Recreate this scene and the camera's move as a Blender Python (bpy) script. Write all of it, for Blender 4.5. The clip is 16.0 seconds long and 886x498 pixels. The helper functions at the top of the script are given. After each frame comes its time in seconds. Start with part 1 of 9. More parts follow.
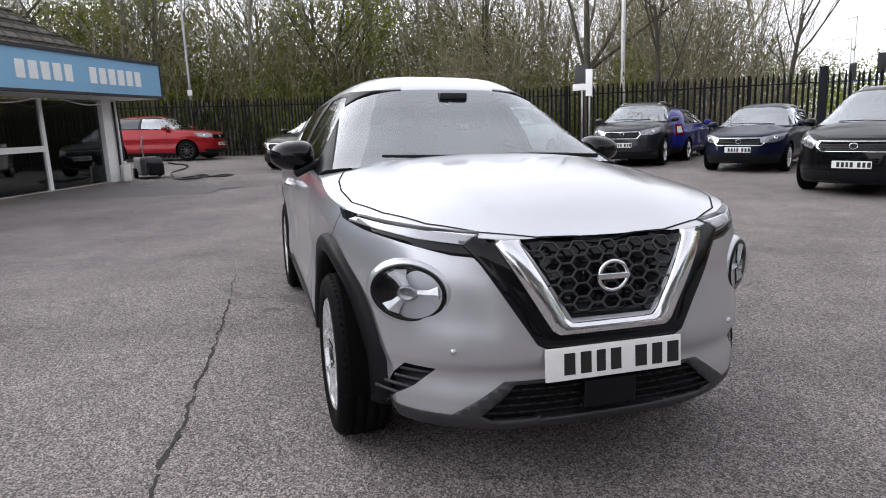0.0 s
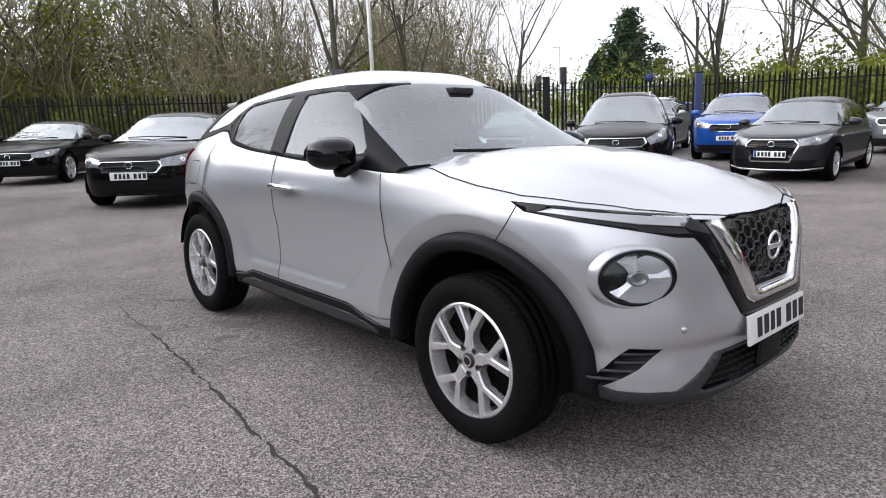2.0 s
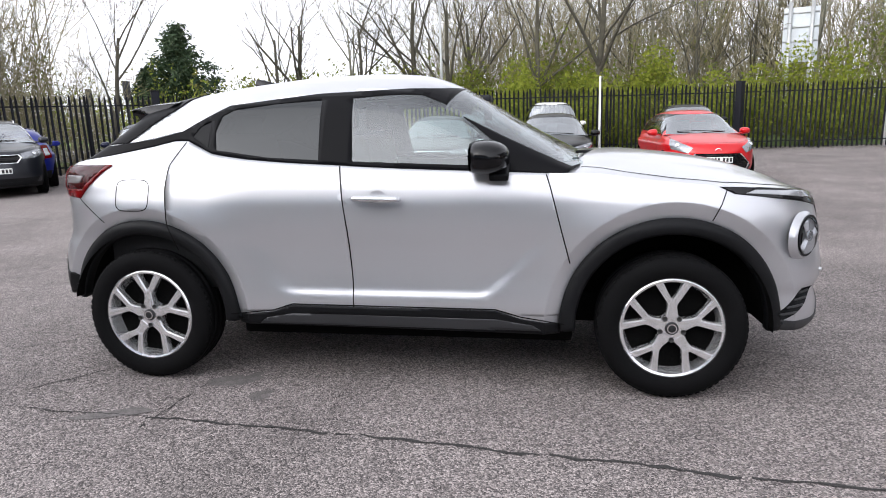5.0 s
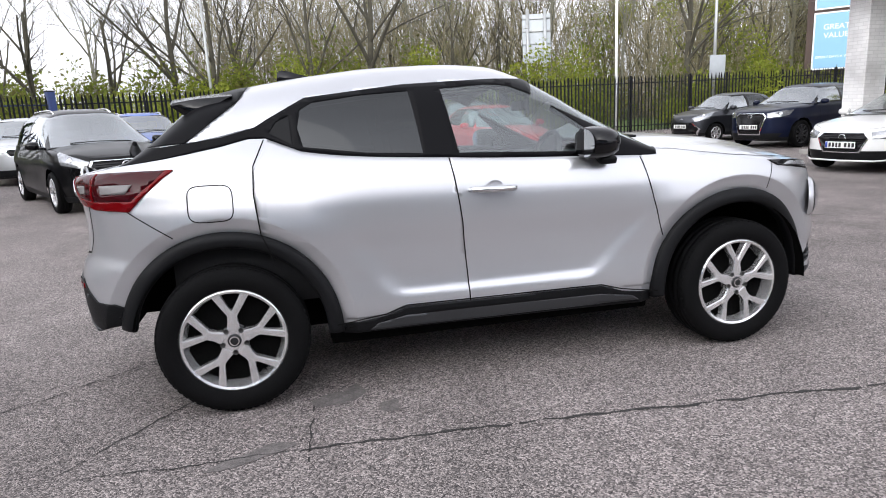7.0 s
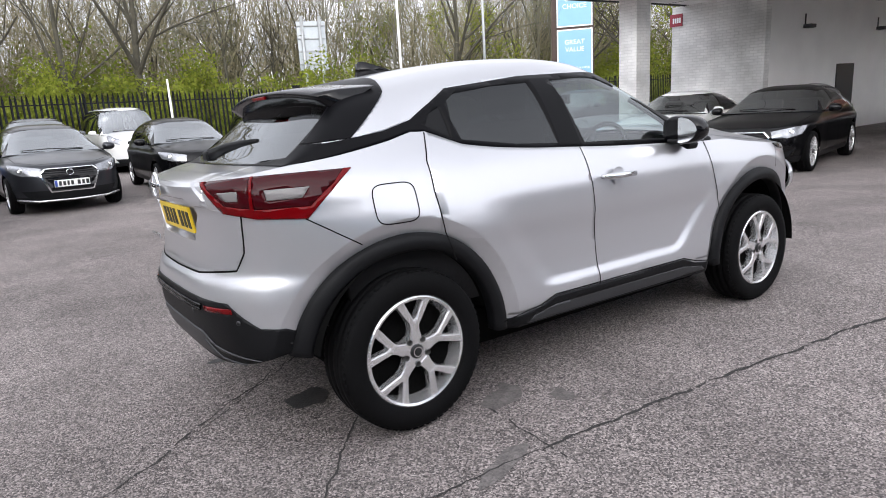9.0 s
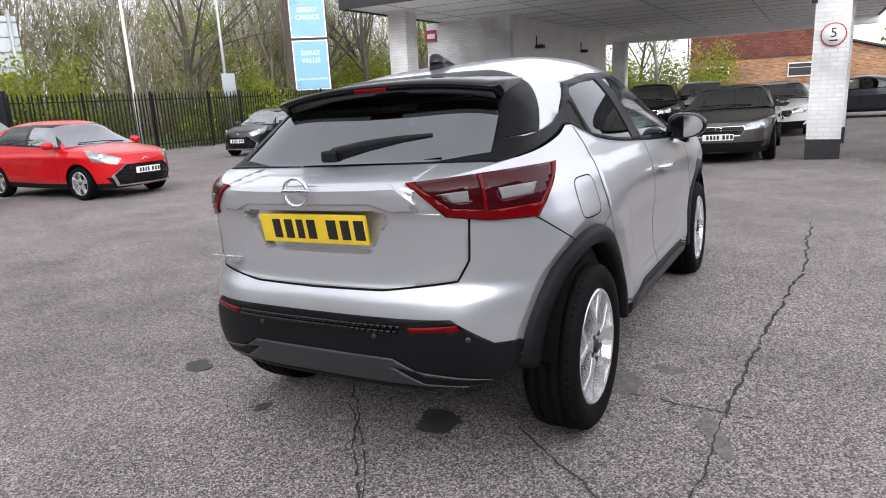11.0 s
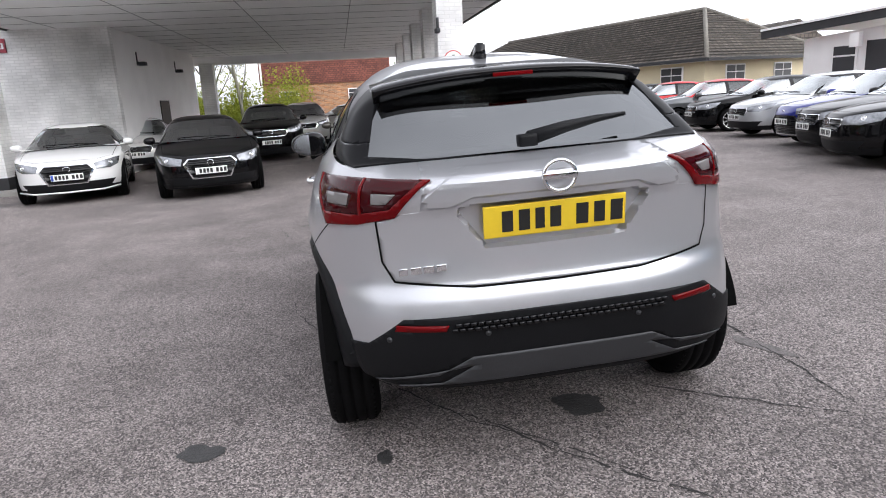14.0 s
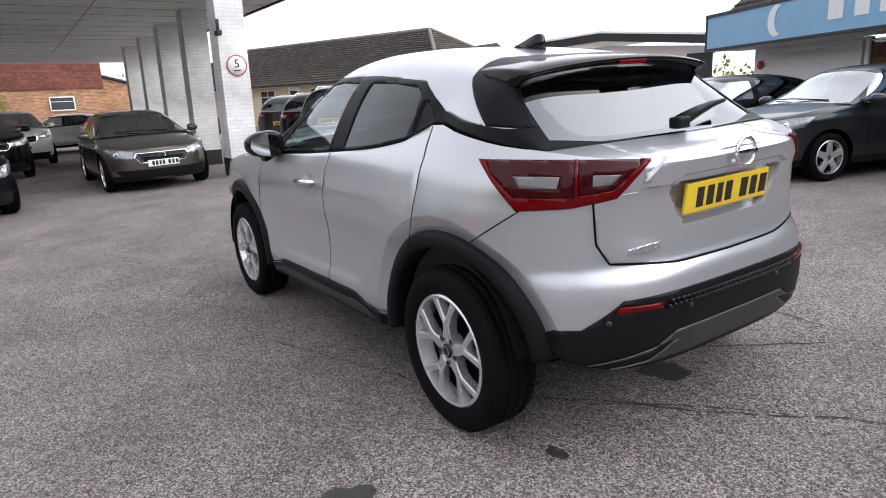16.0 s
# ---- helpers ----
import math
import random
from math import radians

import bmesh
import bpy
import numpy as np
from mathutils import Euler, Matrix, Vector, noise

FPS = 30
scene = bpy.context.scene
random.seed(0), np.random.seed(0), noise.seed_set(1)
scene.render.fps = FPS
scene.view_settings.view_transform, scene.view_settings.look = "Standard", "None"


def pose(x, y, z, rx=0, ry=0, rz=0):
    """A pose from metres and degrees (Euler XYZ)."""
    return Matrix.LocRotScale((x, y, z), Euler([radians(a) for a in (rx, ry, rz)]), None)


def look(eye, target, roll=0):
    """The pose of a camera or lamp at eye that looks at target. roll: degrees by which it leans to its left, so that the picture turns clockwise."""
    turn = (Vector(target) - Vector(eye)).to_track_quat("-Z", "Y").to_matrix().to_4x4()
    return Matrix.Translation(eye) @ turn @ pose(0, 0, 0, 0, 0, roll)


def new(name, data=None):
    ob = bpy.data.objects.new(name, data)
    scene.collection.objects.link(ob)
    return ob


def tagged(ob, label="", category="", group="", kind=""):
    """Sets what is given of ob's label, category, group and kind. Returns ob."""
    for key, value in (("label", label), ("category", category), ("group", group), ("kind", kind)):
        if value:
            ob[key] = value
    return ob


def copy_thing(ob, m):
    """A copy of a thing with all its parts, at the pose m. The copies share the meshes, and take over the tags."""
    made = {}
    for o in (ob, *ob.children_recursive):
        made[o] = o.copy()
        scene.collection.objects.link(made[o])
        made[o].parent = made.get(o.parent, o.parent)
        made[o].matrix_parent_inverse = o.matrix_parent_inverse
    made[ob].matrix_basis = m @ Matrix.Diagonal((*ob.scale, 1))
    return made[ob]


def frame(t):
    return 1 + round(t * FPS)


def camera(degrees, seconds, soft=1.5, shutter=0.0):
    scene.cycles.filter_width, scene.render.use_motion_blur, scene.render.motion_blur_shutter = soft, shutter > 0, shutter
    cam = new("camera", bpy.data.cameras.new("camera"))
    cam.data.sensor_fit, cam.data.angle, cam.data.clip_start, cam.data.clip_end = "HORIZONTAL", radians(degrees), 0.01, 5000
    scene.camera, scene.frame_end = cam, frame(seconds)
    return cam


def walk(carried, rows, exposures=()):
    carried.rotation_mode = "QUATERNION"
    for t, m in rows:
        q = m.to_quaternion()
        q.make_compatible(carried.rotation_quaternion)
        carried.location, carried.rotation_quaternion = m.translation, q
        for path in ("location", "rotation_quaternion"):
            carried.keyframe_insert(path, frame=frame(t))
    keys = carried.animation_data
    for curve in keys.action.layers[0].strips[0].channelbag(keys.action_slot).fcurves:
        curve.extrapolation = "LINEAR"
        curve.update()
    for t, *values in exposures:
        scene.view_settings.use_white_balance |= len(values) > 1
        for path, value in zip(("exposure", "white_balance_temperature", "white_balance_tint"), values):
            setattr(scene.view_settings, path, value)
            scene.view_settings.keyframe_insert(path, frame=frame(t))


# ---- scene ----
from mathutils.bvhtree import BVHTree

# ---------------------------------------------------------------- camera and walk
cam = camera(68.8, 16.0, soft=1.0)
PATH = [
    (0, (3.992, -1.135, 1.315), (2.114, -0.565, 0.929), -2.3),
    (0.5, (3.802, -1.491, 1.336), (1.994, -0.734, 0.942), -2.5),
    (1, (3.597, -1.868, 1.338), (1.895, -0.897, 0.939), -2.5),
    (1.5, (3.344, -2.203, 1.316), (1.766, -1.043, 0.911), -2.3),
    (2, (3.092, -2.537, 1.325), (1.633, -1.231, 0.921), -2.5),
    (2.5, (2.821, -2.859, 1.326), (1.485, -1.428, 0.919), -2.5),
    (3, (2.482, -3.079, 1.329), (1.322, -1.504, 0.915), -2.8),
    (3.2, (2.349, -3.171, 1.341), (1.259, -1.548, 0.921), -2.6),
    (5.3, (0.459, -3.885, 1.371), (0.272, -1.937, 0.957), -2.5),
    (5.5, (0.288, -3.907, 1.408), (0.17, -1.958, 0.975), -2.9),
    (6, (-0.143, -3.946, 1.398), (-0.078, -1.993, 0.971), -3.1),
    (6.5, (-0.574, -3.884, 1.391), (-0.305, -1.951, 0.953), -3.0),
    (7, (-1.015, -3.78, 1.394), (-0.565, -1.881, 0.956), -3.0),
    (7.5, (-1.436, -3.644, 1.396), (-0.813, -1.795, 0.956), -3.2),
    (8, (-1.839, -3.432, 1.404), (-1.053, -1.648, 0.958), -3.4),
    (8.5, (-2.282, -3.256, 1.405), (-1.331, -1.553, 0.964), -3.4),
    (9, (-2.653, -2.994, 1.41), (-1.539, -1.396, 0.958), -3.4),
    (9.2, (-2.792, -2.861, 1.438), (-1.604, -1.32, 0.973), -3.3),
    (11.3, (-3.854, -1.334, 1.426), (-2.115, -0.467, 0.952), -3.2),
    (11.5, (-3.887, -1.186, 1.426), (-2.116, -0.392, 0.94), -3.4),
    (12, (-3.953, -0.848, 1.423), (-2.114, -0.226, 0.941), -3.4),
    (12.5, (-4.075, -0.428, 1.419), (-2.167, -0.047, 0.957), -3.2),
    (13, (-4.086, -0.05, 1.399), (-2.148, 0.128, 0.94), -3.3),
    (13.5, (-4.089, 0.413, 1.378), (-2.143, 0.305, 0.928), -2.7),
    (14, (-4.068, 0.727, 1.385), (-2.142, 0.445, 0.926), -3.2),
    (14.5, (-3.921, 1.132, 1.392), (-2.058, 0.573, 0.927), -2.6),
    (15, (-3.79, 1.52, 1.384), (-2.003, 0.753, 0.917), -2.1),
    (15.5, (-3.582, 1.856, 1.365), (-1.862, 0.952, 0.894), -2.4),
    (16, (-3.387, 2.217, 1.352), (-1.757, 1.152, 0.892), -2.5),
]
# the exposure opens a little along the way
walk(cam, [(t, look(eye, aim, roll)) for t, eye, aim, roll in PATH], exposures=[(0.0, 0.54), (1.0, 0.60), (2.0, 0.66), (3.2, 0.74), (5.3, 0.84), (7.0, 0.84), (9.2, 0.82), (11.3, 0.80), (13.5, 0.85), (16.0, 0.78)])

# ---------------------------------------------------------------- daylight: bright overcast
world = bpy.data.worlds.new("overcast_sky")
scene.world = world
world.use_nodes = True
wn, wl = world.node_tree.nodes, world.node_tree.links
wn.clear()
SUN_EL, SUN_AZ = 27.0, 222.0        # degrees; azimuth clockwise from +y
sky = wn.new("ShaderNodeTexSky")
sky.sky_type = "NISHITA"
sky.sun_disc = False
sky.sun_elevation, sky.sun_rotation = radians(SUN_EL), radians(SUN_AZ)
sky.air_density, sky.dust_density, sky.ozone_density = 1.0, 4.0, 1.0
hsv = wn.new("ShaderNodeHueSaturation")
hsv.inputs["Saturation"].default_value = 0.18
geo = wn.new("ShaderNodeTexCoord")
cl = wn.new("ShaderNodeTexNoise")
cl.inputs["Scale"].default_value, cl.inputs["Detail"].default_value = 2.2, 5.0
ramp = wn.new("ShaderNodeValToRGB")
ramp.color_ramp.elements[0].position, ramp.color_ramp.elements[0].color = 0.30, (8.3, 8.5, 9.45, 1)
ramp.color_ramp.elements[1].position, ramp.color_ramp.elements[1].color = 0.72, (12.3, 12.5, 13.6, 1)
mixw = wn.new("ShaderNodeMix")
mixw.data_type = "RGBA"
mixw.inputs["Factor"].default_value = 0.72
# thin cloud: the sky is brighter low down than overhead
sepw = wn.new("ShaderNodeSeparateXYZ")
rise = wn.new("ShaderNodeMapRange")
for k, v in (("From Min", 0.0), ("From Max", 1.0), ("To Min", 1.60), ("To Max", 0.80)):
    rise.inputs[k].default_value = v
grad = wn.new("ShaderNodeVectorMath")
grad.operation = "SCALE"
wl.new(geo.outputs["Generated"], sepw.inputs[0])
wl.new(sepw.outputs["Z"], rise.inputs["Value"])
# and brighter round the place where the sun stands behind the cloud
veil = wn.new("ShaderNodeVectorMath")
veil.operation = "DOT_PRODUCT"
veil.inputs[1].default_value = (math.sin(radians(SUN_AZ)) * math.cos(radians(SUN_EL)), math.cos(radians(SUN_AZ)) * math.cos(radians(SUN_EL)), math.sin(radians(SUN_EL)))
thin = wn.new("ShaderNodeMapRange")
thin.interpolation_type = "SMOOTHSTEP"
for k, v in (("From Min", -0.35), ("From Max", 1.0), ("To Min", 0.86), ("To Max", 1.75)):
    thin.inputs[k].default_value = v
bright = wn.new("ShaderNodeMath")
bright.operation = "MULTIPLY"
wl.new(geo.outputs["Generated"], veil.inputs[0])
wl.new(veil.outputs["Value"], thin.inputs["Value"])
wl.new(rise.outputs[0], bright.inputs[0])
wl.new(thin.outputs[0], bright.inputs[1])
wl.new(bright.outputs[0], grad.inputs["Scale"])
bg = wn.new("ShaderNodeBackground")
bg.inputs["Strength"].default_value = 0.085
out = wn.new("ShaderNodeOutputWorld")
wl.new(sky.outputs["Color"], hsv.inputs["Color"])
wl.new(geo.outputs["Generated"], cl.inputs["Vector"])
wl.new(cl.outputs["Fac"], ramp.inputs["Fac"])
wl.new(hsv.outputs["Color"], mixw.inputs[6])
wl.new(ramp.outputs["Color"], mixw.inputs[7])
wl.new(mixw.outputs[2], grad.inputs[0])
wl.new(grad.outputs[0], bg.inputs["Color"])
wl.new(bg.outputs["Background"], out.inputs["Surface"])
sun_data = bpy.data.lights.new("sun", "SUN")
sun_data.energy, sun_data.angle, sun_data.color = 0.5, radians(90), (1.0, 0.96, 0.90)
sun = new("sun", sun_data)
sun.rotation_euler = (radians(90 - SUN_EL), 0, radians(-SUN_AZ + 180))

# ---------------------------------------------------------------- the lot's slope
def gz(x, y):
    """The lot falls towards +y and +x, steeply round the silver car and gently further off."""
    def ease(v, c):
        return math.copysign(c * (1 - math.exp(-abs(v) / c)), v)
    def step(v):
        v = min(1.0, max(0.0, v))
        return v * v * (3 - 2 * v)
    rise = 0.11 * step((-4.6 - x) / 2.4) * step((7.0 - y) / 4.5)      # a low rise behind the silver car
    return 0.005 - 0.0126 * ease(x, 12.0) - 0.0336 * ease(y, 3.0) + rise


def on_lot(x, y, heading=0.0, z=0.0):
    """A pose that stands square on the sloping lot."""
    e = 0.6
    ax, ay = (gz(x + e, y) - gz(x - e, y)) / (2 * e), (gz(x, y + e) - gz(x, y - e)) / (2 * e)
    return Matrix.Translation((x, y, gz(x, y))) @ pose(0, 0, 0, math.degrees(math.atan(ay)), 0, 0) @ pose(0, 0, 0, 0, -math.degrees(math.atan(ax)), 0) @ pose(0, 0, z, 0, 0, heading)


def upright(x, y, heading=0.0, z=0.0):
    return pose(x, y, gz(x, y) + z, 0, 0, heading)


# ---------------------------------------------------------------- materials
def nodes_of(name):
    m = bpy.data.materials.new(name)
    m.use_nodes = True
    n = m.node_tree.nodes
    return m, n, m.node_tree.links, n["Principled BSDF"]


def surface(name, color, rough=0.6, metal=0.0, vary=0.12, scale=6.0, fine=60.0, bump=0.15, coat=0.0, spec=0.5, rand=0.0, bump_dist=0.01):
    """A plain surface with variation at two scales and a fine relief."""
    m, n, l, p = nodes_of(name)
    tc = n.new("ShaderNodeTexCoord")
    big, small = n.new("ShaderNodeTexNoise"), n.new("ShaderNodeTexNoise")
    big.inputs["Scale"].default_value, big.inputs["Detail"].default_value = scale, 4
    small.inputs["Scale"].default_value, small.inputs["Detail"].default_value = fine, 3
    for t in (big, small):
        l.new(tc.outputs["Object"], t.inputs["Vector"])
    add = n.new("ShaderNodeMath"); add.operation = "ADD"
    l.new(big.outputs["Fac"], add.inputs[0]); l.new(small.outputs["Fac"], add.inputs[1])
    mr = n.new("ShaderNodeMapRange")
    mr.inputs["From Min"].default_value, mr.inputs["From Max"].default_value = 0.6, 1.4
    mr.inputs["To Min"].default_value, mr.inputs["To Max"].default_value = 1 - vary, 1 + vary
    l.new(add.outputs[0], mr.inputs["Value"])
    val = mr.outputs[0]
    if rand:
        oi = n.new("ShaderNodeObjectInfo")
        r2 = n.new("ShaderNodeMapRange")
        r2.inputs["To Min"].default_value, r2.inputs["To Max"].default_value = 1 - rand, 1 + rand
        l.new(oi.outputs["Random"], r2.inputs["Value"])
        mu = n.new("ShaderNodeMath"); mu.operation = "MULTIPLY"
        l.new(val, mu.inputs[0]); l.new(r2.outputs[0], mu.inputs[1])
        val = mu.outputs[0]
    mix = n.new("ShaderNodeVectorMath"); mix.operation = "SCALE"
    mix.inputs[0].default_value = color[:3]
    l.new(val, mix.inputs["Scale"])
    l.new(mix.outputs[0], p.inputs["Base Color"])
    p.inputs["Roughness"].default_value, p.inputs["Metallic"].default_value = rough, metal
    p.inputs["Specular IOR Level"].default_value = spec
    p.inputs["Coat Weight"].default_value = coat
    p.inputs["Coat Roughness"].default_value = 0.04
    if bump:
        b = n.new("ShaderNodeBump")
        b.inputs["Strength"].default_value, b.inputs["Distance"].default_value = bump, bump_dist
        l.new(small.outputs["Fac"], b.inputs["Height"])
        l.new(b.outputs["Normal"], p.inputs["Normal"])
    return m


def paint(name, color, metal=0.0, rough=0.4, coat=1.0, spec=0.15):
    """Car paint: flakes under a clear coat, with a little dust."""
    m, n, l, p = nodes_of(name)
    tc = n.new("ShaderNodeTexCoord")
    fl = n.new("ShaderNodeTexVoronoi"); fl.inputs["Scale"].default_value = 900
    du = n.new("ShaderNodeTexNoise"); du.inputs["Scale"].default_value = 3.0; du.inputs["Detail"].default_value = 6
    l.new(tc.outputs["Object"], fl.inputs["Vector"]); l.new(tc.outputs["Object"], du.inputs["Vector"])
    mr = n.new("ShaderNodeMapRange")
    mr.inputs["To Min"].default_value, mr.inputs["To Max"].default_value = 0.975, 1.025
    l.new(fl.outputs["Distance"], mr.inputs["Value"])
    sc = n.new("ShaderNodeVectorMath"); sc.operation = "SCALE"; sc.inputs[0].default_value = color
    l.new(mr.outputs[0], sc.inputs["Scale"]); l.new(sc.outputs[0], p.inputs["Base Color"])
    r = n.new("ShaderNodeMapRange")
    r.inputs["To Min"].default_value, r.inputs["To Max"].default_value = rough - 0.01, rough + 0.05
    l.new(du.outputs["Fac"], r.inputs["Value"]); l.new(r.outputs[0], p.inputs["Roughness"])
    p.inputs["Metallic"].default_value = metal
    p.inputs["Coat Weight"].default_value, p.inputs["Coat Roughness"].default_value = coat, 0.03
    p.inputs["Specular IOR Level"].default_value = spec
    return m


def glass(name, tint, mirror=0.085, graze=0.85, alpha_rough=0.0):
    """Thin car glass: part mirror, part see-through, tinted."""
    m, n, l, p = nodes_of(name)
    n.remove(p)
    o = n["Material Output"]
    tr = n.new("ShaderNodeBsdfTransparent"); tr.inputs["Color"].default_value = (*tint, 1)
    gl = n.new("ShaderNodeBsdfGlossy"); gl.inputs["Roughness"].default_value = 0.02 + alpha_rough
    gl.inputs["Color"].default_value = (0.95, 0.98, 1.0, 1)
    lw = n.new("ShaderNodeLayerWeight"); lw.inputs["Blend"].default_value = 0.5
    pw = n.new("ShaderNodeMath"); pw.operation = "POWER"; pw.inputs[1].default_value = 5.0
    fr = n.new("ShaderNodeMath"); fr.operation = "MULTIPLY_ADD"; fr.use_clamp = True
    fr.inputs[1].default_value, fr.inputs[2].default_value = graze, mirror
    l.new(lw.outputs["Facing"], pw.inputs[0]); l.new(pw.outputs[0], fr.inputs[0])
    mx = n.new("ShaderNodeMixShader")
    l.new(fr.outputs[0], mx.inputs[0]); l.new(tr.outputs[0], mx.inputs[1]); l.new(gl.outputs[0], mx.inputs[2])
    l.new(mx.outputs[0], o.inputs["Surface"])
    return m


SILVER = paint("silver_paint", (0.54, 0.545, 0.57), 0.66, 0.27, 0.8)
GLOSS_BLACK = paint("gloss_black", (0.004, 0.004, 0.005), 0.0, 0.2, 0.5, 0.08)
BLACK_PLASTIC = surface("black_plastic", (0.0065, 0.0068, 0.0078), 0.5, fine=220, bump=0.25, bump_dist=0.002, vary=0.2, spec=0.16)
GREY_PLASTIC = surface("grey_plastic", (0.030, 0.031, 0.034), 0.5, fine=220, bump=0.2, bump_dist=0.002)
RUBBER = surface("tyre_rubber", (0.0052, 0.0052, 0.0056), 0.75, fine=150, bump=0.3, bump_dist=0.003, vary=0.25, spec=0.08)
CHROME = surface("chrome", (0.82, 0.83, 0.85), 0.12, 1.0, vary=0.03, bump=0)
ALLOY = surface("alloy_wheel", (0.78, 0.78, 0.79), 0.26, 0.80, vary=0.06, bump=0.05, fine=200, bump_dist=0.001)
DARK_METAL = surface("dark_metal", (0.022, 0.022, 0.024), 0.5, 0.4)
ALLOY_DARK = surface("dark_alloy_wheel", (0.05, 0.05, 0.055), 0.3, 0.6)
# liner black; behind the wheel spokes this colour stands in for shade
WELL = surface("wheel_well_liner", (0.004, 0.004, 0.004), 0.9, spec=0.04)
SEAM = surface("panel_gap", (0.006, 0.006, 0.006), 0.9, bump=0, spec=0.1)
CLEAR = glass("clear_glass", (0.74, 0.83, 0.81), 0.14, 0.6)
PRIVACY = glass("privacy_glass", (0.035, 0.038, 0.04), 0.06)
SCREEN = glass("windscreen_glass", (0.52, 0.60, 0.59), 0.24, 0.7)
REAR_GLASS = glass("tinted_rear_glass", (0.035, 0.038, 0.04), 0.20, 0.6)
LENS = glass("lamp_lens", (0.94, 0.95, 0.96), 0.035, 0.5)
PILLAR = surface("satin_black_pillar", (0.004, 0.004, 0.005), 0.38, vary=0.1, fine=300, bump=0.05, bump_dist=0.001, spec=0.08)
TAIL_RED = paint("red_lamp_plastic", (0.13, 0.0015, 0.003), 0.0, 0.12, 0.2, 0.08)
REVERSE = paint("clear_reversing_lens", (0.20, 0.19, 0.19), 0.0, 0.15, 0.3)
TAIL_DARK = paint("smoked_lamp_plastic", (0.040, 0.002, 0.004), 0.0, 0.10, 0.3, 0.08)
LAMP_CLEAR = paint("pale_lamp_plastic", (0.42, 0.43, 0.45), 0.6, 0.15, 0.8)
SKID = surface("silver_grey_skid", (0.034, 0.035, 0.038), 0.45, 0.2, fine=200, bump=0.15, bump_dist=0.002)
PLATE_WHITE = surface("white_plate", (0.80, 0.80, 0.78), 0.35, vary=0.04, bump=0)
PLATE_YELLOW = surface("yellow_plate", (0.80, 0.56, 0.03), 0.35, vary=0.04, bump=0)
INK = surface("black_ink", (0.012, 0.012, 0.012), 0.5, bump=0)
BLUE_INK = surface("blue_ink", (0.02, 0.06, 0.35), 0.5, bump=0)
CLOTH = surface("seat_cloth", (0.035, 0.036, 0.04), 0.9, fine=300, bump=0.3, bump_dist=0.002, spec=0.2)
DASH = surface("dashboard_plastic", (0.02, 0.02, 0.022), 0.6, spec=0.3)
REFLECTOR = surface("lamp_reflector", (0.74, 0.75, 0.78), 0.30, 0.55, vary=0.2, scale=40, fine=120, bump=0.35, bump_dist=0.003)
HEADLAMP = surface("headlamp_unit", (0.27, 0.28, 0.30), 0.16, 0.6, vary=0.45, scale=9, fine=30, bump=0.12, bump_dist=0.01, coat=0.8)


# ---------------------------------------------------------------- mesh helpers
def obj(name, bm, mats, smooth=True, parent=None, label="", solid=0.0, offset=-1.0, sharp=0):
    me = bpy.data.meshes.new(name)
    bm.to_mesh(me)
    bm.free()
    for m in (mats if isinstance(mats, (list, tuple)) else [mats]):
        me.materials.append(m)
    if smooth:
        me.shade_smooth()
        if sharp:
            me.set_sharp_from_angle(angle=radians(sharp))
    ob = new(name, me)
    if parent is not None:
        ob.parent = parent
    if label:
        ob["label"] = label
    if solid:
        mod = ob.modifiers.new("thickness", "SOLIDIFY")
        mod.thickness, mod.offset = solid, offset
    return ob


def part(name, bm, material, parent, label="", smooth=True):
    return obj(name, bm, material, smooth, parent, label)


def thing(name, m, label, category, group="", kind=""):
    ob = new(name)
    ob.empty_display_size = 0.2
    ob.matrix_world = m
    return tagged(ob, label, category, group, kind)


def box(bm, cx, cy, cz, sx, sy, sz, bevel=0.0, m=None):
    r = bmesh.ops.create_cube(bm, size=1.0, matrix=(m or Matrix()) @ Matrix.Translation((cx, cy, cz)) @ Matrix.Diagonal((sx, sy, sz, 1)))
    if bevel:
        es = {e for v in r["verts"] for e in v.link_edges}
        bmesh.ops.bevel(bm, geom=list(es), offset=bevel, segments=2, affect="EDGES", profile=0.7)
    return r


def one_box(cx, cy, cz, sx, sy, sz, bevel=0.0, m=None):
    bm = bmesh.new()
    box(bm, cx, cy, cz, sx, sy, sz, bevel, m)
    return bm


def tube(bm, pts, radii, sides=6, cap=True):
    """A tapered tube along points."""
    pts = [Vector(p) for p in pts]
    rings = []
    for i, p in enumerate(pts):
        d = (pts[min(i + 1, len(pts) - 1)] - pts[max(i - 1, 0)])
        d = d.normalized() if d.length > 1e-9 else Vector((0, 0, 1))
        a = d.orthogonal().normalized() if i == 0 else (a - d * a.dot(d)).normalized()
        b = d.cross(a)
        r = radii[i] if isinstance(radii, (list, tuple)) else radii
        rings.append([bm.verts.new(p + (a * math.cos(k * 2 * math.pi / sides) + b * math.sin(k * 2 * math.pi / sides)) * r) for k in range(sides)])
    for q, s in zip(rings, rings[1:]):
        for k in range(sides):
            bm.faces.new((q[k], q[(k + 1) % sides], s[(k + 1) % sides], s[k]))
    if cap and sides > 2:
        bm.faces.new(rings[0][::-1])
        bm.faces.new(rings[-1])


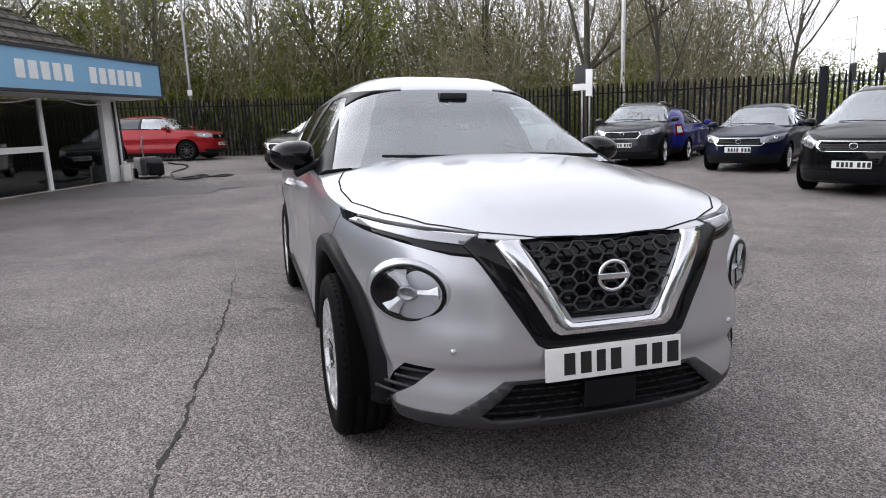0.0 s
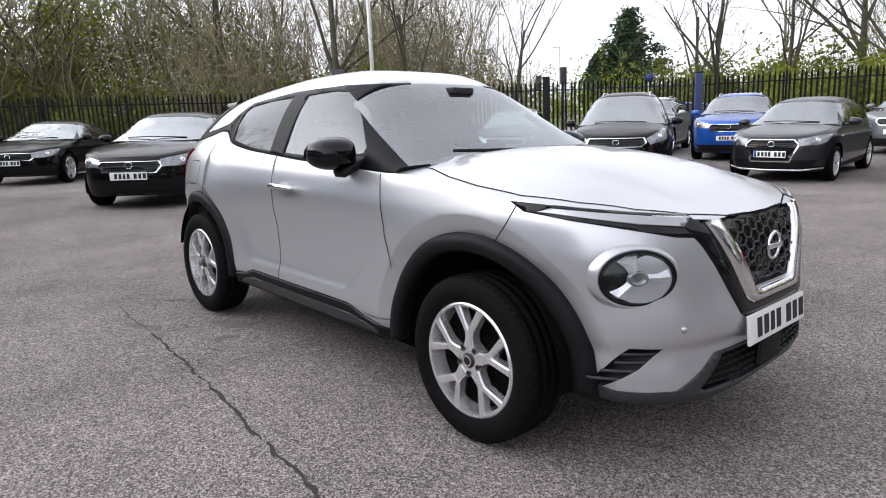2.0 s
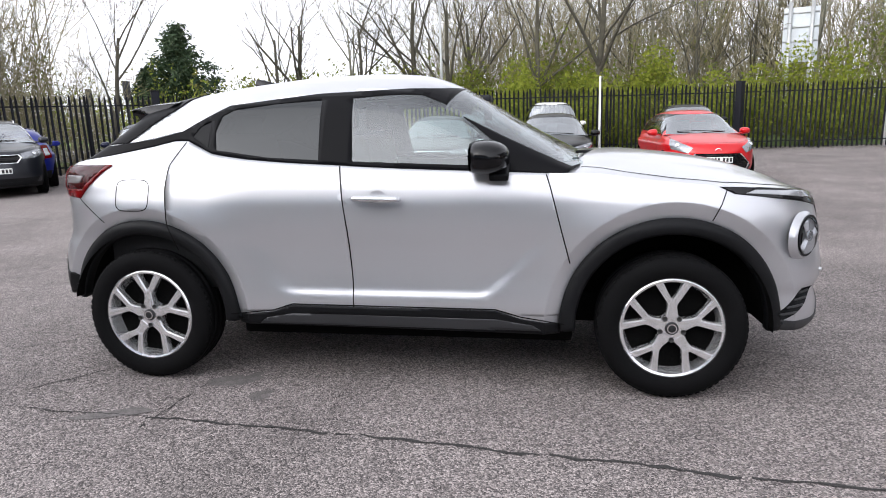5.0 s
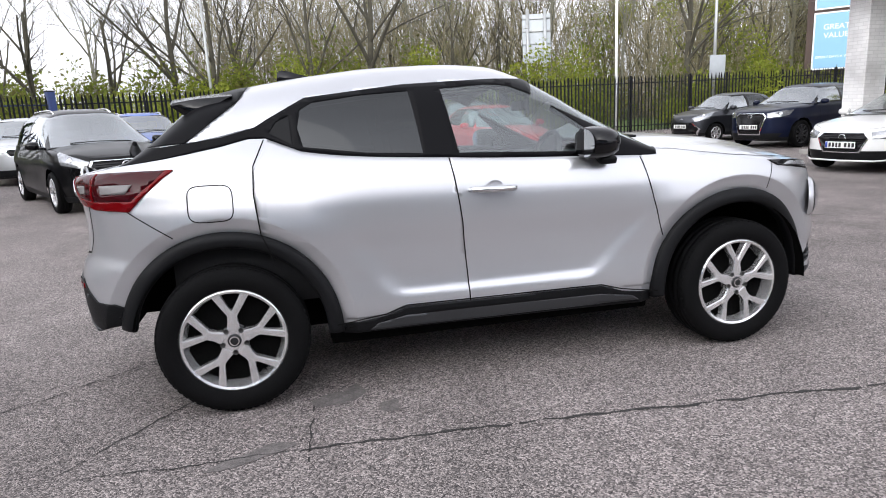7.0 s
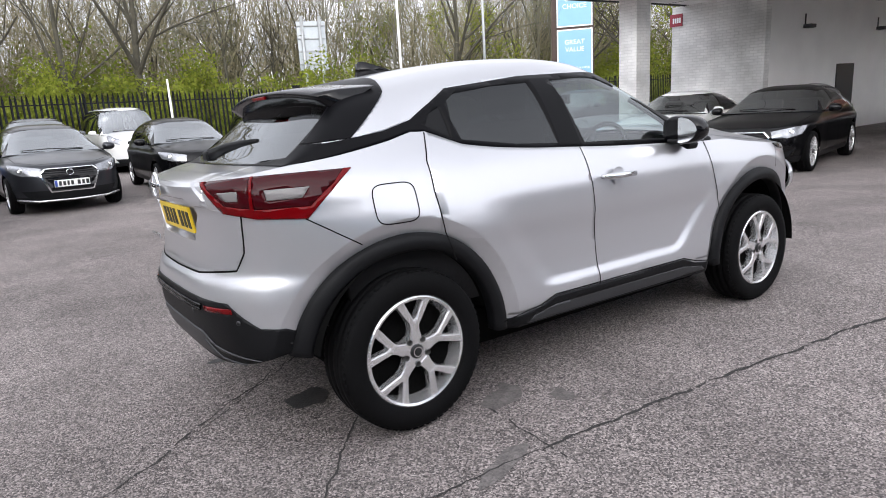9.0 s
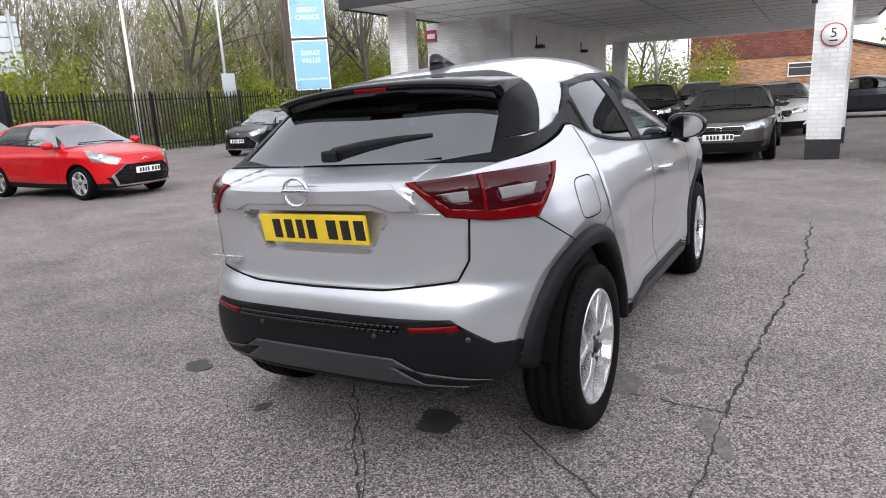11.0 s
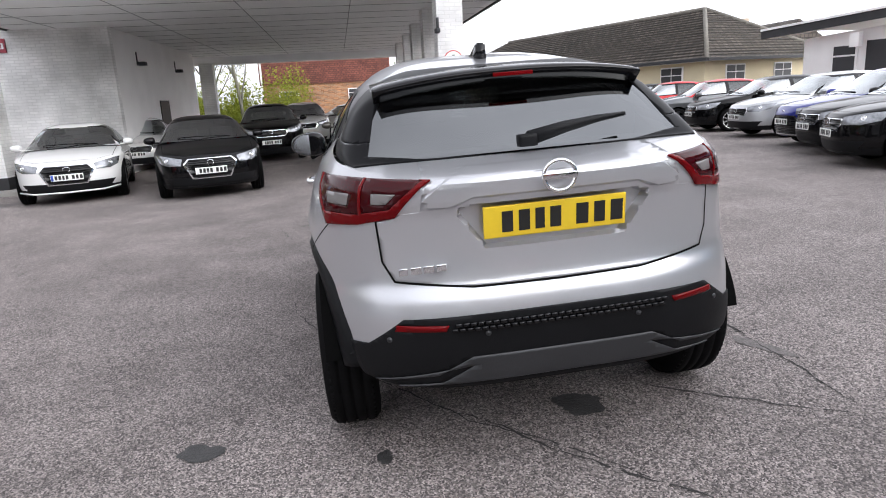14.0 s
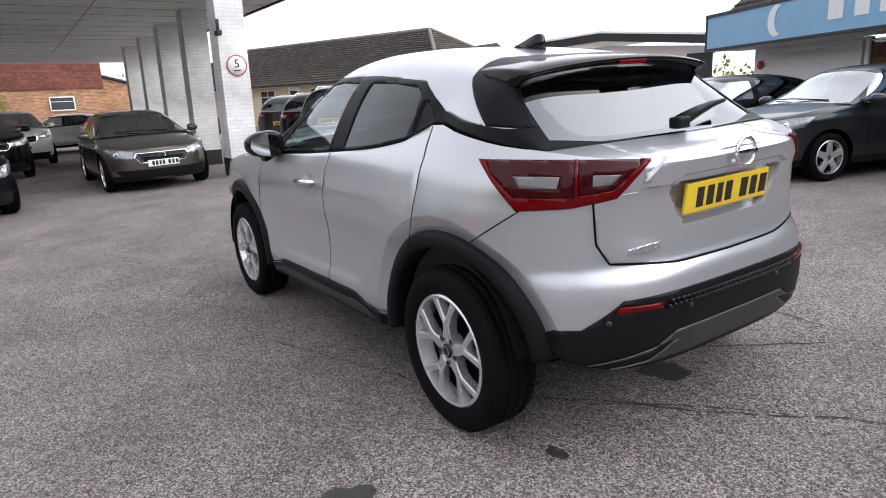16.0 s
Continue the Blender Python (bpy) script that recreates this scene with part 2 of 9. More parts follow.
def lathe(bm, prof, segs=40, m=None, closed=False):
    """Turns a profile of (radius, y) about the y axis."""
    m = m or Matrix()
    rings = [[bm.verts.new(m @ Vector((r * math.cos(k * 2 * math.pi / segs), y, r * math.sin(k * 2 * math.pi / segs)))) for k in range(segs)] for r, y in prof]
    pairs = list(zip(rings, rings[1:])) + ([(rings[-1], rings[0])] if closed else [])
    for a, b in pairs:
        for k in range(segs):
            bm.faces.new((a[k], a[(k + 1) % segs], b[(k + 1) % segs], b[k]))
    return rings


def prism(bm, poly, axis, a, b):
    """A polygon of 2D points pulled along an axis ('x', 'y' or 'z') from a to b."""
    def at(p, h):
        return {"x": (h, p[0], p[1]), "y": (p[0], h, p[1]), "z": (p[0], p[1], h)}[axis]
    lo, hi = [bm.verts.new(at(p, a)) for p in poly], [bm.verts.new(at(p, b)) for p in poly]
    bm.faces.new(lo), bm.faces.new(hi[::-1])
    for i in range(len(poly)):
        j = (i + 1) % len(poly)
        bm.faces.new((lo[j], lo[i], hi[i], hi[j]))
    bmesh.ops.recalc_face_normals(bm, faces=bm.faces)


class Curve:
    """A smooth curve through control points (cubic Hermite, monotone tangents)."""

    def __init__(self, table):
        t = sorted(table)
        self.x, self.y = np.array([p[0] for p in t], float), np.array([p[1] for p in t], float)
        d = np.diff(self.y) / np.diff(self.x)
        m = np.zeros(len(t))
        m[0], m[-1] = d[0], d[-1]
        for i in range(1, len(t) - 1):
            m[i] = 0 if d[i - 1] * d[i] <= 0 else 2 * d[i - 1] * d[i] / (d[i - 1] + d[i])
        self.m = m

    def __call__(self, v):
        v = min(max(v, self.x[0]), self.x[-1])
        i = min(int(np.searchsorted(self.x, v, side="right")) - 1, len(self.x) - 2)
        h = self.x[i + 1] - self.x[i]
        s = (v - self.x[i]) / h
        return float((1 + 2 * s) * (1 - s) ** 2 * self.y[i] + s * (1 - s) ** 2 * h * self.m[i] + s * s * (3 - 2 * s) * self.y[i + 1] + s * s * (s - 1) * h * self.m[i + 1])


# ---------------------------------------------------------------- car shells
class Shell:
    """A car's outer skin as two grids: the lower body with its bonnet, and the greenhouse."""

    def __init__(self, s):
        self.s = s
        self.F, self.R, self.W = Curve(s["F"]), Curve(s["R"]), Curve(s["W"])
        self.top, self.roof, self.bonnet = Curve(s["top"]), Curve(s["roof"]), Curve(s["bonnet"])
        self.bottom = Curve(s["bottom"])
        self.fine = s.get("fine", 1.0)
        self.body_bm = self.make_body()
        self.cab_bm = self.make_cab()
        self.bvh = {}

    def outline(self, th, z):
        s = self.s
        n, xc, xe = (s["nf"], s["xcf"], self.F(z)) if th <= math.pi / 2 else (s["nr"], s["xcr"], self.R(z))
        if th > math.pi / 2:
            n += s.get("nr_low", 0.0) * max(0.0, min(1.0, (0.78 - z) / 0.3))
        c, q = abs(math.cos(th)), abs(math.sin(th))
        return xc + (xe - xc) * c ** (2 / n), self.W(z) * q ** (2 / n)

    def swell(self, x, z):
        """Fuller flanks over the wheels."""
        s = self.s
        e = 0.0
        for xa in (s["xf"], s["xr"]):
            e += math.exp(-((x - xa) / 0.50) ** 4)
        h = math.exp(-((z - 0.62) / 0.30) ** 4)
        return s.get("swell", 0.025) * e * h

    def column(self, k, n1, n2):
        """The place of column k: an angle, or a straight stretch of the flank."""
        s = self.s
        if k <= n1:
            return ("t", (math.pi / 2) * k / n1)
        if k <= n1 + n2:
            return ("x", s["xcf"] + (s["xcr"] - s["xcf"]) * (k - n1) / n2)
        return ("t", math.pi / 2 + (math.pi / 2) * (k - n1 - n2) / n1)

    def point(self, col, z):
        kind, v = col
        if kind == "x":
            x, y = v, self.W(z)
        else:
            x, y = self.outline(v, z)
        f = min(1.0, y / max(0.01, self.W(z)))
        y += self.swell(x, z) * f ** 6
        if "scallop" in self.s:
            y -= self.scallop(x, z) * f ** 6
        return x, y

    def scallop(self, x, z):
        """The hollow in the lower doors: a sharp ledge below, a slanting fold ahead, fading upwards."""
        def ease(t):
            t = min(1.0, max(0.0, t))
            return t * t * (3 - 2 * t)
        up = 1 - ease((z - 0.60) / 0.36)
        low = ease((z - 0.462) / 0.050)
        fold = 0.47 + (z - 0.47) * 1.05
        ahead = ease((fold - x) / 0.055)
        back = ease((x + 0.62 + (z - 0.47) * 0.75) / 0.16)
        return self.s["scallop"] * up * low * ahead * back

    def make_body(self):
        s = self.s
        n1, n2, rows = int(26 * self.fine), int(44 * self.fine), int(34 * self.fine)
        bm = bmesh.new()
        cols = []
        self.edge = []
        for k in range(n1 * 2 + n2 + 1):
            c = self.column(k, n1, n2)
            x0, _ = self.point(c, 0.95 * max(self.top.y))
            zt, zb = self.top(x0), self.bottom(x0)
            for _ in range(3):
                x0, _y = self.point(c, zt)
                zt = self.top(x0)
            pts = []
            for j in range(rows + 1):
                z = zb + (zt - zb) * j / rows
                x, y = self.point(c, z)
                pts.append(Vector((x, y, z)))
            self.edge.append(pts[-1].copy())
            cols.append(pts)
        grid = {}
        for side in (1, -1):
            g = []
            for k, pts in enumerate(cols):
                col = []
                for j, p in enumerate(pts):
                    if p.y < 1e-4 and side == -1:
                        col.append(grid[(1, k, j)])
                    else:
                        col.append(bm.verts.new((p.x, p.y * side, p.z)))
                    grid[(side, k, j)] = col[-1]
                g.append(col)
            for k in range(len(g) - 1):
                for j in range(rows):
                    q = (g[k][j], g[k + 1][j], g[k + 1][j + 1], g[k][j + 1])
                    bm.faces.new(q if side == 1 else q[::-1])
        nb = int(18 * self.fine)
        last = None
        for k, p in enumerate(self.edge):
            deck = "f" if p.x > s["cowl"] else ("r" if p.x < s["boot"] else None)
            if deck is None:
                last = None
                continue
            if p.y < 1e-4:
                row = [grid[(1, k, rows)]] * (nb + 1)
            else:
                row = []
                for i in range(nb + 1):
                    t = -1 + 2 * i / nb
                    if i in (0, nb):
                        row.append(grid[(-1 if i == 0 else 1, k, rows)])
                        continue
                    zc = self.bonnet(p.x) if deck == "f" else self.boot_z(p.x)
                    rise = max(0.0, zc - p.z) if deck == "f" else (zc - p.z)
                    zz = p.z + rise * (1 - abs(t) ** s.get("crown", 2.6))
                    if deck == "f" and "bonnet_fold" in s:
                        # a raised middle between two folds that run towards the grille
                        e = (0.56 - 0.20 * (p.x - 0.9) - abs(p.y * t)) / 0.05
                        e = min(1.0, max(0.0, e))
                        zz += s["bonnet_fold"] * e * e * (3 - 2 * e) * min(1.0, max(0.0, (2.0 - p.x) / 0.35))
                    row.append(bm.verts.new((p.x, p.y * t, zz)))
            if last is not None and last[0] == deck:
                for i in range(nb):
                    q = [last[1][i], last[1][i + 1], row[i + 1], row[i]]
                    q = list(dict.fromkeys(q))
                    if len(q) > 2:
                        f = bm.faces.new(q)
                        f.normal_update()
                        if f.normal.z < 0:
                            f.normal_flip()
            last = (deck, row)
        bm.normal_update()
        bm.faces.ensure_lookup_table()
        return bm

    def boot_z(self, x):
        return Curve(self.s["boot_z"])(x)

    def belt(self, x):
        """The top edge of the flank at x: half width and height."""
        e = self.edge
        for a, b in zip(e, e[1:]):
            if b.x <= x <= a.x:
                f = 0 if a.x == b.x else (a.x - x) / (a.x - b.x)
                return a.y + (b.y - a.y) * f, a.z + (b.z - a.z) * f
        return e[-1].y, e[-1].z

    def make_cab(self):
        s = self.s
        nx, ns, nt = int(64 * self.fine), int(12 * self.fine), int(18 * self.fine)
        n = s.get("cab_n", 4.2)
        k = s.get("tumble", 0.5)
        half = [(f, (1 - f ** n) ** (1 / n)) for f in np.linspace(0, 0.86, ns)]
        y1 = half[-1][1]
        half += [((1 - g ** n) ** (1 / n), g) for g in np.linspace(y1, 0, nt + 1)[1:]]
        bm = bmesh.new()
        rows = []
        for i in range(nx + 1):
            u = i / nx
            u = u - 0.10 * math.sin(2 * math.pi * u)
            xs = s["cab_r"] + (s["cab_f"] - s["cab_r"]) * u
            yb, zb = self.belt(xs)
            bow = np.interp(xs, [s["cab_r"], s["cab_r"] + 0.9, s["cab_f"] - 1.0, s["cab_f"]], [-s.get("bow_r", 0.06), 0, 0.0, s.get("bow_f", 0.2)])
            zc = self.roof(xs + bow)
            row = []
            pts = [(f, g) for f, g in half]
            line = []
            for f, g in pts:
                z = zb + max(0.004, zc - zb) * f
                y = g * (yb - s.get("inset", 0.012) - k * (z - zb))
                t = y / max(0.01, yb)
                line.append((xs + bow * (1 - t * t), y, z))
            full = [(x, -y, z) for x, y, z in line] + [(x, y, z) for x, y, z in line[-2::-1]]
            rows.append([bm.verts.new(p) for p in full])
        for a, b in zip(rows, rows[1:]):
            for j in range(len(a) - 1):
                bm.faces.new((a[j], b[j], b[j + 1], a[j + 1]))
        bm.normal_update()
        if sum(f.normal.z for f in bm.faces) < 0:
            for f in bm.faces:
                f.normal_flip()
        return bm


def basis(axis):
    a = Vector(axis).normalized()
    e1 = a.cross(Vector((0, 0, 1))) if abs(a.z) < 0.9 else Vector((0, 1, 0))
    e1.normalize()
    return a, e1, e1.cross(a)


def inside(poly, u, v):
    c = False
    j = len(poly) - 1
    for i in range(len(poly)):
        (xi, yi), (xj, yj) = poly[i], poly[j]
        if (yi > v) != (yj > v) and u < (xj - xi) * (v - yi) / (yj - yi) + xi:
            c = not c
        j = i
    return c


def region(bm, layer, poly, axis, tag, facing=0.03, only=None, span=(-9, 9), side=0):
    """Cuts the skin along a polygon of 3D points seen along an axis, and marks the faces inside it."""
    a, e1, e2 = basis(axis)
    p2 = [(Vector(p).dot(e1), Vector(p).dot(e2)) for p in poly]
    lo = (min(p[0] for p in p2) - 0.01, min(p[1] for p in p2) - 0.01)
    hi = (max(p[0] for p in p2) + 0.01, max(p[1] for p in p2) + 0.01)

    def near(f):
        c = f.calc_center_median()
        if f.normal.dot(a) < facing or not span[0] < c.x < span[1] or c.y * side < 0:
            return False
        us, vs = [v.co.dot(e1) for v in f.verts], [v.co.dot(e2) for v in f.verts]
        return max(us) > lo[0] and min(us) < hi[0] and max(vs) > lo[1] and min(vs) < hi[1]

    cand = {f for f in bm.faces if near(f)}
    for i in range(len(poly)):
        p, q = Vector(poly[i]), Vector(poly[(i + 1) % len(poly)])
        no = (q - p).cross(a)
        if no.length < 1e-7:
            continue
        # only faces that the edge itself passes
        mu, ml = (p + q) / 2, (q - p).length / 2 + 0.12
        fs = []
        for f in cand:
            d = f.calc_center_median() - mu
            if (d - a * d.dot(a)).length < ml:
                fs.append(f)
        geom = set(fs)
        for f in fs:
            geom.update(f.edges)
            geom.update(f.verts)
        if fs:
            r = bmesh.ops.bisect_plane(bm, geom=list(geom), dist=1e-5, plane_co=p, plane_no=no.normalized())
            cand = {f for f in cand if f.is_valid}
            cand.update(g for g in r["geom"] if isinstance(g, bmesh.types.BMFace))
    bm.normal_update()
    for f in cand:
        if f.is_valid and f.normal.dot(a) >= facing:
            c = f.calc_center_median()
            if (only is None or f[layer] in only) and inside(p2, c.dot(e1), c.dot(e2)):
                f[layer] = tag


def take(bm, layer, tags, push=0.0):
    """A new mesh of the faces that carry one of the tags, pushed out along the skin."""
    out_bm, made = bmesh.new(), {}
    for f in bm.faces:
        if f[layer] in tags:
            vs = []
            for v in f.verts:
                if v.index not in made:
                    made[v.index] = out_bm.verts.new(v.co + v.normal * push)
                vs.append(made[v.index])
            try:
                out_bm.faces.new(vs)
            except ValueError:
                pass
    out_bm.normal_update()
    return out_bm


def pieces(bm, least=0.0006):
    """The separate pieces of a mesh, each as a mesh of its own; crumbs are left out."""
    left, sets = set(bm.faces), []
    while left:
        todo, got = [left.pop()], []
        while todo:
            f = todo.pop()
            got.append(f)
            for v in f.verts:
                for g in v.link_faces:
                    if g in left:
                        left.discard(g)
                        todo.append(g)
        sets.append(got)
    res = []
    for got in sets:
        if sum(f.calc_area() for f in got) < least:
            continue
        nb, made = bmesh.new(), {}
        for f in got:
            for v in f.verts:
                if v not in made:
                    made[v] = nb.verts.new(v.co)
            nb.faces.new([made[v] for v in f.verts])
        nb.normal_update()
        res.append(nb)
    bm.free()
    return res


def both(bm, layer, poly, tag, only=None, facing=0.03):
    """The same polygon (x, z) on both flanks."""
    region(bm, layer, [(x, 0.8, z) for x, z in poly], (0, 1, 0), tag, facing, only, side=1)
    region(bm, layer, [(x, -0.8, z) for x, z in poly], (0, -1, 0), tag, facing, only, side=-1)


def ribbon(bvh, pts, axis, width, lift=0.0012, step=0.02):
    """A thin strip along points, laid on the skin as seen along an axis."""
    a = Vector(axis).normalized()
    line = []
    pts = [Vector(p) for p in pts]
    for p, q in zip(pts, pts[1:]):
        k = max(1, int((q - p).length / step))
        line += [p.lerp(q, i / k) for i in range(k)]
    line.append(pts[-1])
    hits = []
    for p in line:
        o = p - a * p.dot(a) + a * 3.0
        loc, nor, _, _ = bvh.ray_cast(o, -a, 6.0)
        if loc is not None:
            nor = nor if nor.dot(a) > 0 else -nor
            hits.append((loc + nor * lift, nor))
    bm = bmesh.new()
    last = None
    for i, (p, n) in enumerate(hits):
        d = (hits[min(i + 1, len(hits) - 1)][0] - hits[max(i - 1, 0)][0]).normalized()
        w = d.cross(n).normalized() * width / 2
        cur = (bm.verts.new(p - w), bm.verts.new(p + w))
        if last and (p - hits[i - 1][0]).length < 0.15:
            bm.faces.new((last[0], last[1], cur[1], cur[0]))
        last = cur
    return bm


def circle(cx, cz, r, a0=0, a1=360, n=36, squash=1.0):
    return [(cx + r * math.cos(radians(a0 + (a1 - a0) * i / n)), cz + squash * r * math.sin(radians(a0 + (a1 - a0) * i / n))) for i in range(n + (0 if a1 - a0 >= 360 else 1))]


# ---------------------------------------------------------------- wheels
def tyre_mesh(r, rim, w, blocks=True):
    bm = bmesh.new()
    h = w / 2
    prof = [(rim, -h * 0.80), (rim + 0.012, -h * 0.93), (rim + (r - rim) * 0.45, -h * 1.02), (rim + (r - rim) * 0.78, -h * 0.97), (r - 0.012, -h * 0.84), (r - 0.002, -h * 0.68)]
    mid = []
    for g in (-0.42, 0.0, 0.42):
        mid += [(r, g * h - 0.007), (r - 0.008, g * h - 0.005), (r - 0.008, g * h + 0.005), (r, g * h + 0.007)]
    prof = prof + mid + [(a, -b) for a, b in prof[::-1]]
    lathe(bm, prof, 56)
    if blocks:
        # shallow tread blocks on the shoulders
        for k in range(64):
            a = k * 2 * math.pi / 64
            for sgn in (-1, 1):
                m = Matrix.Rotation(-a, 4, "Y") @ Matrix.Translation((r - 0.0085, sgn * h * 0.72, 0))
                box(bm, 0, 0, 0, 0.007, h * 0.17, r * 0.066, 0, m)
    bmesh.ops.recalc_face_normals(bm, faces=bm.faces)
    return bm


def rim_mesh(rr, w, style="y5"):
    """The rim's barrel and lip with its spokes; the outer face lies at y = 0, inward is +y."""
    bm = bmesh.new()
    lathe(bm, [(rr, 0.02), (rr + 0.004, 0.002), (rr - 0.004, -0.004), (rr - 0.014, 0.0), (rr - 0.018, 0.02), (rr - 0.03, 0.07), (rr - 0.04, w * 0.8)], 56)

    def plate(pts, y0, y1, bevel=0.006):
        b2 = bmesh.new()
        prism(b2, pts, "y", y0, y1)
        bmesh.ops.bevel(b2, geom=[e for e in b2.edges if all(abs(v.co.y - y0) < 1e-6 for v in e.verts)], offset=bevel, segments=2, affect="EDGES")
        me = bpy.data.meshes.new("t"); b2.to_mesh(me); b2.free(); bm.from_mesh(me); bpy.data.meshes.remove(me)

    def turn(pts, a):
        return [(x * math.cos(a) - z * math.sin(a), x * math.sin(a) + z * math.cos(a)) for x, z in pts]

    plate(circle(0, 0, rr * (0.27 if style == "y5" else 0.30), n=30), 0.006, 0.06)
    if style == "y5":
        for k in range(5):
            a = math.pi / 2 + k * 2 * math.pi / 5
            plate(turn([(rr * 0.2, -0.031), (rr * 0.40, -0.021), (rr * 0.54, -0.022), (rr * 0.60, 0.0), (rr * 0.54, 0.022), (rr * 0.40, 0.021), (rr * 0.2, 0.031)], a), 0.002, 0.045)
            for sgn in (-1, 1):
                e = 0.30 * sgn
                tip = [(rr * 0.985 * math.cos(e + q), rr * 0.985 * math.sin(e + q)) for q in (-0.078, 0.078)]
                base = [(rr * 0.48, 0.006 * sgn - 0.015), (rr * 0.50, 0.006 * sgn + 0.015)]
                plate(turn([base[0], tip[0], tip[1], base[1]], a), 0.0, 0.040)
    else:
        cnt = {"s10": 10, "s5": 5, "s7": 7}.get(style, 7)
        wd = {"s10": 0.020, "s5": 0.045, "s7": 0.028}.get(style, 0.03)
        for k in range(cnt):
            a = math.pi / 2 + k * 2 * math.pi / cnt
            plate(turn([(rr * 0.2, -wd), (rr * 0.97, -wd * 0.75), (rr * 0.97, wd * 0.75), (rr * 0.2, wd)], a), 0.002, 0.04)
    bmesh.ops.recalc_face_normals(bm, faces=bm.faces)
    return bm


WHEEL_MESHES = {}


def add_wheel(root, x, side, r, rim, w, y_out, style="y5", rim_mat=None, detail=True):
    """A wheel under root: tyre and rim, its outer face at |y| = y_out. side: +1 left, -1 right."""
    key = (round(r, 3), round(rim, 3), round(w, 3), style, detail, rim_mat.name if rim_mat else "")
    if key not in WHEEL_MESHES:
        t = obj("tyre", tyre_mesh(r, rim - 0.004, w, detail), RUBBER)
        rb = obj("rim", rim_mesh(rim, w, style), rim_mat or ALLOY, smooth=False)
        hub = bmesh.new()
        lathe(hub, [(0.001, -0.004), (rim * 0.10, -0.004), (rim * 0.13, 0.002), (rim * 0.13, 0.01)], 24)
        hb = obj("centre_cap", hub, DARK_METAL)
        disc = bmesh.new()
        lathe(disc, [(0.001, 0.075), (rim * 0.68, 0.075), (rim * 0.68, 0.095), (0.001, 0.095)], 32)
        # near-black plate closes the spoke gaps: the shade there is painted
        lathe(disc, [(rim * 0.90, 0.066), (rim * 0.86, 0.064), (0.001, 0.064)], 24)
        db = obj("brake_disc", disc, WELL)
        nuts = []
        for k in range(5 if detail else 0):
            a = -math.pi / 2 + k * 2 * math.pi / 5
            b2 = bmesh.new()
            lathe(b2, [(0.0125, 0.001), (0.0125, 0.0045), (0.0005, 0.0045)], 12, Matrix.Translation((rim * 0.235 * math.cos(a), 0, rim * 0.235 * math.sin(a))))
            nuts.append(obj("bolt_hole", b2, INK))
        ring = bmesh.new()
        lathe(ring, [(rim * 0.075, -0.0052), (rim * 0.095, -0.0052)], 20)
        rg = obj("cap_ring", ring, CHROME)
        WHEEL_MESHES[key] = [(o.name.split(".")[0], o.data) for o in (t, rb, hb, db, rg, *nuts)]
        for o in (t, rb, hb, db, rg, *nuts):
            bpy.data.objects.remove(o)
    wheel = None
    for name, me in WHEEL_MESHES[key]:
        if name == "tyre":
            wheel = new("wheel", me)
            wheel.parent = root
            # outward of the right wheel is -y; the left one is turned round
            turn = Matrix() if side < 0 else Matrix.Rotation(math.pi, 4, "Z")
            wheel.matrix_local = Matrix.Translation((x, side * (y_out - w / 2), r)) @ turn
            wheel["label"] = "black rubber tyre on an alloy rim"
        else:
            o = new(name, me)
            o.parent = wheel
            o.location = (0, -w / 2 + 0.012, 0)
    return wheel


BAR_MESHES = {}


def number_plate(root, x, z, yaw, material, width=0.52, height=0.111, tilt=0.0, band=False, name="number_plate"):
    m = Matrix.Translation((x, 0, z)) @ Matrix.Rotation(yaw, 4, "Z") @ Matrix.Rotation(tilt, 4, "Y")
    p = part(name, one_box(0, 0, 0, 0.012, width, height, 0.003, m), material, root, "yellow plate with black bars" if material is PLATE_YELLOW else "white plate with black bars")
    ws = [0.050, 0.050, 0.042, 0.050, None, 0.056, 0.050, 0.056]
    xs = -0.200
    for wd in ws:
        if wd is None:
            xs += 0.034
            continue
        key = (round(wd, 3), round(width, 3))
        if key not in BAR_MESHES:
            b2 = obj("plate_bar", one_box(0, 0, 0, 0.002, wd * 0.8 * width / 0.52, height * 0.66), INK, smooth=False)
            BAR_MESHES[key] = b2.data
            bpy.data.objects.remove(b2)
        o = new("plate_bar", BAR_MESHES[key])
        o.parent = p
        o.matrix_local = m @ Matrix.Translation((0.0068, (xs + wd / 2) * width / 0.52, 0))
        xs += wd + 0.011
    if band:
        part("plate_band", one_box(0.0068, -width / 2 + 0.025, 0, 0.002, 0.04, height * 0.9, 0, m), BLUE_INK, p)
    return p


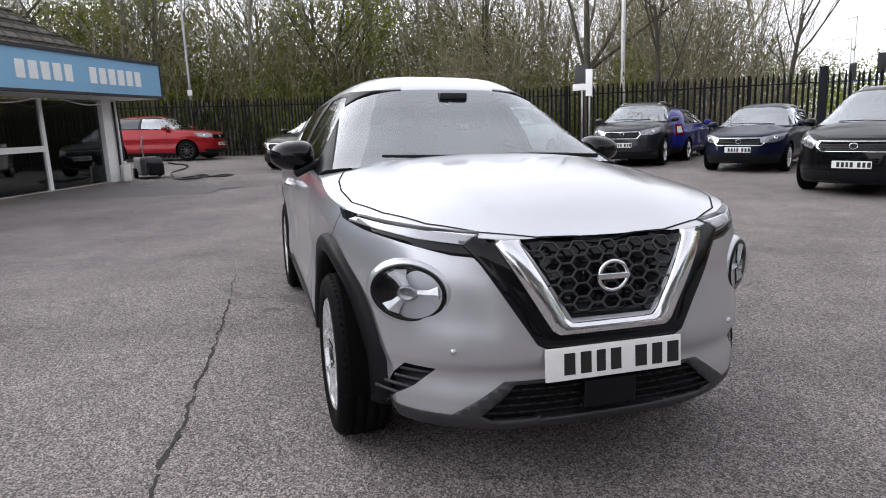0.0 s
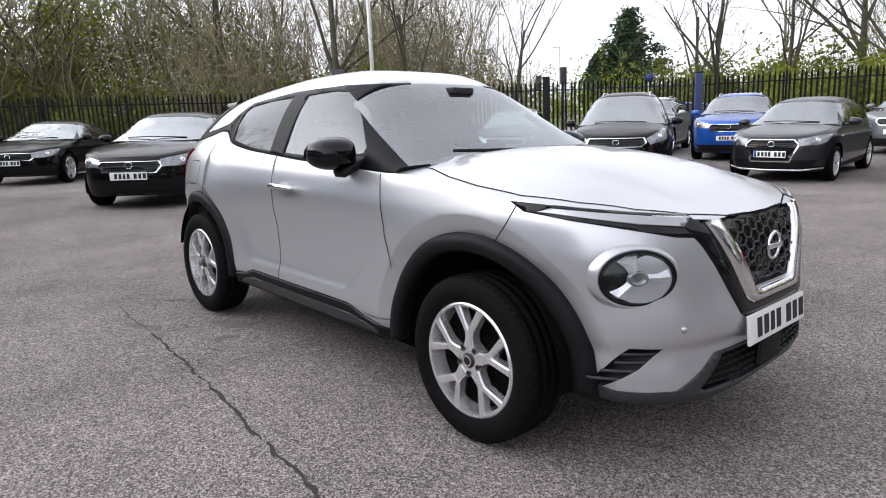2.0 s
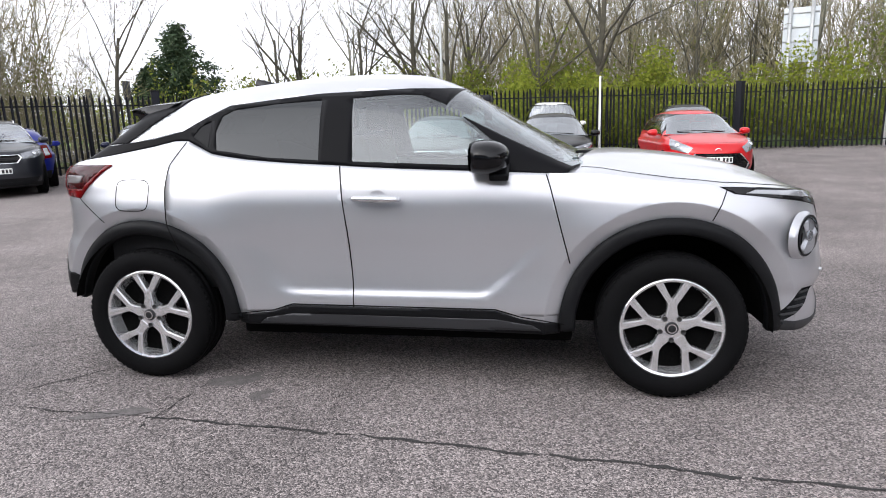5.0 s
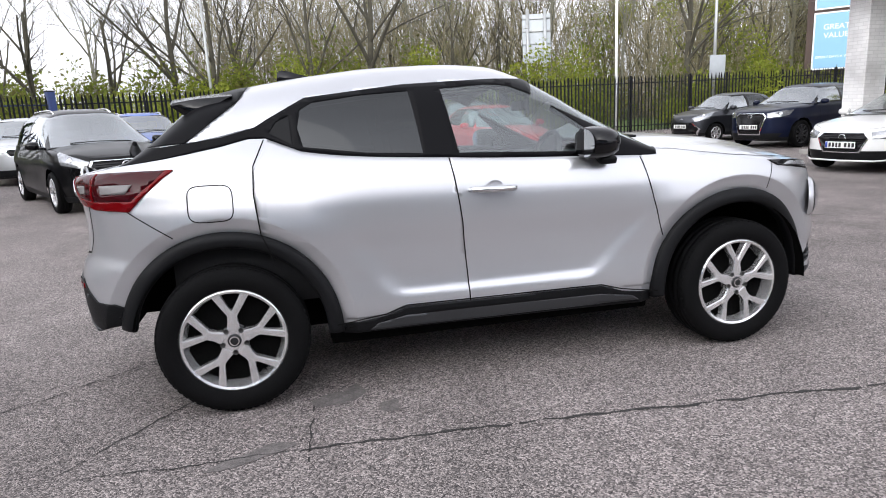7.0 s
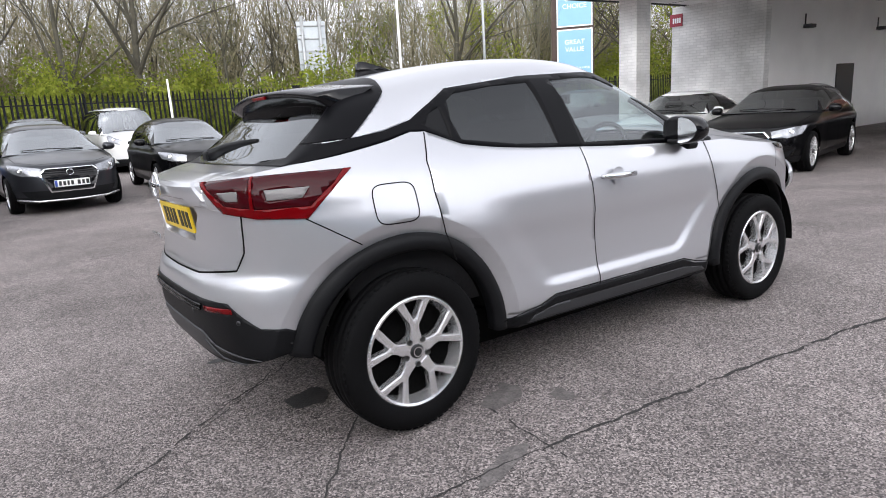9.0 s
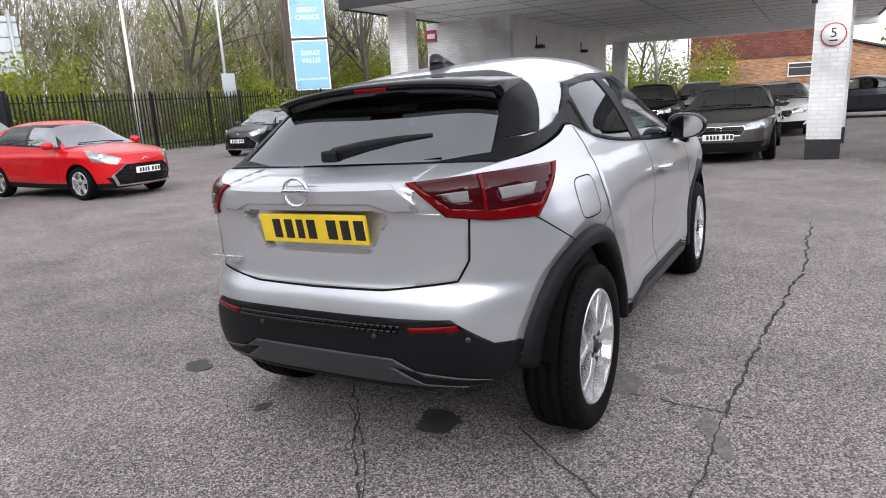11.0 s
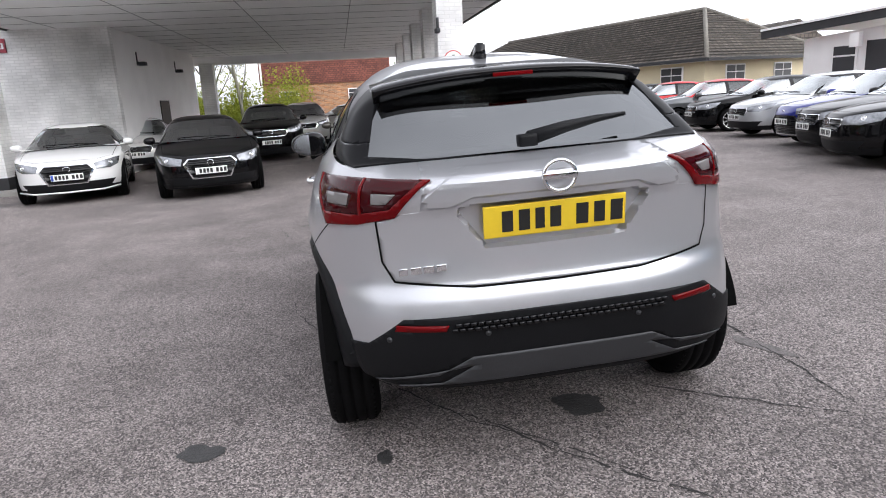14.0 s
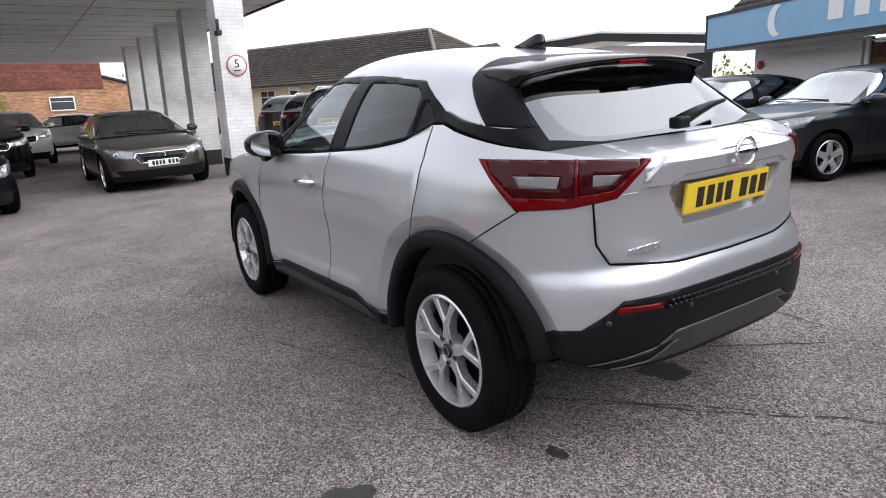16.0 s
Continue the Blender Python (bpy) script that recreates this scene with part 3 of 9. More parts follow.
# ---------------------------------------------------------------- the silver crossover
CROSSOVER = dict(
    F=[(0.18, 2.00), (0.28, 2.09), (0.34, 2.132), (0.40, 2.128), (0.48, 2.112), (0.54, 2.138), (0.58, 2.142), (0.68, 2.125), (0.80, 2.105), (0.90, 2.075), (0.97, 2.03), (1.05, 1.93)],
    R=[(0.24, -1.91), (0.34, -1.978), (0.44, -2.017), (0.54, -2.035), (0.62, -2.042), (0.69, -2.031), (0.75, -2.003), (0.85, -1.993), (0.97, -2.002), (1.03, -2.021), (1.08, -2.025), (1.13, -1.975), (1.20, -1.905)],
    W=[(0.16, 0.78), (0.28, 0.840), (0.36, 0.858), (0.43, 0.866), (0.50, 0.862), (0.58, 0.856), (0.70, 0.855), (0.82, 0.864), (0.92, 0.860), (1.00, 0.845), (1.06, 0.826), (1.12, 0.795), (1.20, 0.735), (1.27, 0.672), (1.34, 0.60)],
    top=[(-2.08, 1.09), (-1.97, 1.105), (-1.75, 1.145), (-1.55, 1.170), (-1.30, 1.212), (-1.13, 1.245), (-1.05, 1.215), (-0.95, 1.175), (-0.65, 1.135), (-0.26, 1.110), (0.0, 1.095), (0.5, 1.076), (0.78, 1.066), (0.95, 1.064), (1.1, 1.045), (1.3, 1.022), (1.535, 1.003), (1.8, 0.978), (1.96, 0.955), (2.06, 0.932)],
    bonnet=[(0.75, 1.125), (0.95, 1.145), (1.09, 1.152), (1.37, 1.128), (1.62, 1.088), (1.81, 1.035), (1.97, 0.972), (2.07, 0.932)],
    boot_z=[(-2.08, 1.09), (-1.97, 1.115), (-1.78, 1.150), (-1.6, 1.19)],
    roof=[(-1.80, 1.135), (-1.74, 1.175), (-1.62, 1.27), (-1.50, 1.378), (-1.43, 1.437), (-1.30, 1.478), (-1.05, 1.524), (-0.80, 1.558), (-0.49, 1.586), (-0.18, 1.594), (0.08, 1.577), (0.24, 1.528), (0.43, 1.430), (0.62, 1.315), (0.836, 1.200), (0.99, 1.122), (1.1, 1.08)],
    bottom=[(-2.05, 0.35), (-1.95, 0.355), (-1.88, 0.38), (-1.72, 0.435), (-1.5, 0.43), (-1.3, 0.30), (-0.7, 0.315), (0.7, 0.30), (1.3, 0.27), (1.65, 0.31), (1.85, 0.295), (2.0, 0.265), (2.15, 0.26)],
    nf=3.3, nr=3.5, nr_low=0.4, scallop=0.013, bonnet_fold=0.013, xcf=1.0, xcr=-0.95, xf=1.318, xr=-1.318, swell=0.026,
    cowl=0.80, boot=-1.66, cab_r=-1.74, cab_f=0.83, tumble=0.50, cab_n=4.0, bow_f=0.20, bow_r=0.05, crown=2.4, fine=1.5)


def grille_net(bvh, poly, cell, lift, rad, stretch=1.0):
    """A honeycomb of thin bars over a polygon (y, z), laid on the nose."""
    bm = bmesh.new()
    ys, zs = [p[0] for p in poly], [p[1] for p in poly]
    dx, dz = cell * 1.5, cell * math.sqrt(3) * stretch
    done = set()
    for i in range(int((min(ys)) / dx) - 2, int(max(ys) / dx) + 3):
        for j in range(int(min(zs) / dz) - 2, int(max(zs) / dz) + 3):
            cy, cz = i * dx, j * dz + (dz / 2 if i % 2 else 0)
            c = [(cy + cell * math.cos(radians(60 * k)), cz + stretch * cell * math.sin(radians(60 * k))) for k in range(6)]
            for k in range(6):
                p, q = c[k], c[(k + 1) % 6]
                key = (round((p[0] + q[0]) * 500), round((p[1] + q[1]) * 500))
                if key in done or not (inside(poly, *p) and inside(poly, *q)):
                    continue
                done.add(key)
                h = [bvh.ray_cast(Vector((4, y, z)), Vector((-1, 0, 0)), 6)[0] for y, z in (p, q)]
                if all(v is not None for v in h):
                    tube(bm, [v + Vector((lift, 0, 0)) for v in h], rad, 4, cap=False)
    return bm


def band(bvh, outer, inner, lift, step=0.02):
    """A raised U-shaped strip on the nose between two lines (y, z) of one half, mirrored and joined below."""
    def even(line, n):
        d = [0.0]
        for p, q in zip(line, line[1:]):
            d.append(d[-1] + math.dist(p, q))
        return [(float(np.interp(d[-1] * i / n, d, [p[0] for p in line])), float(np.interp(d[-1] * i / n, d, [p[1] for p in line]))) for i in range(n + 1)]

    def on_nose(y, z):
        while z > 0.3:
            loc, nor, _, _ = bvh.ray_cast(Vector((4, y, z)), Vector((-1, 0, 0)), 6)
            if loc is not None and abs(nor.x) > 0.5:
                return loc
            z -= 0.003
    n = 26
    rows = list(zip(even(outer, n), even(inner, n)))
    last_o, last_i = rows[-1]
    rows += [((last_o[0] * (1 - 2 * t), last_o[1]), (last_i[0] * (1 - 2 * t), last_i[1])) for t in [k / 10 for k in range(1, 10)]]
    rows += [((-o[0], o[1]), (-i[0], i[1])) for o, i in rows[n::-1]]
    bm = bmesh.new()
    last = None
    for o, i in rows:
        cur = []
        for t, h in ((0.0, -0.004), (0.04, lift * 0.7), (0.12, lift), (0.5, lift * 1.08), (0.88, lift), (0.97, lift * 0.6), (1.0, -0.02)):
            p = on_nose(o[0] + (i[0] - o[0]) * t, o[1] + (i[1] - o[1]) * t)
            cur.append(bm.verts.new(p + Vector((h, 0, 0))))
        if last:
            for a in range(len(cur) - 1):
                bm.faces.new((last[a], last[a + 1], cur[a + 1], cur[a]))
        last = cur
    bmesh.ops.recalc_face_normals(bm, faces=bm.faces)
    return bm


def seat_mesh(z0=0.55, w=0.50, head=True):
    bm = bmesh.new()
    box(bm, 0.0, 0, z0, 0.50, w, 0.16, 0.05)
    box(bm, -0.30, 0, z0 + 0.36, 0.14, w, 0.66, 0.05, Matrix.Translation((-0.30, 0, z0)) @ Matrix.Rotation(radians(-14), 4, "Y") @ Matrix.Translation((0.30, 0, -z0)))
    if head:
        box(bm, -0.44, 0, z0 + 0.80, 0.10, w * 0.52, 0.18, 0.04)
    return bm


def mirror_mesh():
    bm = bmesh.new()
    bmesh.ops.create_uvsphere(bm, u_segments=20, v_segments=14, radius=1.0)
    for v in bm.verts:
        x, y, z = v.co
        f = 1.0 - 0.18 * y
        x = x if x > -0.55 else -0.55
        v.co = (0.115 * x * f, 0.115 * math.copysign(abs(y) ** 0.8, y), 0.078 * math.copysign(abs(z) ** 0.75, z) * f)
    return bm


def headlamp(root, centre, axis, hw, hh, ring_mat, side):
    """A round lamp: painted rim, dark bowl, three bright reflectors, projector and clear cover."""
    a = Vector(axis).normalized()
    e1 = Vector((0, 0, 1)).cross(a).normalized()
    m = Matrix.Identity(4)
    for i in range(3):
        m[i][0], m[i][1], m[i][2] = e1[i], -a[i], (0, 0, 1)[i]
        m[i][3] = centre[i]
    m = m @ Matrix.Diagonal((1, 1, hh / hw, 1))
    bm = bmesh.new()
    lathe(bm, [(hw * 1.34, 0.024), (hw * 1.24, 0.004), (hw * 1.16, -0.006), (hw * 1.09, -0.007), (hw * 1.02, 0.002), (hw * 0.99, 0.012)], 48, m)
    bmesh.ops.recalc_face_normals(bm, faces=bm.faces)
    lamp = part("headlight", bm, ring_mat, root, "round headlight with a painted rim and a clear cover")
    bm = bmesh.new()
    lathe(bm, [(hw * 1.0, -0.006), (hw * 0.9, 0.004), (hw * 0.6, 0.006), (0.001, 0.006)], 40, m)
    part("bowl", bm, WELL, lamp)
    bm = bmesh.new()
    lathe(bm, [(hw * 1.09, -0.0095), (hw * 1.06, -0.0125), (hw * 0.99, -0.013), (hw * 0.96, -0.004)], 40, m)
    bmesh.ops.recalc_face_normals(bm, faces=bm.faces)
    part("gasket", bm, BLACK_PLASTIC, lamp)
    bm = bmesh.new()
    for t in (112, 2, 232):
        # a prong of the Y: broad outside, folded along its middle
        t = radians(t if side < 0 else 180 - t)
        b2 = bmesh.new()
        ring = [(0.22, -0.60), (0.60, -0.30), (0.90, -0.34), (0.95, 0.0), (0.90, 0.34), (0.60, 0.30), (0.22, 0.60)]
        low = [b2.verts.new((hw * q * math.cos(t + da), -0.004, hw * q * math.sin(t + da))) for q, da in ring]
        spine = [b2.verts.new((hw * q * math.cos(t), -0.016, hw * q * math.sin(t))) for q in (0.18, 0.60, 0.88)]
        for f in ((0, 1, 8, 7), (1, 2, 9, 8), (2, 3, 9), (3, 4, 9), (4, 5, 8, 9), (5, 6, 7, 8), (6, 0, 7)):
            b2.faces.new([(low + spine)[i] for i in f])
        bmesh.ops.recalc_face_normals(b2, faces=b2.faces)
        bmesh.ops.transform(b2, matrix=m, verts=b2.verts)
        me = bpy.data.meshes.new("t"); b2.to_mesh(me); b2.free(); bm.from_mesh(me); bpy.data.meshes.remove(me)
    part("reflector", bm, REFLECTOR, lamp, smooth=False)
    bm = bmesh.new()
    lathe(bm, [(hw * 0.30, -0.012), (hw * 0.26, -0.020), (hw * 0.20, -0.019), (hw * 0.17, -0.013), (0.001, -0.018)], 28, m)
    part("projector", bm, HEADLAMP, lamp)
    bm = bmesh.new()
    lathe(bm, [(hw * 1.0, -0.012), (hw * 0.75, -0.028), (hw * 0.4, -0.037), (0.001, -0.040)], 40, m)
    bmesh.ops.recalc_face_normals(bm, faces=bm.faces)
    part("cover", bm, LENS, lamp)
    return lamp


def wheel_well(bm, xa, sd, zc, r, y0, depth, low):
    """The dark liner over a wheel: an arch down to a height low, with its inner wall."""
    a0 = math.asin((low - zc) / r)
    n = 26
    ring = []
    for i in range(n + 1):
        a = a0 + (math.pi - 2 * a0) * i / n
        x, z = xa + r * math.cos(a), zc + r * math.sin(a)
        ring.append((bm.verts.new((x, sd * y0, z)), bm.verts.new((x, sd * (y0 - depth), z))))
    for p, q in zip(ring, ring[1:]):
        bm.faces.new((p[0], q[0], q[1], p[1]))
    bm.faces.new([p[1] for p in ring])


def arch_trim(bvh, xa, ro, ri, sd, a0, a1, n=60):
    """The moulded cladding round a wheel opening: a rounded band with a rolled inner lip."""
    bm = bmesh.new()
    last = None
    hold = None
    for i in range(n + 1):
        a = radians(a0 + (a1 - a0) * i / n)
        cur = []
        for r, dy in ((ro + 0.004, -0.046), (ro - 0.002, -0.022), (ro - 0.012, -0.014), (ro - 0.034, -0.008), (ri + 0.020, -0.010), (ri + 0.006, -0.018), (ri, -0.034), (ri + 0.004, -0.085)):
            x, z = xa + r * math.cos(a), 0.345 + r * math.sin(a)
            loc = bvh.ray_cast(Vector((x, 3.0 * sd, max(z, 0.44))), Vector((0, -sd, 0)), 6)[0]
            y = abs(loc.y) if loc is not None and loc.y * sd > 0.3 else hold
            hold = y
            cur.append(bm.verts.new((x, (y + dy) * sd, z)))
        if last:
            for p in range(len(cur) - 1):
                bm.faces.new((last[p], last[p + 1], cur[p + 1], cur[p]))
        else:
            bm.faces.new(cur)
        last = cur
    bm.faces.new(last[::-1])
    bmesh.ops.recalc_face_normals(bm, faces=bm.faces)
    return bm


def build_crossover():
    sh = Shell(CROSSOVER)
    body, cab = sh.body_bm, sh.cab_bm
    root = thing("crossover_car", on_lot(0, 0, 0), "metallic silver crossover car with black wheel-arch cladding, on worn asphalt", "car")
    bvh_b, bvh_c = BVHTree.FromBMesh(body), BVHTree.FromBMesh(cab)
    lb = body.faces.layers.int.new("reg")
    lc = cab.faces.layers.int.new("reg")
    # -- flanks
    both(body, lb, [(-0.275, 1.25), (-0.262, 1.11), (-0.222, 0.80), (-0.205, 0.545), (-0.202, 0.40), (0.80, 0.39), (0.87, 0.60), (0.845, 0.66), (0.81, 0.79), (0.755, 1.0), (0.735, 1.2)], 1)
    both(body, lb, [(-0.275, 1.25), (-0.262, 1.11), (-0.222, 0.80), (-0.205, 0.545), (-0.202, 0.40), (-0.83, 0.38), (-0.9, 0.55), (-1.10, 0.69), (-1.155, 0.825), (-1.172, 1.0), (-1.168, 1.1), (-1.11, 1.2), (-1.06, 1.32)], 2)
    both(body, lb, [(-0.88, 0.05), (-0.88, 0.355), (-0.62, 0.385), (-0.52, 0.420), (0.50, 0.414), (0.62, 0.375), (0.84, 0.345), (0.84, 0.05)], 3)
    both(body, lb, [(-0.66, 0.352), (-0.52, 0.378), (0.50, 0.372), (0.68, 0.345), (0.72, 0.318), (-0.70, 0.322)], 27, only=(3,))
    both(body, lb, [(1.62, 0.05), (1.66, 0.335), (1.80, 0.360), (1.98, 0.350), (2.2, 0.350), (2.2, 0.05)], 5)
    both(body, lb, [(-1.55, 0.05), (-1.55, 0.45), (-1.70, 0.482), (-1.82, 0.54), (-2.2, 0.56), (-2.2, 0.05)], 6)
    # -- nose
    def front(poly, tag, axis=(1, 0, 0)):
        region(body, lb, [(2.1, y, z) for y, z in poly], axis, tag, facing=0.55 if tag in (7, 8, 9) else 0.03, span=(1.5, 9))

    def mir(half):
        return half + [(-y, z) for y, z in half[::-1]]
    front(mir([(-0.95, 0.40), (-0.83, 0.364), (-0.57, 0.336), (-0.378, 0.462)]) + [(0.95, 0.05), (-0.95, 0.05)], 5)
    front(mir([(-0.338, 0.452), (-0.462, 0.346), (-0.42, 0.318)]), 17)
    net = mir([(-0.315, 0.985), (-0.308, 0.925), (-0.152, 0.672)])
    front(net, 9)
    for sd in (-1, 1):
        ax = (0.75, 0.65 * sd, 0.15)
        up = [(2.01, 0.452, 0.962), (1.93, 0.585, 0.970), (1.80, 0.705, 0.982), (1.66, 0.78, 0.992), (1.525, 0.840, 1.004)]
        lo = [(1.60, 0.845, 0.972), (1.75, 0.775, 0.945), (1.90, 0.665, 0.918), (2.00, 0.535, 0.888), (2.05, 0.445, 0.880)]
        region(body, lb, [(x, y * sd, z) for x, y, z in up + lo], ax, 10)
        mid = [(1.64, 0.825, 0.975), (1.78, 0.745, 0.958), (1.91, 0.635, 0.938), (2.01, 0.495, 0.925)]
        region(body, lb, [(x, y * sd, z - 0.012) for x, y, z in up[:-1]] + [(x, y * sd, z - 0.004) for x, y, z in mid], ax, 18)
        region(body, lb, [(x, y * sd, z) for x, y, z in [(2.0, 0.585, 0.505), (1.95, 0.69, 0.510), (1.84, 0.800, 0.372), (1.87, 0.755, 0.356), (1.95, 0.650, 0.435)]], (0.85, 0.5 * sd, 0), 19)
        # -- tail
        axr = (-0.72, 0.69 * sd, 0.05)
        region(body, lb, [(x, y * sd, z) for x, y, z in [(-1.965, 0.400, 1.100), (-1.76, 0.66, 1.118), (-1.50, 0.765, 1.122), (-1.60, 0.785, 1.045), (-1.715, 0.785, 0.953), (-1.86, 0.665, 0.962), (-1.93, 0.53, 0.985)]], axr, 12)
        for q in ([(-1.965, 0.430, 1.099), (-1.850, 0.615, 1.16), (-1.850, 0.625, 1.000), (-1.925, 0.540, 1.014)], [(-1.846, 0.625, 1.16), (-1.50, 0.755, 1.16), (-1.575, 0.770, 1.075), (-1.690, 0.775, 0.998), (-1.846, 0.640, 0.996)]):
            region(body, lb, [(x, y * sd, z) for x, y, z in q], axr, 14, only=(12,))
        for q in ([(-1.92, 0.498, 1.062), (-1.88, 0.585, 1.066), (-1.88, 0.588, 1.030), (-1.91, 0.540, 1.030)], [(-1.815, 0.670, 1.066), (-1.665, 0.745, 1.068), (-1.705, 0.752, 1.030), (-1.815, 0.685, 1.028)]):
            region(body, lb, [(x, y * sd, z) for x, y, z in q], axr, 15)

    def rear(poly, tag, only=None):
        region(body, lb, [(-1.97, y, z) for y, z in poly], (-1, 0, 0), tag, only=only, span=(-9, -1.45))
    rear(mir([(-0.95, 0.49), (-0.76, 0.505), (-0.70, 0.525), (-0.55, 0.637), (-0.30, 0.641)]) + [(0.95, 0.05), (-0.95, 0.05)], 6)
    rear(mir([(-0.42, 1.20), (-0.46, 1.0), (-0.605, 0.99), (-0.597, 0.83), (-0.562, 0.760), (-0.30, 0.730)]), 13, only=(0,))
    rear(mir([(-0.290, 1.026), (-0.353, 0.994), (-0.245, 0.848)]), 16, only=(13,))
    rear(mir([(-0.280, 1.008), (-0.325, 0.986), (-0.236, 0.862)]), 28, only=(16,))
    rear(mir([(-0.315, 1.142), (-0.405, 1.096), (-0.505, 1.008), (-0.358, 0.999), (-0.290, 1.032)]), 31, only=(13,))
    rear(mir([(-0.300, 1.128), (-0.388, 1.086), (-0.474, 1.017), (-0.368, 1.010), (-0.284, 1.040)]), 32, only=(31,))
    for sd in (-1, 1):
        rear([(0.400 * sd, 0.612), (0.572 * sd, 0.618), (0.578 * sd, 0.598), (0.410 * sd, 0.592)], 22)
    rear(mir([(-0.66, 0.412), (-0.445, 0.428), (-0.325, 0.490)]) + mir([(-0.315, 0.458), (-0.432, 0.394), (-0.65, 0.388)])[::-1], 23)
    # -- wheel openings with their cladding
    ARCHES = ((1.318, 0.515, 0.440, 0.588), (-1.318, 0.497, 0.425, 0.562))
    for xa, ro, ri, rf in ARCHES:
        # the painted flare round the arch is cut as well, to fold along its edge
        both(body, lb, circle(xa, 0.345, rf, n=44), 0, only=())
        both(body, lb, circle(xa, 0.345, ro, n=44), 4)
        both(body, lb, circle(xa, 0.345, ri, n=44), 99)
    body.verts.ensure_lookup_table()
    body.normal_update()
    for i, v in enumerate(body.verts):
        v.index = i
        tags = {f[lb] for f in v.link_faces}
        if tags <= {16, 28} and 28 in tags:
            v.co.x += 0.040
        elif tags <= {31, 32} and 32 in tags:
            v.co.x -= 0.011
        elif tags == {9}:
            v.co.x -= 0.03
        elif tags == {17} or tags == {19}:
            v.co.x -= 0.03
    for v in body.verts:
        for xa, ro, ri, rf in ARCHES:
            d = math.hypot(v.co.x - xa, v.co.z - 0.345)
            if d < rf and abs(v.co.y) > 0.55:
                v.co.y -= math.copysign(0.040 * min(1.0, (rf - d) / (rf - ro)), v.co.y)
    body.normal_update()
    # -- parts of the lower body
    for b2 in pieces(take(body, lb, {0})):
        obj("body", b2, SILVER, parent=root, label="silver body panels with bonnet and wings", sharp=20)
    for tag, nm in ((1, "front_door"), (2, "rear_door")):
        d = take(body, lb, {tag})
        for sd in (-1, 1):
            b2 = d.copy()
            bmesh.ops.delete(b2, geom=[f for f in b2.faces if f.calc_center_median().y * sd < 0], context="FACES")
            dr = obj(nm, b2, SILVER, parent=root, solid=0.012, sharp=20)
            if tag == 1:
                hx, hy, hz = -0.07, 0.872 * sd, 0.955
                bm = bmesh.new()
                tube(bm, [(hx - 0.115, hy, hz + 0.001), (hx - 0.10, hy + 0.030 * sd, hz + 0.002), (hx, hy + 0.038 * sd, hz), (hx + 0.10, hy + 0.030 * sd, hz - 0.001), (hx + 0.115, hy, hz - 0.002)], [0.012, 0.015, 0.016, 0.015, 0.012], 8)
                part("door_handle", bm, CHROME, dr, "silver and chrome pull handle")
                bm = bmesh.new()
                lathe(bm, [(0.045, -0.001), (0.001, -0.003)], 24, Matrix.Translation((hx + 0.01, hy + 0.002 * sd, hz)) @ Matrix.Diagonal((1, sd, 0.9, 1)))
                part("handle_recess", bm, SILVER, dr)
        d.free()
    for b2 in pieces(take(body, lb, {3}, 0.006)):
        obj("sill", b2, BLACK_PLASTIC, parent=root, solid=0.02)
    for xa, ro, ri, rf in ARCHES:
        for sd in (-1, 1):
            part("wheel_arch_trim", arch_trim(bvh_b, xa, ro, ri, sd, *((-3, 183) if xa > 0 else (-2, 171))), BLACK_PLASTIC, root, "black plastic wheel-arch cladding")
    for b2 in pieces(take(body, lb, {27}, 0.007)):
        obj("sill_strip", b2, SKID, parent=root, solid=0.02)
    for b2 in pieces(take(body, lb, {5}, 0.004)):
        obj("front_lip", b2, GREY_PLASTIC, parent=root, solid=0.02)
    for b2 in pieces(take(body, lb, {6}, 0.006)):
        obj("rear_bumper_lower", b2, BLACK_PLASTIC, parent=root, label="black plastic lower bumper", solid=0.02)
    for b2 in pieces(take(body, lb, {17})):
        obj("lower_intake", b2, BLACK_PLASTIC, parent=root)
    for b2 in pieces(take(body, lb, {19})):
        obj("fog_intake", b2, BLACK_PLASTIC, parent=root)
    part("grille_surround", band(bvh_b, [(0.545, 0.968), (0.452, 0.86), (0.278, 0.590), (0.245, 0.576)], [(0.40, 0.968), (0.375, 0.90), (0.215, 0.640), (0.19, 0.630)], 0.006), GLOSS_BLACK, root, "gloss black V-shaped surround")
    part("chrome_trim", band(bvh_b, [(0.425, 0.968), (0.398, 0.915), (0.232, 0.640), (0.205, 0.622)], [(0.318, 0.968), (0.312, 0.920), (0.170, 0.676), (0.150, 0.662)], 0.018), CHROME, root, "polished chrome V")
    gr = obj("grille", take(body, lb, {9}), GLOSS_BLACK, parent=root, label="black honeycomb grille")
    part("honeycomb", grille_net(bvh_b, mir([(-0.325, 0.930), (-0.315, 0.920), (-0.168, 0.675)]), 0.036, 0.002, 0.0045, 0.72), GREY_PLASTIC, gr)
    for b2 in pieces(take(body, lb, {18}, 0.005)):
        obj("daytime_lamp", b2, LAMP_CLEAR, parent=root, label="slim clear daytime running lamp", solid=0.008)
    for b2 in pieces(take(body, lb, {10}, 0.003)):
        obj("lamp_housing", b2, GLOSS_BLACK, parent=root, solid=0.008)
    for b2 in pieces(take(body, lb, {12}, 0.008)):
        obj("tail_light", b2, TAIL_RED, parent=root, label="red tail light with a smoked centre", solid=0.02)
    for b2 in pieces(take(body, lb, {14}, 0.006)):
        obj("tail_light_centre", b2, TAIL_DARK, parent=root, solid=0.01)
    for b2 in pieces(take(body, lb, {15}, 0.008)):
        obj("reversing_lamp", b2, REVERSE, parent=root, solid=0.01)
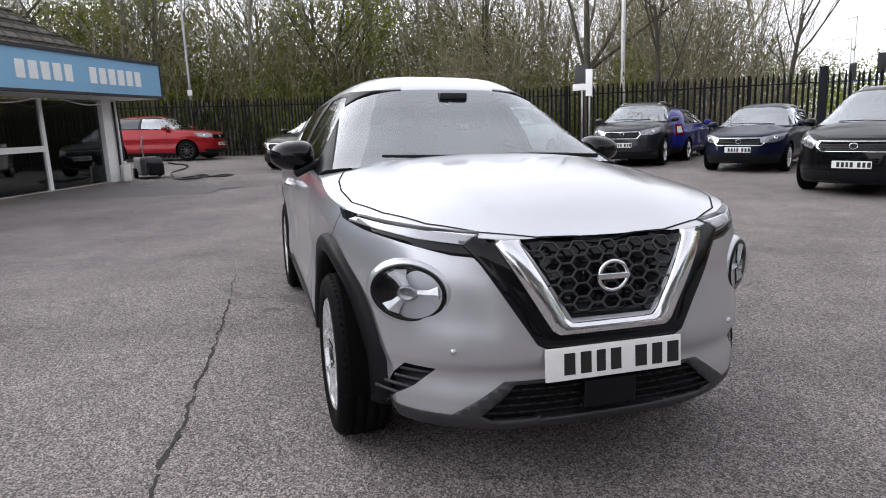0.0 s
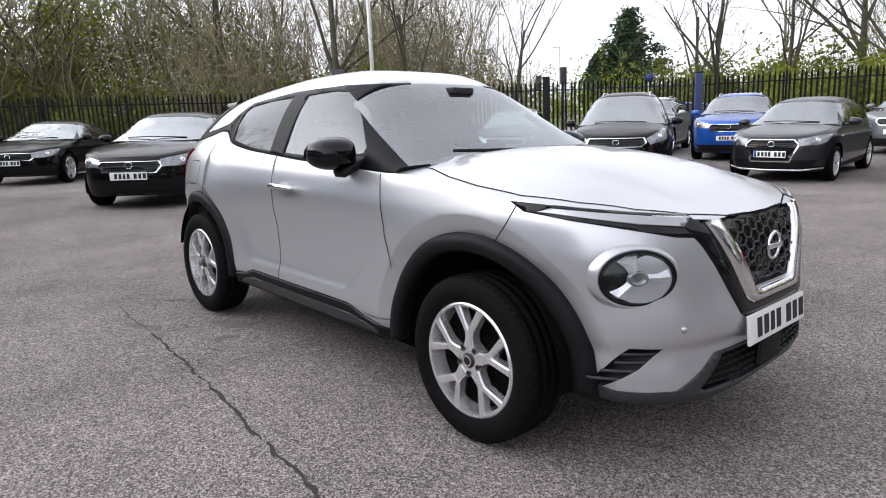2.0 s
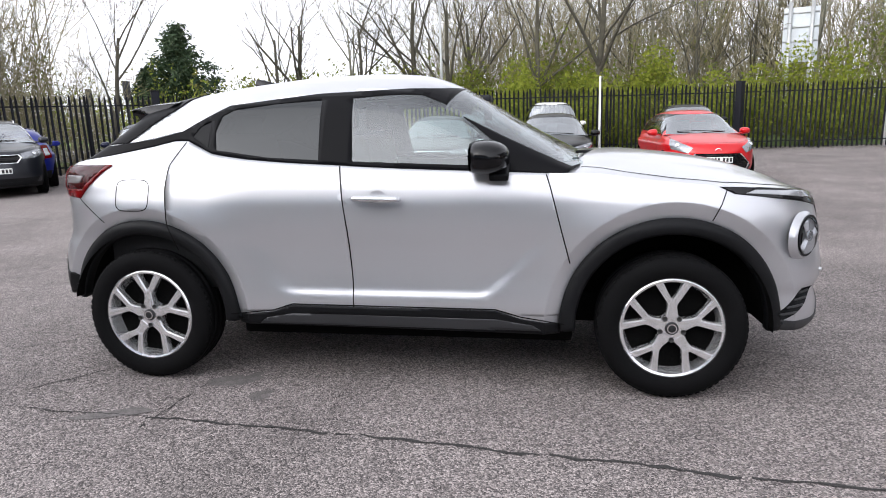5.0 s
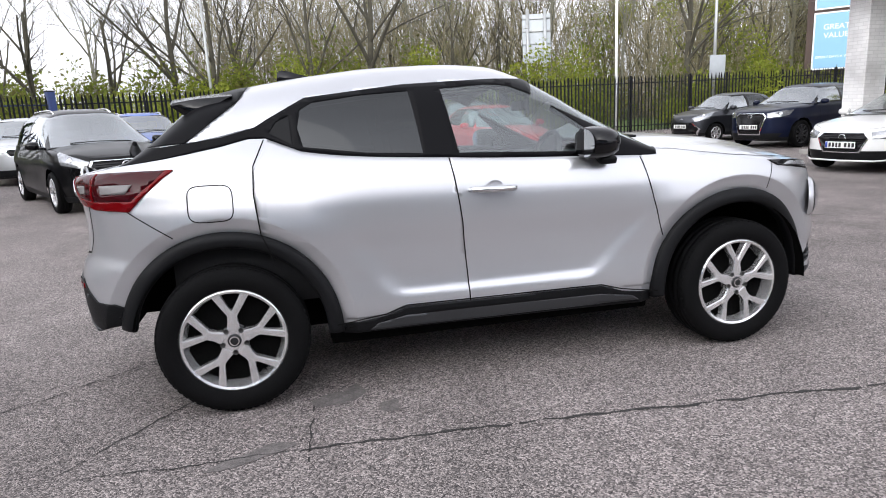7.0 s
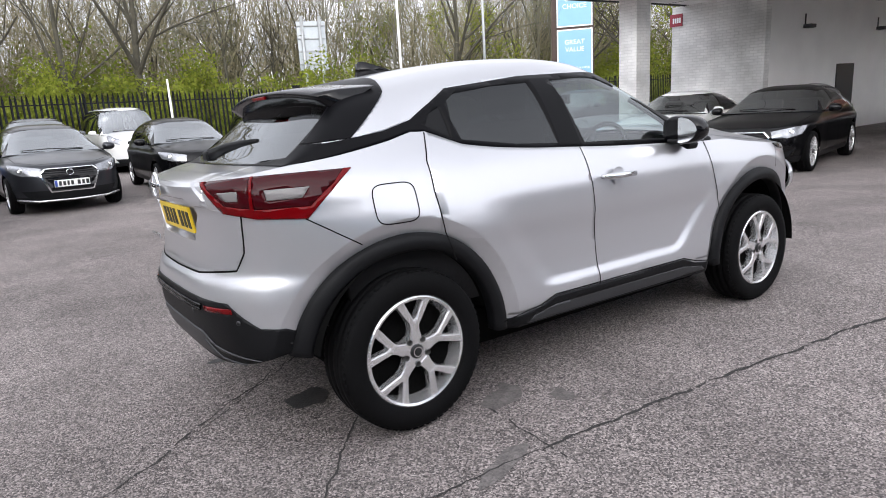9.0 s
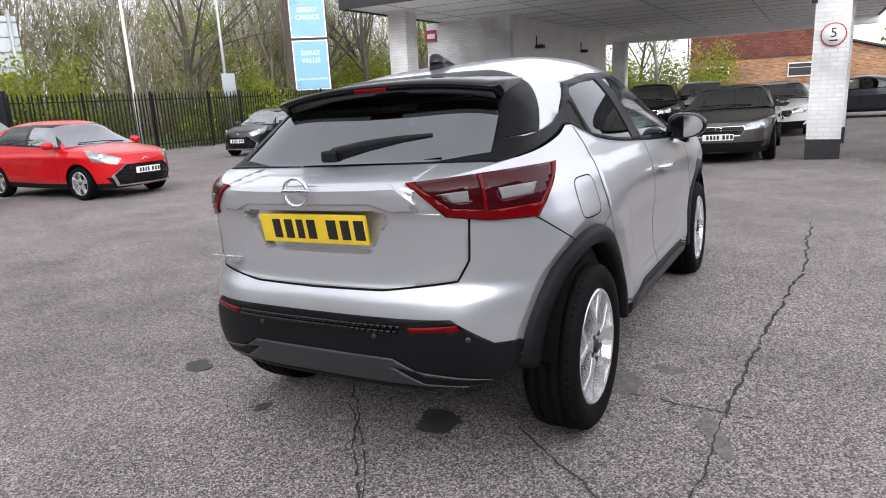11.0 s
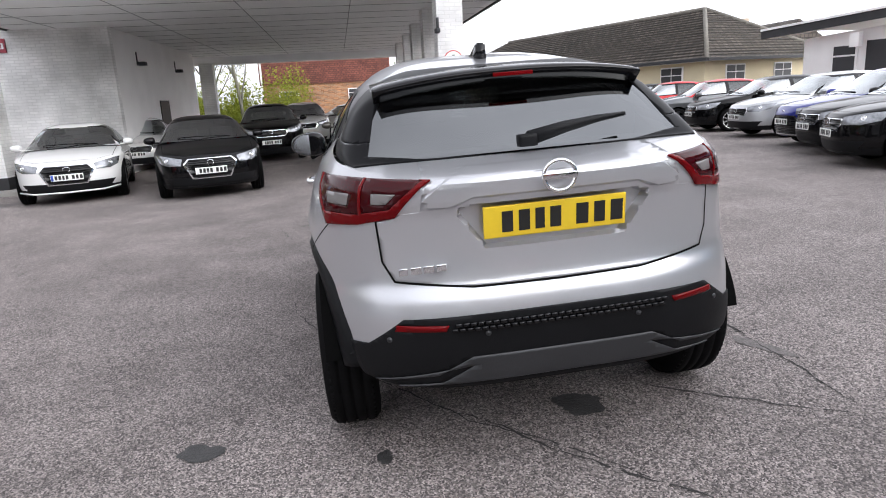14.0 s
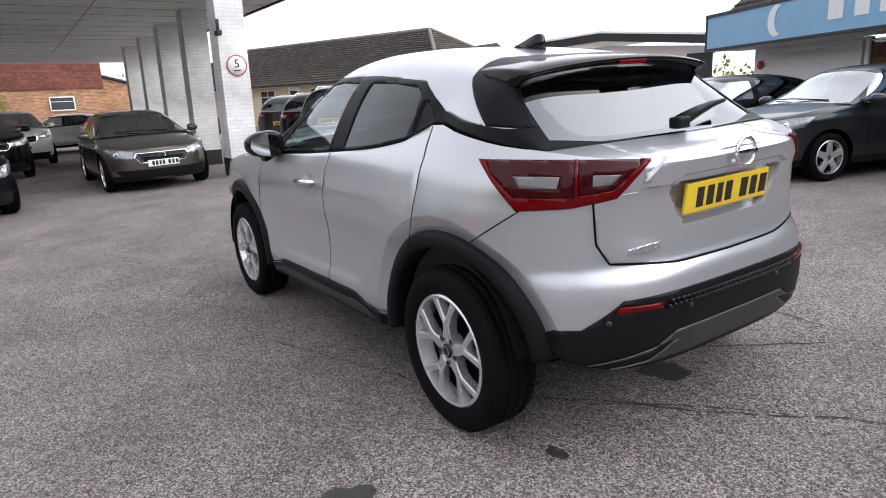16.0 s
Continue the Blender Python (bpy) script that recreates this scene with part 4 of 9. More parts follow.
    obj("tailgate", take(body, lb, {13, 16, 28, 31, 32}), SILVER, parent=root, label="silver tailgate with a plate recess", solid=0.012, sharp=24)
    for b2 in pieces(take(body, lb, {22}, 0.010)):
        obj("reflector", b2, TAIL_RED, parent=root, solid=0.01)
    obj("skid_plate", take(body, lb, {23}, 0.011), SKID, parent=root, label="grey skid plate trim", solid=0.015)
    # -- greenhouse
    both(cab, lc, [(1.3, 1.0), (0.98, 1.045), (0.30, 1.492), (0.20, 1.485), (0.05, 1.486), (-0.43, 1.470), (-0.91, 1.420), (-1.09, 1.325), (-1.15, 1.290), (-1.30, 1.252), (-1.55, 1.222), (-1.9, 1.22), (-1.9, 1.0)], 21, facing=-0.4)
    both(cab, lc, [(-1.17, 1.49), (-1.215, 1.415), (-1.45, 1.235), (-1.95, 1.2), (-1.95, 1.5)], 21, facing=-0.4)
    both(cab, lc, [(-0.205, 1.128), (-0.243, 1.443), (0.0, 1.458), (0.12, 1.450), (0.25, 1.395), (0.40, 1.285), (0.535, 1.17), (0.545, 1.098)], 22, facing=-0.4)
    both(cab, lc, [(-0.38, 1.136), (-0.405, 1.437), (-0.65, 1.424), (-0.88, 1.396), (-0.935, 1.365), (-0.955, 1.28), (-0.935, 1.192), (-0.65, 1.152)], 23, facing=-0.4)
    both(cab, lc, [(-1.085, 1.262), (-1.05, 1.312), (-0.99, 1.338), (-0.985, 1.205)], 24, facing=-0.4)
    region(cab, lc, [(1.06, 0, 1.10), (1.02, 0.36, 1.10), (0.860, 0.758, 1.10), (0.282, 0.614, 1.47), (0.318, 0, 1.50), (0.282, -0.614, 1.47), (0.860, -0.758, 1.10), (1.02, -0.36, 1.10)], (0.5, 0, 0.86), 25)
    region(cab, lc, [(-1.80, 0, 1.135), (-1.76, 0.40, 1.155), (-1.70, 0.60, 1.18), (-1.52, 0.56, 1.30), (-1.40, 0.48, 1.45), (-1.38, 0, 1.46), (-1.40, -0.48, 1.45), (-1.52, -0.56, 1.30), (-1.70, -0.60, 1.18), (-1.76, -0.40, 1.155)], (-0.75, 0, 0.66), 26)
    cab.normal_update()
    for i, v in enumerate(cab.verts):
        v.index = i
    for b2 in pieces(take(cab, lc, {0})):
        obj("roof", b2, SILVER, parent=root, label="silver floating roof", solid=0.02)
    for b2 in pieces(take(cab, lc, {21}, 0.003)):
        obj("window_frame", b2, PILLAR, parent=root, label="satin black window frames and pillars", solid=0.03)
    for tag, nm, mt in ((22, "front_side_window", CLEAR), (23, "rear_side_window", PRIVACY), (24, "quarter_panel", BLACK_PLASTIC)):
        g = take(cab, lc, {tag})
        for sd in (-1, 1):
            b2 = g.copy()
            bmesh.ops.delete(b2, geom=[f for f in b2.faces if f.calc_center_median().y * sd < 0], context="FACES")
            o = obj(nm, b2, mt, parent=root, label="dark tinted privacy glass" if mt is PRIVACY else "")
            o.visible_shadow = mt is BLACK_PLASTIC
        g.free()
    o = obj("windscreen", take(cab, lc, {25}), SCREEN, parent=root); o.visible_shadow = False
    o = obj("rear_window", take(cab, lc, {26}), REAR_GLASS, parent=root, label="dark tinted rear window")
    # -- shut lines
    lines = []
    for sd in (-1, 1):
        ax = (0, sd, 0)
        for ln in ([(-0.262, 1.108), (-0.222, 0.80), (-0.205, 0.545), (-0.200, 0.36)], [(-1.11, 1.235), (-1.165, 1.12), (-1.172, 1.0), (-1.155, 0.825), (-1.105, 0.70)], [(0.735, 1.062), (0.755, 1.0), (0.81, 0.79), (0.848, 0.65)], [(0.84, 0.352), (0.62, 0.385), (0.50, 0.420), (-0.52, 0.426), (-0.62, 0.392), (-0.86, 0.365)], [(0.70, 0.352), (0.55, 0.362), (0.45, 0.388), (-0.48, 0.392), (-0.58, 0.362), (-0.80, 0.345)]):
            lines.append(ribbon(bvh_b, [(x, 0, z) for x, z in ln], ax, 0.006))
        fuel = [(-1.357 + 0.095 * math.copysign(abs(math.cos(radians(9 * k))) ** 0.45, math.cos(radians(9 * k))), 0.972 + 0.078 * math.copysign(abs(math.sin(radians(9 * k))) ** 0.45, math.sin(radians(9 * k)))) for k in range(41)]
        if sd < 0:
            lines.append(ribbon(bvh_b, [(x, 0, z) for x, z in fuel], ax, 0.005))
        axf = (0.75, 0.65 * sd, 0.2)
        lines.append(ribbon(bvh_b, [(1.535, 0.84 * sd, 0.985), (1.51, 0.86 * sd, 0.92), (1.47, 0.88 * sd, 0.85)], (0, sd, 0), 0.005))
        lines.append(ribbon(bvh_b, [(0.90, 0.70 * sd, 1.1), (1.03, 0.74 * sd, 1.1), (1.12, 0.765 * sd, 1.06), (1.30, 0.782 * sd, 1.04), (1.52, 0.775 * sd, 1.02), (1.72, 0.70 * sd, 1.01), (1.88, 0.585 * sd, 0.99), (1.985, 0.43 * sd, 0.97), (2.045, 0.25 * sd, 0.95), (2.065, 0.0, 0.94)], (0, 0, 1), 0.007))
        lines.append(ribbon(bvh_b, [(-2, 0.605 * sd, 0.975), (-2, 0.597 * sd, 0.83), (-2, 0.562 * sd, 0.760), (-2, 0.30 * sd, 0.730), (-2, 0.0, 0.726)], (-1, 0, 0), 0.008))
        lines.append(ribbon(bvh_b, [(-1.71, 0.8 * sd, 0.952), (-1.60, 0.8 * sd, 0.88), (-1.525, 0.8 * sd, 0.832)], (0, sd, 0), 0.005))
    for ln in lines:
        part("shut_line", ln, SEAM, root)
    # -- lamps, plates, badges
    for sd in (-1, 1):
        headlamp(root, (1.940, 0.664 * sd, 0.757), (0.80, 0.60 * sd, 0.06), 0.126, 0.089, SILVER, sd)
    number_plate(root, 2.158, 0.527, 0, PLATE_WHITE, tilt=radians(-6))
    number_plate(root, -1.992, 0.941, math.pi, PLATE_YELLOW, width=0.502, tilt=radians(8))
    for x, z, d in ((2.105, 0.807, 1), (-2.043, 1.085, -1)):
        bm = bmesh.new()
        pts = [(x + d * 0.018, 0.054 * math.cos(radians(12 * k)), z + 0.050 * math.sin(radians(12 * k))) for k in range(31)]
        tube(bm, pts, 0.0072, 8)
        box(bm, x + d * 0.022, 0, z, 0.012, 0.118, 0.020, 0.003)
        part("badge", bm, CHROME, root, "plain chrome ring and bar badge")
    bm = bmesh.new()
    for i, wd in enumerate((0.030, 0.036, 0.036, 0.034)):
        box(bm, -1.998, 0.535 - i * 0.043, 0.808, 0.008, wd, 0.024, 0.002, None)
    part("model_badge", bm, CHROME, root, "four plain chrome bars")
    # -- sensors, antenna, spoiler, wipers, mirrors
    for x, y, z, ax in ((2.055, 0.545, 0.575, 1), (-2.005, 0.60, 0.565, -1), (-2.03, 0.27, 0.572, -1)):
        for sd in (-1, 1):
            bm = bmesh.new()
            o0, d0 = Vector((3.5 * ax, y * sd, z)), Vector((-ax, 0, 0))
            loc, nor, _, _ = bvh_b.ray_cast(o0, d0, 6)
            q = nor.to_track_quat("-Y", "Z").to_matrix().to_4x4()
            lathe(bm, [(0.011, 0.0), (0.010, -0.009), (0.001, -0.010)], 14, Matrix.Translation(loc) @ q)
            part("parking_sensor", bm, GREY_PLASTIC if ax < 0 else SILVER, root)
    bm = bmesh.new()
    prism(bm, [(-1.03, 1.518), (-0.80, 1.550), (-0.88, 1.572), (-0.985, 1.602), (-1.02, 1.600)], "y", -0.022, 0.022)
    bmesh.ops.bevel(bm, geom=list(bm.edges), offset=0.008, segments=2, affect="EDGES")
    part("roof_antenna", bm, GLOSS_BLACK, root, "black shark-fin antenna")
    bm = bmesh.new()
    n = 24
    rows = []
    for i in range(n + 1):
        y = -0.545 + 1.09 * i / n
        t = abs(y) / 0.545
        zt = 1.486 - 0.042 * t ** 2.4
        xe = -1.560 + 0.045 * t ** 2
        x0 = -1.24 + 0.0 * t
        rows.append([(x0, y, zt + 0.004 - 0.004 * t), (-1.40, y, zt - 0.012), (xe + 0.01, y, zt - 0.028), (xe, y, zt - 0.040), (xe + 0.03, y, zt - 0.062), (-1.44, y, zt - 0.095)])
    vs = [[bm.verts.new(p) for p in r] for r in rows]
    for a, b in zip(vs, vs[1:]):
        for j in range(5):
            bm.faces.new((a[j], b[j], b[j + 1], a[j + 1]))
    for r in (vs[0], vs[-1]):
        bm.faces.new(r)
    bmesh.ops.recalc_face_normals(bm, faces=bm.faces)
    sp = part("spoiler", bm, GLOSS_BLACK, root, "gloss black roof spoiler")
    part("brake_light", one_box(-1.553, 0, 1.434, 0.012, 0.16, 0.016, 0.003), TAIL_RED, sp)
    bm = bmesh.new()
    tube(bm, [(-1.80, 0.02, 1.195), (-1.775, -0.12, 1.222), (-1.745, -0.26, 1.240), (-1.72, -0.38, 1.248)], [0.028, 0.022, 0.014, 0.008], 8)
    box(bm, -1.805, 0.03, 1.190, 0.05, 0.07, 0.045, 0.012)
    part("rear_wiper", bm, BLACK_PLASTIC, root)
    for y0, y1, k in ((0.12, -0.52, 0), (0.62, 0.02, 1)):
        bm = bmesh.new()
        tube(bm, [(1.00 - 0.10 * abs(y0), y0, 1.135), (1.00 - 0.05 * abs((y0 + y1) / 2), (y0 + y1) / 2, 1.150), (0.97 - 0.16 * abs(y1), y1, 1.155)], [0.012, 0.010, 0.007], 6)
        part("wiper", bm, BLACK_PLASTIC, root)
    bm = bmesh.new()
    rows = []
    for i in range(17):
        y = -0.70 + 1.4 * i / 16
        x = 1.025 - 0.24 * (abs(y) / 0.70) ** 2.2
        rows.append([bm.verts.new((x + 0.02, y, 1.128 - 0.02 * (abs(y) / 0.7) ** 2)), bm.verts.new((x - 0.14, y, 1.118 - 0.02 * (abs(y) / 0.7) ** 2))])
    for a, b in zip(rows, rows[1:]):
        bm.faces.new((a[0], b[0], b[1], a[1]))
    part("cowl_panel", bm, BLACK_PLASTIC, root)
    for sd in (-1, 1):
        mm = Matrix.Translation((-0.02, -0.075 * sd, 0)) @ Matrix.Translation((0.475, 0.985 * sd, 1.145)) @ Matrix.Diagonal((1, sd, 1, 1))
        bm = mirror_mesh()
        bmesh.ops.transform(bm, matrix=mm, verts=bm.verts)
        bmesh.ops.recalc_face_normals(bm, faces=bm.faces)
        mi = part("door_mirror", bm, GLOSS_BLACK, root, "gloss black door mirror")
        bm = one_box(0, 0, 0, 0.09, 0.16, 0.035, 0.012, Matrix.Translation((0.520, 0.835 * sd, 1.085)) @ Matrix.Rotation(radians(-25 * sd), 4, "X"))
        part("mirror_arm", bm, BLACK_PLASTIC, mi)
        bm = bmesh.new()
        lathe(bm, [(0.100, 0), (0.001, 0.0)], 28, Matrix.Translation((0.391, 0.910 * sd, 1.145)) @ Matrix.Rotation(radians(90), 4, "Z") @ Matrix.Diagonal((1, 1, 0.66, 1)))
        part("mirror_glass", bm, CHROME, mi)
    # -- inside
    bm = bmesh.new()
    box(bm, -0.35, 0, 0.50, 2.5, 1.42, 0.06)
    part("cabin_floor", bm, DASH, root)
    for sd in (-1, 1):
        bm = bmesh.new()
        box(bm, -0.35, 0.74 * sd, 0.74, 2.4, 0.05, 0.52)
        part("door_lining", bm, DASH, root)
    bm = bmesh.new()
    box(bm, 0.74, 0, 0.92, 0.46, 1.36, 0.30, 0.06)
    box(bm, 0.60, 0.0, 1.10, 0.05, 0.26, 0.14, 0.02)
    part("dashboard", bm, DASH, root)
    for sd in (-1, 1):
        b2 = seat_mesh(0.58, 0.50)
        bmesh.ops.translate(b2, vec=(0.08, 0.36 * sd, 0), verts=b2.verts)
        part("front_seat", b2, CLOTH, root, "dark cloth front seat")
    b2 = seat_mesh(0.60, 1.26, False)
    bmesh.ops.translate(b2, vec=(-0.78, 0, 0), verts=b2.verts)
    for sd in (-1, 1):
        box(b2, -1.24, 0.33 * sd, 1.33, 0.09, 0.24, 0.14, 0.03)
    part("rear_seat", b2, CLOTH, root)
    bm = bmesh.new()
    pts = [(0.40 + 0.06 * math.sin(radians(15 * k)), -0.36 + 0.18 * math.cos(radians(15 * k)), 1.03 + 0.165 * math.sin(radians(15 * k))) for k in range(25)]
    tube(bm, pts, 0.015, 8)
    box(bm, 0.44, -0.36, 1.01, 0.05, 0.16, 0.09, 0.02)
    box(bm, 0.42, -0.36, 1.03, 0.02, 0.33, 0.03, 0.005)
    part("steering_wheel", bm, DASH, root)
    part("interior_mirror", one_box(0.40, 0, 1.36, 0.03, 0.22, 0.06, 0.012), DASH, root)
    part("camera_pod", one_box(0.36, 0, 1.455, 0.12, 0.16, 0.035, 0.01), DASH, root)
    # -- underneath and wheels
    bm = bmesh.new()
    # blocks set low, so they also deepen the shade under the car
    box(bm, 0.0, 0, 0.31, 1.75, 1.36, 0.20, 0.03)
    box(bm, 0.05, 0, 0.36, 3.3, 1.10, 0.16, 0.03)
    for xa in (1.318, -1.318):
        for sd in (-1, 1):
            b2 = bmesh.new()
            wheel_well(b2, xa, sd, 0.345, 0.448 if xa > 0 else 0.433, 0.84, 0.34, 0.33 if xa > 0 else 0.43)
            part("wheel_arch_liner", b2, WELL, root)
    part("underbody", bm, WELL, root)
    for xa in (1.318, -1.318):
        for sd in (-1, 1):
            add_wheel(root, xa, sd, 0.345, 0.236, 0.215, 0.868, "y5")
    # rear bumper lattice strip
    bm = bmesh.new()
    for i in range(30):
        for j in range(2):
            y, z = -0.37 + i * 0.0255 + (0.0127 if j else 0), 0.612 - j * 0.018
            loc, nor, _, _ = bvh_b.ray_cast(Vector((-4, y, z)), Vector((1, 0, 0)), 6)
            if loc is not None:
                box(bm, loc.x - 0.010, y, z, 0.012, 0.021, 0.012)
    part("lattice_strip", bm, GLOSS_BLACK, root)
    # slats of the fog-lamp intakes
    for sd in (-1, 1):
        bm = bmesh.new()
        for z, ya, yb in ((0.485, 0.60, 0.69), (0.455, 0.625, 0.705), (0.425, 0.655, 0.735), (0.395, 0.69, 0.76)):
            pts = []
            for q in range(5):
                loc = bvh_b.ray_cast(Vector((4, (ya + (yb - ya) * q / 4) * sd, z)), Vector((-1, 0, 0)), 6)[0]
                pts.append(loc + Vector((-0.008, 0, 0)))
            tube(bm, pts, 0.006, 5)
        part("fog_intake_slats", bm, GREY_PLASTIC, root)
    # slats across the lower intake
    bm = bmesh.new()
    for z in (0.430, 0.405, 0.380, 0.355):
        for i in range(16):
            h = []
            for q in (i, i + 1):
                y = (-0.36 - (0.43 - z) * 1.1) * (1 - q / 8)
                loc = bvh_b.ray_cast(Vector((4, y, z)), Vector((-1, 0, 0)), 6)[0]
                h.append(loc + Vector((-0.006, 0, 0)))
            tube(bm, h, 0.006, 5)
    box(bm, 2.135, 0, 0.40, 0.02, 0.20, 0.10, 0.01)
    part("intake_slats", bm, BLACK_PLASTIC, root)
    body.free(), cab.free()
    return root


# ---------------------------------------------------------------- parked cars
def car_spec(length, width, height, wb, front, nose, bonnet, cowl, belt_f, belt_r, ws_top, roof_end, tail, boot=None, tyre=0.32, rim=0.22, nf=2.8, nr=3.2, tumble=0.42, rear_h=None):
    """The tables of a car's skin from its main measures. x = 0 midway between the axles."""
    f = wb / 2 + front
    r = f - length
    hw = width / 2 - 0.01
    rear_h = rear_h or belt_r
    roof = [(tail - 0.12, belt_r - 0.02), (tail, belt_r + 0.06), (tail + (roof_end - tail) * 0.55, belt_r + (height - belt_r) * 0.62), (roof_end, height - 0.075), (roof_end + 0.45, height - 0.012), (ws_top - 0.55, height), (ws_top - 0.12, height - 0.035), (ws_top + 0.05, height - 0.09), (ws_top + (cowl - ws_top) * 0.5, belt_f + (height - belt_f) * 0.52), (cowl + 0.12, belt_f + 0.06), (cowl + 0.3, belt_f - 0.02)]
    top = [(r - 0.01, rear_h - 0.03), (r + 0.15, rear_h - 0.01), (max(tail - 0.02, r + 0.2), belt_r), (0.0, belt_f + (belt_r - belt_f) * 0.45), (cowl - 0.05, belt_f), (cowl + 0.25, belt_f - 0.03), (f - 0.55, nose + 0.10), (f - 0.2, nose + 0.04), (f, nose)]
    return dict(
        F=[(0.15, f - 0.16), (0.28, f - 0.03), (0.45, f), (0.62, f - 0.01), (nose - 0.03, f - 0.05), (nose + 0.12, f - 0.22)],
        R=[(0.18, r + 0.14), (0.35, r + 0.02), (0.55, r), (0.80, r + 0.025), (rear_h - 0.05, r + 0.05), (rear_h + 0.2, r + 0.16)],
        W=[(0.14, hw - 0.10), (0.26, hw - 0.035), (0.42, hw - 0.008), (0.62, hw - 0.012), (0.80, hw), (belt_f - 0.10, hw - 0.03), (belt_f, hw - 0.065), (belt_f + 0.12, hw - 0.115), (belt_f + 0.3, hw - 0.22)],
        top=sorted(top), bonnet=[(cowl - 0.3, bonnet), (cowl + 0.15, bonnet), (f - 0.6, nose + (bonnet - nose) * 0.68), (f - 0.22, nose + 0.07), (f - 0.02, nose + 0.005)],
        boot_z=[(r - 0.01, rear_h - 0.03), (r + 0.2, rear_h + 0.02), (tail, belt_r + 0.03), (tail + 0.2, belt_r + 0.04)],
        roof=sorted(roof), bottom=[(r, 0.27), (r + 0.5, 0.22), (f - 0.5, 0.20), (f, 0.22)],
        nf=nf, nr=nr, xcf=wb / 2 - 0.25, xcr=-wb / 2 + 0.25, xf=wb / 2, xr=-wb / 2, swell=0.012,
        cowl=cowl, boot=max(tail + 0.02, r + 0.12), cab_r=max(tail - 0.04, r + 0.10), cab_f=cowl + 0.02, tumble=tumble, cab_n=4.2, bow_f=0.16, bow_r=0.05, crown=2.6, fine=0.66,
        f=f, r=r, hw=hw, nose=nose, height=height, belt_f=belt_f, belt_r=belt_r, ws_top=ws_top, roof_end=roof_end, tail=tail, wb=wb, tyre=tyre, rim=rim, rear_h=rear_h, boot_car=boot)


KINDS = {
    "hatchback": car_spec(3.98, 1.74, 1.45, 2.50, 0.82, 0.76, 0.98, 0.86, 0.93, 1.02, 0.25, -1.25, -1.66, tyre=0.305, rim=0.215),
    "city_car": car_spec(3.45, 1.64, 1.47, 2.34, 0.70, 0.78, 0.98, 0.86, 0.95, 1.03, 0.30, -1.05, -1.50, tyre=0.285, rim=0.19),
    "saloon": car_spec(4.75, 1.85, 1.43, 2.85, 0.88, 0.72, 0.96, 0.80, 0.94, 0.99, 0.10, -0.95, -1.75, tyre=0.335, rim=0.245, rear_h=0.99),
    "family_hatch": car_spec(4.36, 1.80, 1.44, 2.70, 0.88, 0.74, 0.97, 0.84, 0.94, 1.02, 0.20, -1.25, -1.85, tyre=0.325, rim=0.235),
    "suv": car_spec(4.46, 1.86, 1.62, 2.67, 0.90, 0.92, 1.12, 0.84, 1.08, 1.15, 0.25, -1.45, -1.85, tyre=0.355, rim=0.245, tumble=0.36),
    "mpv": car_spec(4.72, 1.88, 1.68, 2.78, 0.95, 0.86, 1.10, 1.10, 1.02, 1.06, 0.25, -1.75, -2.10, tyre=0.34, rim=0.23, tumble=0.33),
    "van": car_spec(4.40, 1.82, 1.82, 2.75, 0.88, 0.92, 1.14, 1.05, 1.05, 1.08, 0.55, -1.98, -2.10, tyre=0.32, rim=0.20, tumble=0.16, nr=6.0),
}
SHELLS = {}


